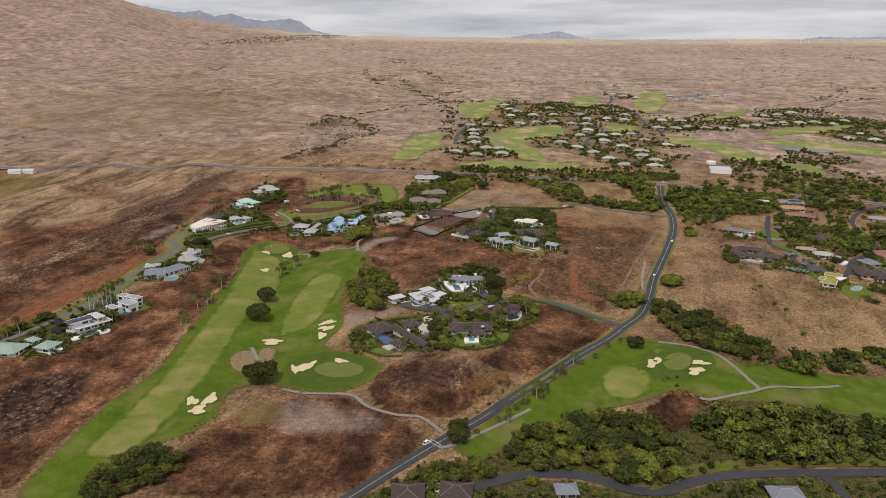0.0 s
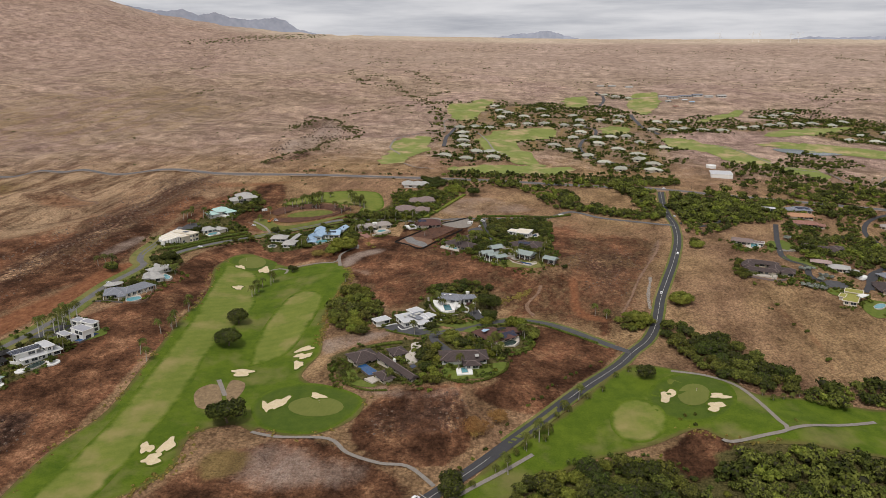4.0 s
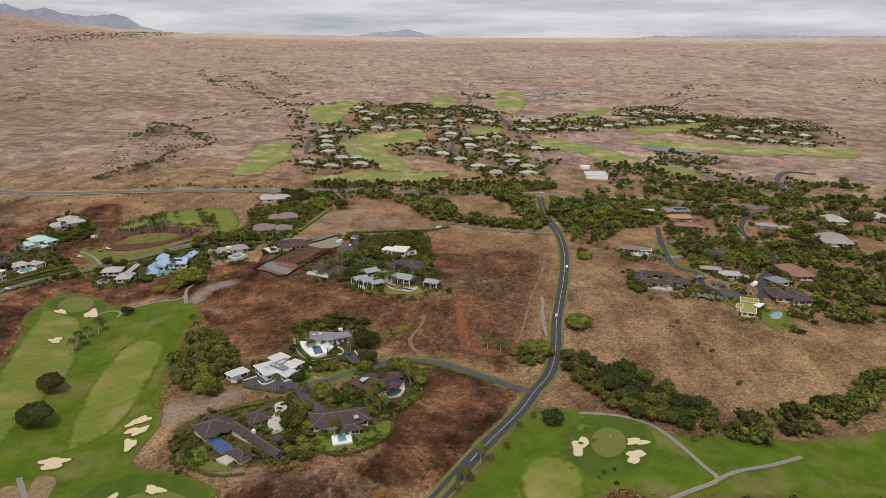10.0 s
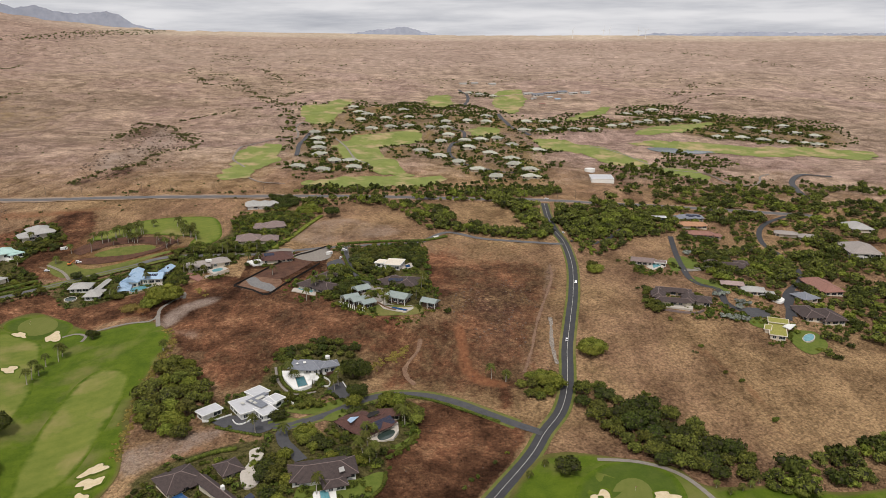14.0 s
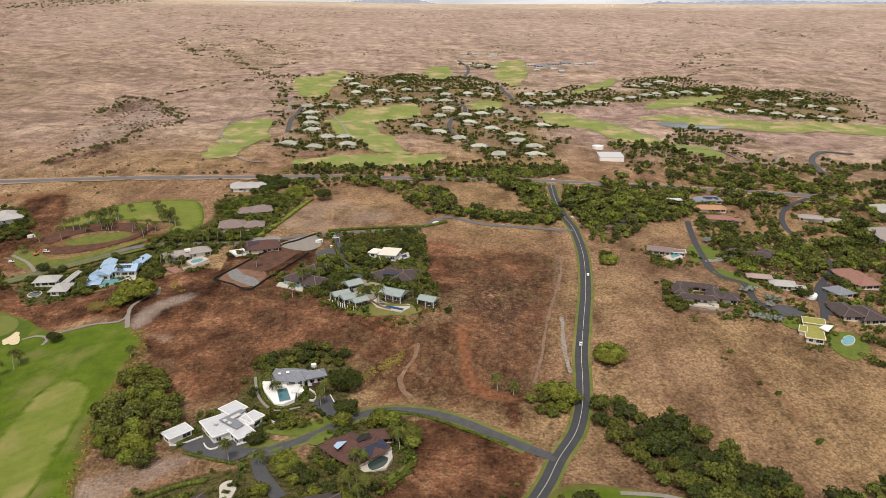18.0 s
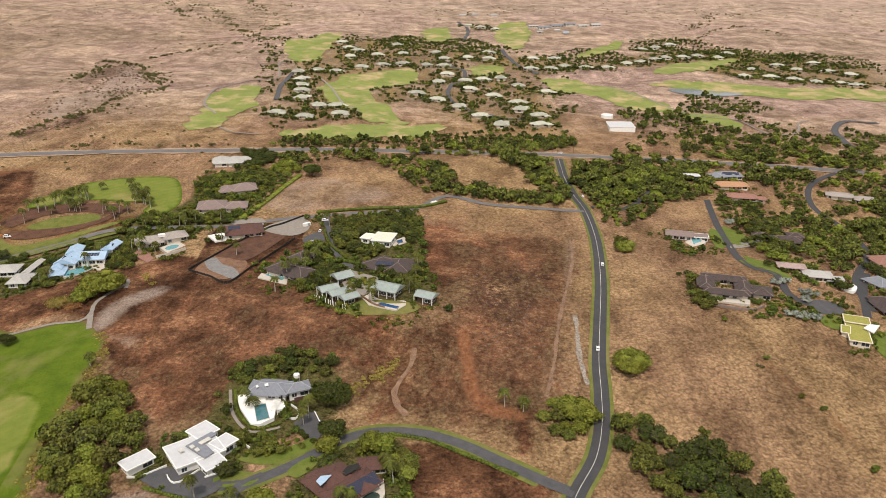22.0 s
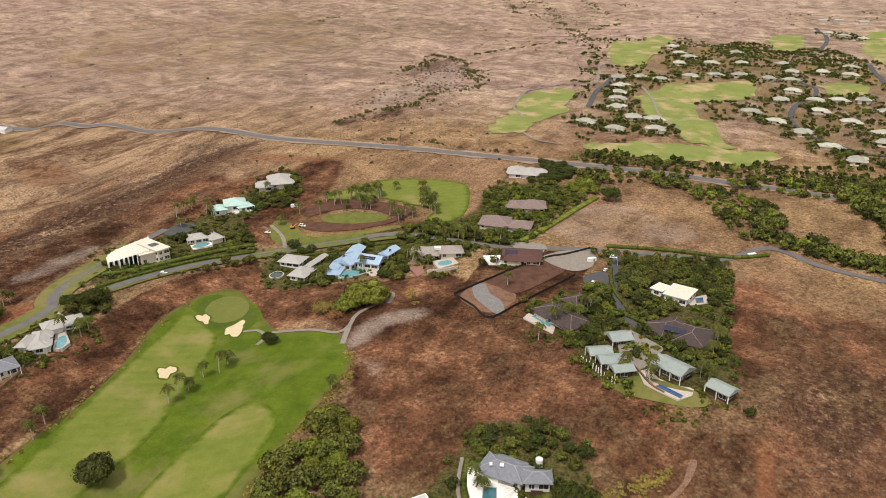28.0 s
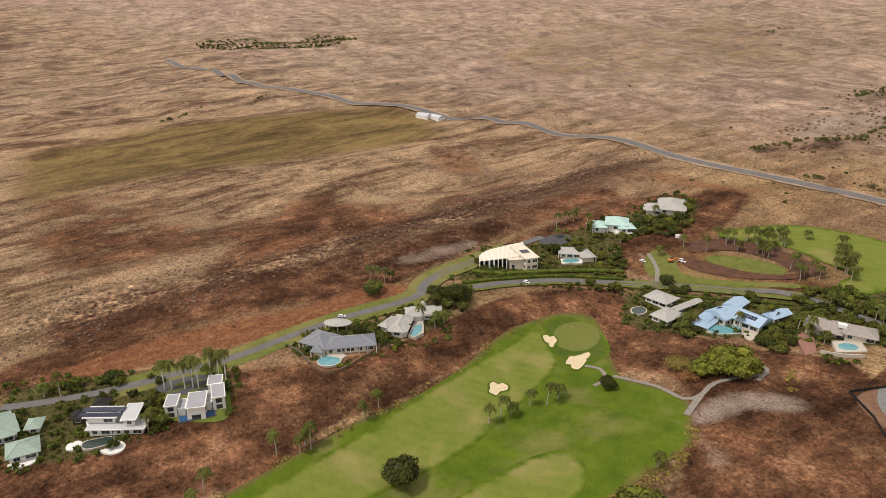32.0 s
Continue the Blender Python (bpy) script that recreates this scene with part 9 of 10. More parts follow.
GREAT = [(-153.0, 595.9, 'dark', 0.81), (-132.3, 720.9, 'dark', 0.47), (-88.5, 769.7, 'lime', 1.3), (-99.2, 761.6, 'lime', 0.79), (-113.0, 759.3, 'gold', 0.79), (-249.9, 724.1, 'dark', 0.77), (-260.4, 718.4, 'dark', 0.52), (-289.4, 690.8, 'dark', 0.49), (-150.8, 557.3, 'dark', 0.94), (-122.8, 448.6, 'dark', 1.07), (24.6, 431.7, 'dry', 0.84), (37.4, 439.9, 'dry', 0.67), (54.2, 978.7, 'dark', 0.76), (-70.9, 650.2, 'lime', 0.75), (45.1, 620.5, 'dark', 0.8), (200.8, 609.6, 'lime', 0.77), (266.7, 758.2, 'lime', 0.7), (204.1, 614.2, 'lime', 0.91), (45.1, 593.5, 'dark', 0.62), (14.2, 544.2, 'lime', 0.69), (161.6, 585.3, 'lime', 0.85), (49.4, 618.7, 'dark', 0.81)]
ROYAL_SPOTS = [(-284.7, 551.5), (-283.0, 554.5), (-277.5, 559.0), (-275.7, 562.5), (-273.1, 564.2), (-276.5, 573.1), (-273.7, 576.0), (-268.7, 577.2)]
YOUNG_PALMS = [(132, 505), (108, 477), (82, 453), (74, 446), (64, 424), (58, 427), (51, 416), (46, 411), (41, 405), (33, 397), (20, 385), (14, 380), (121, 497), (97, 468), (209, 472), (213, 466), (221, 468), (227, 471), (234, 474)]
HILL_SHRUBS = [(279, 607), (284, 566), (215, 559), (216, 542), (276, 644), (280, 526), (279, 576)]
PRACTICE_PALMS = [(-158, 936), (-151, 935), (-145, 936), (-139, 933), (-141, 948), (-134, 942), (-143, 926), (-144, 920), (-100, 950), (-95, 941), (-88, 933), (-87, 923), (-96, 934), (-82, 920), (-116, 918), (-104, 909), (-97, 907), (-106, 899), (-170, 930), (-163, 925)]
ROADSIDE_SHRUBS = [(87, 493), (77, 482), (67, 466), (58, 457), (43, 437), (39, 430), (29, 416), (21, 408), (14, 400), (96, 502), (108, 514), (117, 521), (73, 478), (62, 463), (92, 499), (147, 443), (151, 446), (157, 447), (154, 436), (213, 437)]
SILVER_SPOTS = [(382, 809), (388, 812), (402, 808), (337, 683), (345, 684), (350, 671), (353, 667), (342, 660), (320, 644), (323, 642), (327, 640), (334, 639), (330, 641)]
hedge([(-6.8, 879.9), (1.9, 895.1), (14.4, 920.5), (27.8, 950.8), (42.4, 981.2)], 4.5, 2.4, "light green hedge along a lane", LEAF_LIME, 77)
hedge([(-26.9, 609.5), (-8.2, 602.6), (5.9, 598.4), (17.3, 599.0)], 2.2, 2, seed=339)
hedge([(-34.9, 574.0), (-24.0, 566.5), (-10.7, 558.0)], 1.6, 1.4, seed=340)
hedge([(5.6, 483.4), (17.1, 476.0), (32.5, 479.0), (46.6, 492.6), (50.6, 505.7)], 1.6, 1.5, seed=341)
hedge([(60.2, 528.4), (66.7, 535.0), (71.7, 545.2), (73.7, 552.3)], 2.4, 1.6, seed=342)
hedge([(-262.5, 746.3), (-249.1, 776.2), (-228.7, 812.1), (-201.3, 839.9)], 2.5, 2.2, seed=343)
hedge([(-269.5, 764.4), (-254.0, 781.8), (-242.1, 804.0), (-223.8, 831.7), (-206.8, 848.1)], 4, 2.5, seed=344)
hedge([(56.5, 846.6), (59.5, 812.4), (73.3, 772.4)], 2, 2.2, seed=345)
hedge([(24.1, 791.8), (40.3, 775.7), (65.4, 777.8), (95.6, 750.7)], 2.5, 2.5, seed=346)
hedge([(-60.8, 509.1), (-54.2, 489.5), (-41.7, 479.4), (-29.9, 476.3)], 1.6, 1.3, seed=347)
hedge([(-46.6, 543.9), (-33.5, 547.4), (-23.3, 547.2)], 2.5, 2.2, seed=348)
hedge([(71.8, 590.9), (88.2, 582.6), (105.3, 567.1), (121.4, 552.4)], 1.8, 1.5, seed=349)
hedge([(54.1, 882.5), (95.4, 885.8), (137.3, 883.5), (163.0, 892.0)], 3, 2.5, seed=350)
hedge([(-162.3, 846.9), (-130.5, 860.7), (-99.5, 870.9)], 2, 1.6, seed=351)
hedge([(360.6, 717.0), (373.3, 701.0), (381.4, 686.3)], 1.8, 1.5, seed=352)
FENCE_LINE = [(42.2, 876.8), (25.2, 862), (14, 855), (-6, 833), (-22, 811), (-37, 789), (-36, 785), (-23, 772), (-11, 759), (3, 779), (15, 798), (27, 818), (34, 830)]
PARKED = [(-9.4, 374.8, "van"), (192.9, 632.8, "car"), (239.9, 735.5, "car"), (282.8, 878.5, "car"), (283.1, 855.5, "dark_car"), (213.4, 1029.2, "car"), (303.9, 989.1, "car"), (276.9, 886.0, "dark_car"), (-279.8, 659.9, "car"), (-238.5, 782.6, "car"), (53.5, 842.7, "car"), (46.1, 821.0, "car"), (58.4, 864.2, "van"), (-181.3, 885.0, "van"), (121.3, 1057.3, "car"), (-203.7, 869.9, "car")]
DIGGER_SPOTS = [(-187.8, 881.0), (9.2, 845.3)]
FLAG_SPOTS = [(-186.8, 763.9), (168.4, 477.0), (-71.2, 469.4)]
CABIN_SPOTS = [(-200.7, 915.2), (43.8, 855.9), (152.3, 889.0)]


# ---- village, woods and small things ----
def village_house(seed):
    rng = np.random.default_rng(seed)
    w, d = rng.uniform(21, 25), rng.uniform(13, 16)
    m = house("low village house with a pale hipped roof", [(0, 0, w, d, 0, 3.4, "hip", 2.4), (w * 0.42, -d * 0.42, d * 0.62, w * 0.5, 8, 3.2, "hip", 1.8)], R_VILLAGE, CREAM, name="village_house", group="houses of the far village", gap=6.5, plain=True)
    BARE.pop()
    BARE.pop()
    return m


MODELS = [village_house(k) for k in (1, 2, 3)]
for k, (x, y) in enumerate(VILLAGE):
    turn = float(place_rng.uniform(-25, 25)) + (0 if k % 3 else 80)
    copy_thing(MODELS[k % 3], Matrix.Translation((x, y, float(land(x, y)) + 0.2)) @ Matrix.Rotation(radians(turn), 4, "Z")).scale = (1.0, 1.0, 1.1)
    c, s = math.cos(radians(turn)), math.sin(radians(turn))
    BARE.append((x, y, 24, 18, c, s))
for m in MODELS:
    for o in (*m.children_recursive, m):
        bpy.data.objects.remove(o)

near = Woods("woodland", "dense dry-country woodland of low spreading trees", LEAF, 4.6, 5.6, 260, 0.9, 9)
dark = Woods("dark_woodland", "dark green trees between houses and the highway", LEAF_DARK, 4.2, 5.2, 240, 0.9, 9)
pale = Woods("light_woodland", "light green trees and tall shrubs", LEAF_LIME, 3.8, 4.4, 230, 0.85, 8)
shrubs = Woods("garden_shrubs", "mixed green shrubs crowding the gardens", HEDGE, 1.9, 2.2, 36, 0.85, 3)
far_green = Woods("village_trees", "olive-green trees among the far village", LEAF, 4.2, 4.6, 48, 1.5, 3)
far_dark = Woods("dark_village_trees", "dark green trees round far village houses", LEAF_DARK, 4.2, 4.6, 48, 1.5, 3)
scrub = Woods("scrub", "scattered dry shrubs on grassland", LEAF_SCRUB, 2.4, 2.2, 40, 1.0, 4)
for name, gap, seed in (("lower_right", 5.2, 2), ("east_wood", 5.6, 3), ("north_belt", 5.0, 4), ("highway_belt", 6.0, 5), ("road_left", 6.0, 18), ("junction_wood", 7.0, 6), ("east_forest", 7.6, 7), ("east_estate", 8.0, 8),
                        ("far_belt", 9.0, 9), ("far_belt_b", 9.0, 10), ("far_belt_c", 9.0, 11), ("far_belt_d", 8.5, 12), ("far_belt_e", 9.0, 13), ("village_all", 9.5, 14), ("village_all_b", 10.0, 15), ("far_west_village", 9.0, 16), ("village_dark", 8.0, 51), ("village_dark_b", 8.0, 52), ("village_dark_c", 8.5, 53), ("village_dark_d", 9.0, 54), ("village_dark_e", 8.5, 55), ("highway_north", 7.0, 56), ("highway_south", 7.5, 57), ("north_east", 8.5, 58), ("north_east_b", 9.0, 59), ("far_town", 22.0, 17)):
    for q in spots(WOODS[name], gap, seed):
        sparse = {"village_all": 0.02, "village_all_b": 0.02, "village_dark": -1, "village_dark_b": -1, "village_dark_c": -1, "village_dark_d": -0.6, "village_dark_e": -1, "highway_north": -0.6, "highway_south": -0.35, "north_east": -0.1, "far_belt": 0.02, "far_belt_d": -0.05, "far_belt_c": -0.05, "east_estate": -0.18, "east_forest": -0.22, "junction_wood": -0.35, "lower_right": -1, "north_belt": -0.7, "highway_belt": -0.6, "road_left": -0.4, "far_west_village": -0.5}.get(name, -0.42)
        if noise.noise((q[0] / 32, q[1] / 32, seed)) > sparse and free(q[0], q[1], 2.5):
            pick = place_rng.random()
            ((far_dark if pick < 0.6 else far_green) if q[1] > 1050 else near if pick < 0.5 else dark if pick < 0.75 else pale).add(float(q[0]), float(q[1]), float(place_rng.uniform(0.7, 1.3) if "village" in name else 0.7 + 1.15 * place_rng.random() ** 1.8))
ROAD_DOMES = [(242, 976), (252, 953), (265, 941), (264, 916), (250, 915), (254, 869), (242, 860), (239, 1001), (257, 1005), (299, 930), (302, 907), (304, 885), (309, 868), (310, 851), (327, 945), (355, 968), (361, 944), (372, 931), (402, 977), (332, 907), (316, 900), (392, 1007), (355, 908)]
for k, (x, y) in enumerate(ROAD_DOMES):
    if free(x, y, 3):
        (near, near, pale)[k % 3].add(x, y, float(place_rng.uniform(1.6, 2.3)))
for k, (x, y) in enumerate(VILLAGE):
    for i in range(32):
        a, r = place_rng.uniform(0, 6.28), place_rng.uniform(13, 27)
        px, py = x + r * math.cos(a), y + r * math.sin(a)
        if free(px, py, 0.5):
            (far_dark, far_green, far_dark)[i % 3].add(px, py, float(0.45 + 0.95 * place_rng.random() ** 1.6))
for x, y, w, d, c, s in list(BARE):
    if y < 1000 and w > 9.5:
        for i in range(7 if x > 250 else 3):
            a, r = place_rng.uniform(0, 6.28), place_rng.uniform(0.95, 1.6)
            u, v = r * (w * 0.5 + 4) * math.cos(a), r * (d * 0.5 + 4) * math.sin(a)
            px, py = x + u * c - v * s, y + u * s + v * c
            if free(px, py, 2.5) and v > -d * 0.5:
                (near, dark, pale)[i % 3].add(px, py, float(place_rng.uniform(0.45, 0.85)))
        for i in range(int((w + d) * 1.1)):
            a, r = place_rng.uniform(0, 6.28), place_rng.uniform(0.75, 1.3)
            u, v = r * w * 0.62 * math.cos(a), r * d * 0.8 * math.sin(a)
            px, py = x + u * c - v * s, y + u * s + v * c
            if free(px, py, 0.8):
                shrubs.add(px, py, float(place_rng.uniform(0.5, 1.25)))
fringe = Woods("dry_fringe", "tall yellow-green grass and weeds along the golf course", LEAF_GOLD, 1.5, 1.3, 26, 0.75, 3)
for line, many in (([(-84, 560), (-84, 600), (-79, 640), (-74, 690), (-80, 712)], 300), ([(-217, 340), (-210, 420), (-198, 470), (-198, 560), (-196, 640), (-206, 720), (-206, 760)], 170), ([(-139, 440), (-139, 405), (-150, 384), (-172, 360)], 90), ([(-42, 470), (-58, 440), (-84, 431), (-104, 440)], 50), ([(52, 626), (60, 630), (68, 634), (78, 640), (82, 643)], 110), ([(140, 440), (160, 426), (180, 420), (200, 416)], 60), ([(66, 690), (85, 680), (110, 690)], 40), ([(-66, 790), (-60, 770)], 26)):
    c = smooth_outline(line, False, 2.0)
    for k in range(many):
        q = c[int(fringe.rng.integers(len(c)))] + fringe.rng.normal(scale=2.2, size=2)
        if noise.noise((q[0] / 14, q[1] / 14, 4.0)) > -0.25 and free(q[0], q[1], 1):
            fringe.add(float(q[0]), float(q[1]), float(fringe.rng.uniform(0.5, 1.2)))
fringe.build()
for name, gap, seed in (("gully_scrub", 11.0, 21), ("gully_scrub_b", 13.0, 22), ("gully_scrub_c", 15.0, 23), ("orchard", 18.0, 24)):
    scrub.fill(WOODS[name], gap, seed, *((0.5, 0.9) if "golf" in name else (0.35, 1.1)), thin=None if "golf" in name else 30.0)
bushes = Woods("gully_bushes", "dark dry bushes along the gullies of the plain", LEAF_SCRUB, 3.4, 2.8, 26, 1.7, 2)
GULLIES = [  # winding lines, how wide the bushes stand, how many to ten metres
    ([(-252, 1154), (-233, 1204), (-209, 1225), (-191, 1255), (-183, 1307), (-173, 1342), (-145, 1361), (-133, 1422), (-158, 1475), (-185, 1567), (-232, 1639), (-262, 1639)], 9, 3.4),
    ([(-268, 1473), (-267, 1530), (-249, 1520), (-258, 1621)], 14, 3.5), ([(-224, 2321), (-189, 2241), (-111, 2210), (-54, 2076), (11, 1803)], 14, 1.6), ([(-192, 1668), (-159, 1695), (-128, 1749), (-81, 1783), (-40, 1774)], 6, 2.2),
    ([(-271, 2602), (-211, 2308), (-186, 2496), (-141, 2428), (-93, 2247), (-50, 1987), (-22, 1845), (3, 1753)], 16, 1.5), ([(-62, 2631), (-25, 2504), (8, 2358)], 26, 2.6), ([(44, 2503), (130, 2465)], 20, 2.5), ([(-268, 3325), (-186, 3260), (-97, 3265)], 30, 1.8),
    ([(-2, 2051), (52, 2216)], 14, 2.0), ([(1689, 3185), (1702, 2887), (1741, 2714), (1765, 2507)], 30, 1.3), ([(1263, 3248), (1327, 3182)], 14, 2.0), ([(1812, 2279), (1808, 2126)], 20, 2.0), ([(1024, 2050), (1007, 1955), (1192, 2197), (1248, 2163)], 18, 1.6),
    ([(931, 1813), (1105, 1951), (1132, 1809)], 8, 1.4), ([(-810, 2637), (-835, 2887)], 10, 1.4), ([(-595, 1978), (-563, 2061)], 10, 1.8), ([(-859, 810), (-867, 848), (-892, 883)], 4, 2.0), ([(-849, 929), (-867, 970)], 5, 2.0), ([(-180, 1102), (-134, 1109), (-78, 1091), (-35, 1101)], 3, 1.2),
    ([(-700, 3900), (-200, 3700), (300, 3900), (1100, 3600), (1900, 3300)], 220, 1.0), ([(-900, 3300), (-300, 3000), (500, 2900), (1300, 2700)], 260, 0.9), ([(300, 2300), (700, 2450), (1200, 2300), (1700, 2000)], 200, 0.9)]
for line, wide, many in GULLIES:
    c = smooth_outline(line, False, 5.0)
    for k in range(int(many * len(c) / 2)):
        q = c[int(bushes.rng.integers(len(c)))] + bushes.rng.normal(scale=wide * 0.5, size=2)
        if free(q[0], q[1], 2):
            bushes.add(float(q[0]), float(q[1]), float(bushes.rng.uniform(0.45, 1.3)))
bushes.build()
for name, gap, seed in (("far_scrub", 48.0, 31), ("far_scrub_b", 75.0, 32), ("far_scrub_c", 60.0, 33), ("hill", 45.0, 34)):
    scrub.fill(WIDE[name], gap, seed, 0.35, 1.3, thin=120.0)
garden = Woods("garden_trees", "lush garden trees and tall shrubs round the houses", LEAF_GARDEN, 3.4, 4.2, 100, 0.95, 5)
lush = Woods("lush_garden_trees", "light green garden trees round the houses", LEAF_LIME, 3.2, 3.6, 100, 0.95, 5)
for k in (0, 1, 2, 3, 4, 5, 6, 7, 10):
    for q in spots(ZONES["garden"][k][0], 5.2, 300 + k):
        if noise.noise((q[0] / 17, q[1] / 17, 8.0)) > (0.0 if k < 3 else -0.25) and free(q[0], q[1], 1.2):
            pick = place_rng.random()
            (garden if pick < 0.55 else lush if pick < 0.75 else dark if pick < 0.8 else shrubs).add(float(q[0]), float(q[1]), float(place_rng.uniform(0.45, 0.95) if k != 3 else place_rng.uniform(0.6, 1.35)))
for name, gap in (("east_s1", 4.2), ("east_s2", 5.5), ("east_s3", 5.0), ("east_s4", 5.5), ("east_s5", 3.4), ("east_s6", 4.5), ("east_s7", 6.0), ("upper_s", 4.6), ("upper_t", 5.0), ("south_a", 6.0), ("south_b", 6.5)):
    for q in spots(GARDENS[name], gap, 400 + len(name)):
        if free(q[0], q[1], 1.0):
            pick = place_rng.random()
            (garden if pick < 0.45 else lush if pick < 0.6 else near if pick < 0.8 and gap > 4.5 else shrubs if gap < 5 else dark).add(float(q[0]), float(q[1]), float(place_rng.uniform(0.5, 1.1)))
for name, gap in (("east_core", 6.0), ("east_core_b", 6.5), ("east_core_c", 6.5), ("east_core_d", 7.0), ("east_north", 6.0), ("east_north_b", 8.0)):
    for q in spots(GARDENS[name], gap, 90 + len(name)):
        if noise.noise((q[0] / 26, q[1] / 26, 3.0)) > -0.12 and free(q[0], q[1], 1.5):
            pick = place_rng.random()
            (near if pick < 0.5 else dark if pick < 0.85 else pale).add(float(q[0]), float(q[1]), float(place_rng.uniform(0.6, 1.2)))
for w in (near, dark, pale, shrubs, garden, lush, far_green, far_dark, scrub):
    w.build()
grove(WOODS["lower_grove"], 7.4, 41, TREES, 0.9, 1.4)
grove(WOODS["lower_row"], 6.5, 42, TREES, 0.7, 1.1)
grove(WOODS["road_wood"], 7.6, 43, TREES[:3], 0.9, 1.4)
grove(WOODS["west_clump"], 8.2, 44, TREES[:2] + TREES[3:], 1.0, 1.5)
MIXED, LOW = TREES + BUSHES[:2], BUSHES + TREES[1:2]
for name, gap, kinds, low, high in (
    ("behind_grey", 5.0, TREES[:3], 0.55, 0.8), ("below_grey", 3.6, LOW, 0.6, 1.1), ("grey_court", 3.0, BUSHES, 0.5, 0.8), ("lane_trees", 5.5, TREES, 0.6, 0.95), ("left_garden", 4.0, BUSHES, 0.7, 1.2),
    ("dark_roof_back", 4.5, MIXED, 0.5, 0.9), ("red_side", 4.5, MIXED, 0.6, 0.9), ("cream_garden", 5.5, TREES[:3], 0.6, 0.95), ("pavilion_back", 5.0, TREES[:3], 0.5, 0.8), ("pavilion_west", 4.5, MIXED, 0.6, 0.9),
    ("pool_house", 4.5, MIXED, 0.5, 0.9), ("lone_house", 6.5, TREES[2:3], 0.7, 1.0), ("highway_lime", 7.0, TREES[3:], 0.9, 1.1), ("palm_row", 6.0, MIXED, 0.6, 0.9), ("palm_row_b", 6.0, MIXED, 0.5, 0.9),
    ("upper_belt", 6.0, MIXED, 0.6, 0.9), ("cream_bank", 4.5, LOW, 0.6, 1.0), ("teal_side", 5.0, MIXED, 0.5, 0.9), ("villa_back", 5.5, MIXED, 0.6, 0.95), ("villa_side", 4.5, MIXED, 0.5, 0.8), ("cubic_side", 4.5, MIXED, 0.5, 0.8),
    ("grey_side", 5.0, TREES[:3], 0.5, 0.8), ("corner_trees", 5.5, TREES[:3], 0.7, 1.0), ("grey_pool_side", 5.0, MIXED, 0.5, 0.8), ("sand_front", 4.5, TREES[2:3], 0.5, 0.7), ("sand_side", 4.5, MIXED, 0.5, 0.8),
    ("blue_side", 4.5, TREES[:3], 0.5, 0.8), ("east_palms", 5.0, TREES[:3], 0.5, 0.8), ("far_east_row", 5.5, MIXED, 0.5, 0.8), ("main_lime", 6.0, TREES[1:2] + TREES[3:], 0.7, 1.0), ("brown_hill_house", 4.5, TREES[:3], 0.5, 0.8),
    ("east_mid", 5.0, MIXED, 0.6, 0.9), ("shrub_row", 4.0, BUSHES, 0.7, 1.2), ("left_estate_low", 6.0, TREES[:3], 0.7, 1.1)):
    grove(GARDENS[name], gap, 500 + len(name) * 7 + int(gap * 10), kinds, low, high, 0.6)
for k, (x, y) in enumerate(BIG):
    stand(TREES[(0, 2, 1)[k % 3]], x, y, 1.3)
for x, y, kind, size in GREAT:
    stand(GIANTS[kind], x, y, size)
for x, y in ROYAL_SPOTS:
    stand(ROYAL, x, y)
for x, y in LIMES:
    stand(TREES[3], x, y, 1.35)
for x, y in DARKS:
    stand(TREES[2], x, y, 0.9)
for k, (x, y) in enumerate(GOLDEN):
    stand(DRY_TREE, x, y, 1.0)
for k, (x, y) in enumerate(PALM_SPOTS):
    stand(PALMS[k % 3], x, y, 0.95)
for k, (x, y) in enumerate(PRACTICE_PALMS):
    stand(PALMS[k % 2], x, y, 0.95)
for x, y in YOUNG_PALMS:
    stand(PALMS[2], x, y, 0.55)
for k, (x, y) in enumerate(ROADSIDE_SHRUBS):
    stand(BUSHES[k % 4], x, y, 0.75)
for k, (x, y) in enumerate(HILL_SHRUBS):
    stand(BUSHES[k % 2], x, y, 0.9 + 0.25 * (k % 3))
stand(TREES[2], 9, 386, 1.25)
for x, y in SILVER_SPOTS:
    stand(SILVER, x, y, 1.6)


# ---- fences, poles, machines and stones ----
def site_fence(line):
    c = smooth_outline(line, False, 3.0)
    base = float(land(*c[0]))
    thing = tagged(new("fence"), "black cloth fence on posts round a building plot", "fence")
    thing.matrix_basis = Matrix.Translation((*c[0], base))
    for i, (p, q) in enumerate(zip(c, c[1:])):
        bm = bmesh.new()
        n = np.array((-(q - p)[1], (q - p)[0])) / (np.linalg.norm(q - p) + 1e-9) * 0.04
        for e, h in (((p + n), 0), ((q + n), 0), ((q - n), 0), ((p - n), 0)):
            bm.verts.new((*(e - c[0]), float(land(*e)) - base - 0.3))
        for e in ((p + n), (q + n), (q - n), (p - n)):
            bm.verts.new((*(e - c[0]), float(land(*e)) - base + 1.7))
        bm.verts.ensure_lookup_table()
        for f in ((0, 1, 5, 4), (1, 2, 6, 5), (2, 3, 7, 6), (3, 0, 4, 7), (4, 5, 6, 7), (3, 2, 1, 0)):
            bm.faces.new([bm.verts[k] for k in f])
        part("panel", bm, SHADE_CLOTH, thing)
        bm = bmesh.new()
        box(bm, 0.16, 0.16, -0.6, 1.9)
        o = part("post", bm, TIMBER, thing)
        o.matrix_basis = Matrix.Translation((p[0] - c[0][0], p[1] - c[0][1], float(land(*p)) - base))


site_fence(FENCE_LINE)


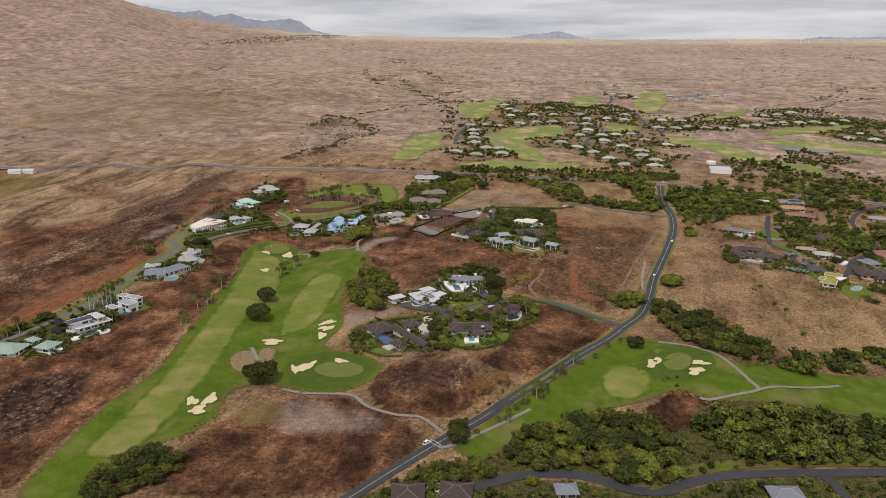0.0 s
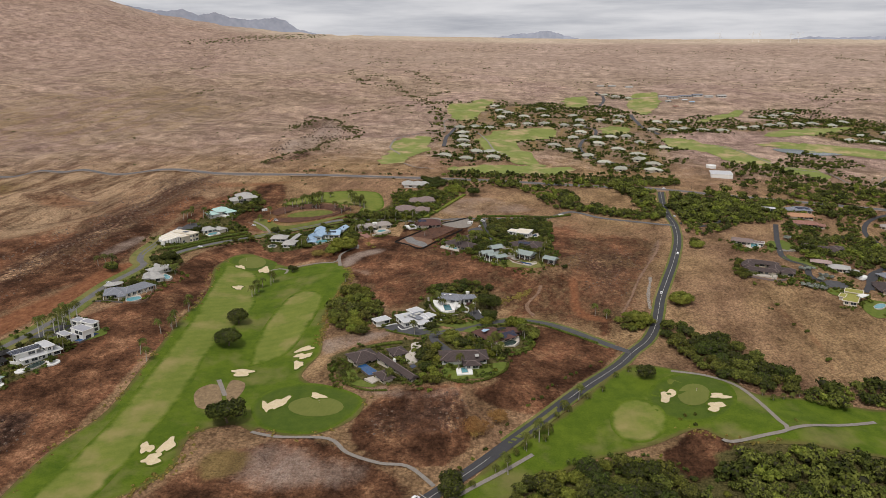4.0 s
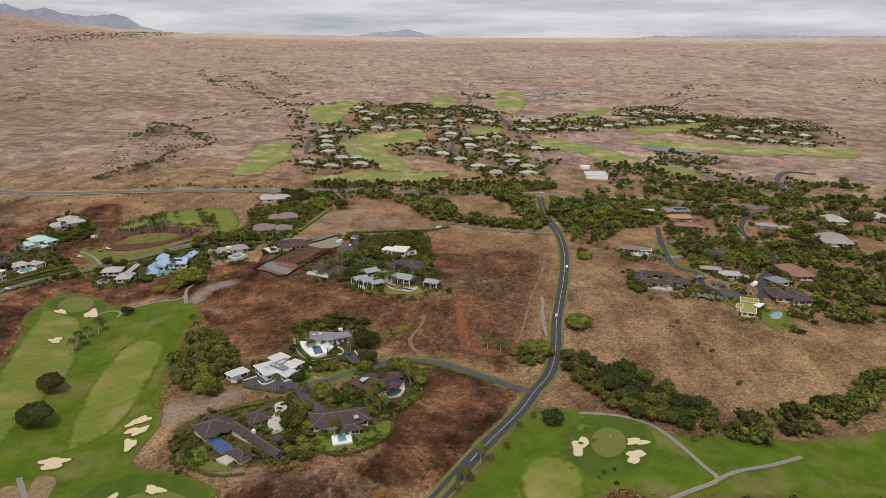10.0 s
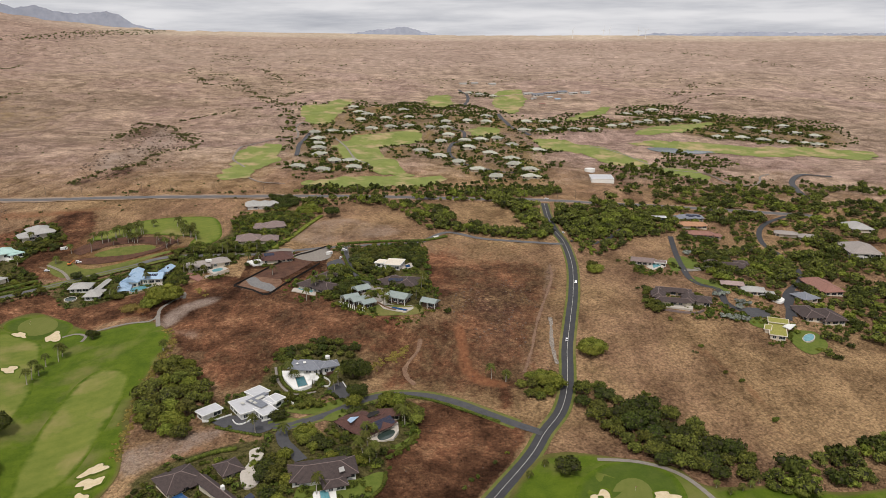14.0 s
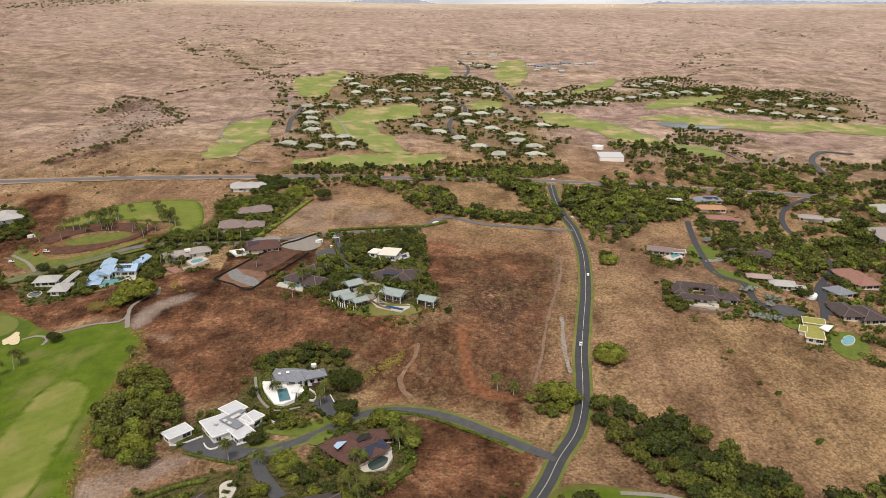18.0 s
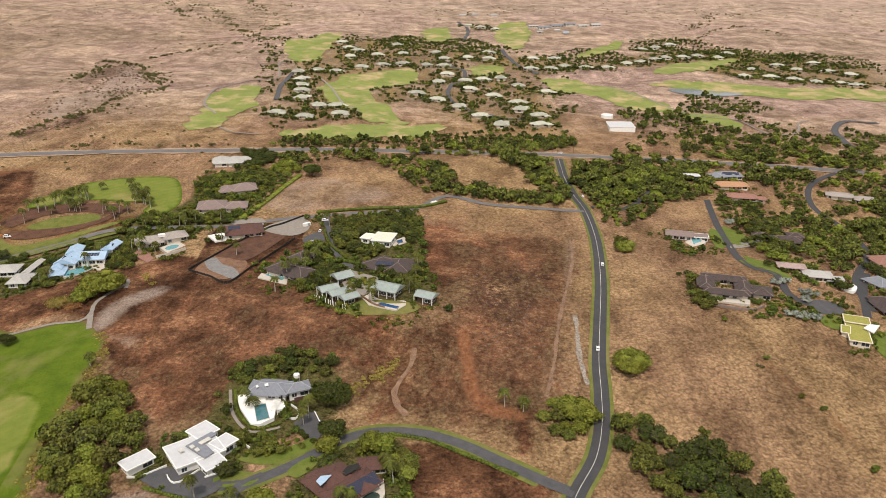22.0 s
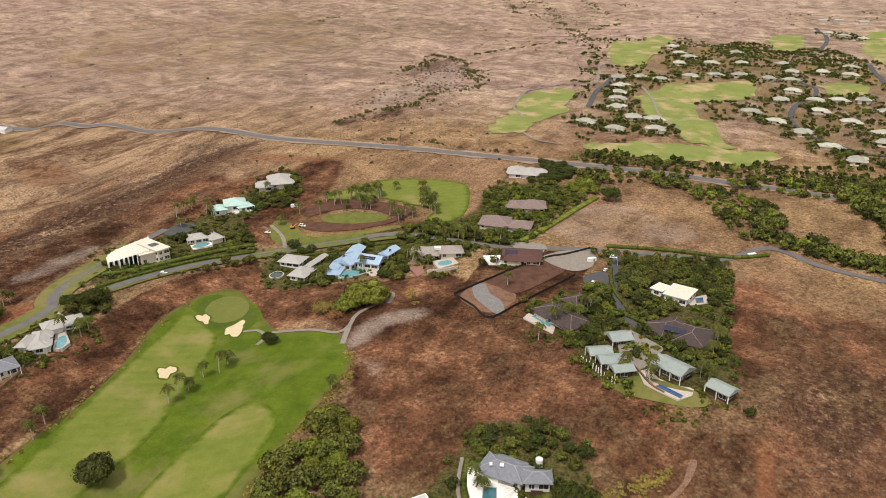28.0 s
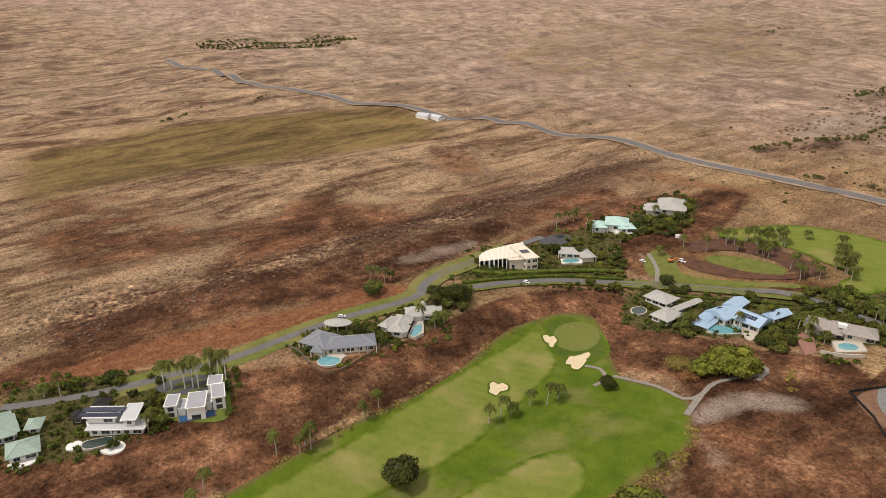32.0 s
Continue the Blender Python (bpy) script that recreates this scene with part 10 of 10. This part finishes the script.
def excavator(x, y, turn, paint, label):
    thing = tagged(new("excavator"), label, "excavator")
    thing.matrix_basis = Matrix.Translation((x, y, float(land(x, y)) + 0.25)) @ Matrix.Rotation(radians(turn), 4, "Z")
    for sg in (-1, 1):
        bm = bmesh.new()
        box(bm, 3.8, 0.6, 0, 0.85, 0, sg * 1.1)
        bmesh.ops.bevel(bm, geom=bm.edges[:], offset=0.2, segments=1, affect="EDGES")
        part("track", bm, TYRE, thing)
    bm = bmesh.new()
    box(bm, 3.2, 2.4, 0.9, 2.0, -0.4, 0)
    bmesh.ops.bevel(bm, geom=bm.edges[:], offset=0.15, segments=1, affect="EDGES")
    part("body", bm, paint, thing)
    bm = bmesh.new()
    box(bm, 1.4, 1.0, 2.0, 3.0, 0.4, 0.6)
    part("cab", bm, GLASS, thing)
    bm = bmesh.new()
    limb(bm, (1.0, -0.3, 1.8), (4.0, -0.3, 4.2), 0.28, 0.22, 6)
    limb(bm, (4.0, -0.3, 4.2), (5.8, -0.3, 1.6), 0.2, 0.16, 6)
    part("arm", bm, paint, thing)
    bm = bmesh.new()
    box(bm, 0.9, 1.1, 0.4, 1.5, 5.8, -0.3)
    part("bucket", bm, TYRE, thing)


excavator(*DIGGER_SPOTS[0], 30, ORANGE, "orange excavator on bare building ground")
excavator(*DIGGER_SPOTS[1], 200, YELLOW, "yellow excavator on dug brown earth")


def utility_pole(x, y, turn):
    thing = tagged(new("utility_pole"), "tall wooden utility pole beside the highway", "pole", "utility poles along the highway")
    thing.matrix_basis = Matrix.Translation((x, y, float(land(x, y)))) @ Matrix.Rotation(turn, 4, "Z")
    bm = bmesh.new()
    limb(bm, (0, 0, -1), (0, 0, 11), 0.24, 0.16)
    part("pole", bm, BARK, thing)
    bm = bmesh.new()
    box(bm, 0.2, 2.8, 9.8, 10.0)
    part("crossarm", bm, BARK, thing)


line = smooth_outline(HIGHWAY, False, 55)
for p, q in zip(line[::1], line[1::1]):
    d = (q - p) / np.linalg.norm(q - p)
    utility_pole(float(p[0] - d[1] * 16), float(p[1] + d[0] * 16), math.atan2(d[1], d[0]))


def flag(x, y):
    thing = tagged(new("golf_flag"), "thin golf flagstick with a small flag", "flag", "golf flags")
    thing.matrix_basis = Matrix.Translation((x, y, float(land(x, y)) + 0.5))
    bm = bmesh.new()
    limb(bm, (0, 0, -0.3), (0, 0, 2.4), 0.05, 0.04)
    part("stick", bm, WHITE, thing)
    bm = bmesh.new()
    box(bm, 0.7, 0.03, 1.9, 2.4, 0.38, 0)
    part("cloth", bm, R_TERRA, thing)


for x, y in FLAG_SPOTS:
    flag(x, y)


def cabin(x, y):
    thing = tagged(new("site_cabin"), "white site container on bare ground", "container", "site containers")
    thing.matrix_basis = Matrix.Translation((x, y, float(land(x, y)))) @ Matrix.Rotation(0.5, 4, "Z")
    bm = bmesh.new()
    box(bm, 6.0, 2.4, 0.3, 2.7)
    part("body", bm, WHITE, thing)
    bm = bmesh.new()
    box(bm, 1.0, 0.06, 0.35, 2.3, 1.2, -1.24)
    part("door", bm, R_GREY, thing)
    for sx in (-2.4, 2.4):
        bm = bmesh.new()
        box(bm, 0.4, 2.2, -0.5, 0.3, sx, 0)
        part("foot", bm, CONCRETE, thing)


for x, y in CABIN_SPOTS:
    cabin(x, y)


def scattered_stones(name, label, outlines, gap, low, high, material, seed, thin=0.0):
    """Loose rocks, lumpy and half sunk, thinned by a noise so that they lie in drifts."""
    rng = np.random.default_rng(seed)
    shapes = []
    for k in range(6):
        bv, bf = ball((0, 0, 0), 1.0, 0.62)
        shapes.append((bv + rng.normal(scale=0.17, size=bv.shape), np.array(bf)))
    v, f, count = [], [], 0
    for points in outlines:
        for q in spots(points, gap, count + seed, 3):
            if noise.noise((q[0] / 22, q[1] / 40, seed)) > thin and free(q[0], q[1], 2):
                size = rng.uniform(low, high)
                bv, bf = shapes[int(rng.integers(6))]
                a = rng.uniform(0, 6.28)
                turn = np.array([[math.cos(a), -math.sin(a), 0], [math.sin(a), math.cos(a), 0], [0, 0, 1]])
                v.append(bv @ turn.T * size + (q[0], q[1], float(land(q[0], q[1])) + size * 0.2))
                f.append(bf + count)
                count += len(bv)
    tagged(new(name, sheet_mesh(name, np.concatenate(v), np.concatenate(f), material)), label, "stones", kind="stuff")


scattered_stones("stones", "loose lava stones on the brown slopes", [ZONES["soil"][k][0] for k in (0, 1, 5)] + [ZONES["pale"][2][0]], 14.0, 0.2, 0.6, LAVA_ROCK, 31, -1)
scattered_stones("lava_rubble", "dark lava rubble in a long rough band", [ZONES["lava"][0][0], ZONES["lava"][3][0]], 3.9, 0.35, 1.3, LAVA_ROCK, 32, 0.0)
scattered_stones("gully_rocks", "pale and dark rocks in a dry gully", [ROCKY], 6.5, 0.8, 2.4, LAVA_ROCK, 33, -0.1)
scattered_stones("hill_rocks", "dark rocks on a burnt slope", [ZONES["lava"][2][0], ZONES["lava"][4][0]], 4.0, 0.3, 1.0, LAVA_ROCK, 34, 0.0)

CAR = make_car("car", "small white car on the asphalt", CARPAINT)
DARK_CAR = make_car("car", "dark car on the asphalt", DARKPAINT)
VAN = make_car("van", "white delivery van on the asphalt", CARPAINT, 5.4, 2.0, 2.2, "van")
LANES = [np.array(MAIN_ROAD), np.array(HIGHWAY)]
for x, y, kind in PARKED:
    lane = min((smooth_outline(l, False, 4) for l in LANES), key=lambda l: np.hypot(*(l - (x, y)).T).min())
    i = int(np.hypot(*(lane - (x, y)).T).argmin())
    d = lane[min(i + 1, len(lane) - 1)] - lane[max(i - 1, 0)]
    park({"car": CAR, "dark_car": DARK_CAR, "van": VAN}[kind], x, y, math.degrees(math.atan2(d[1], d[0])), 0.3)
for o in SPARE + [CAR, DARK_CAR, VAN]:
    for q in (*o.children_recursive, o):
        bpy.data.objects.remove(q)
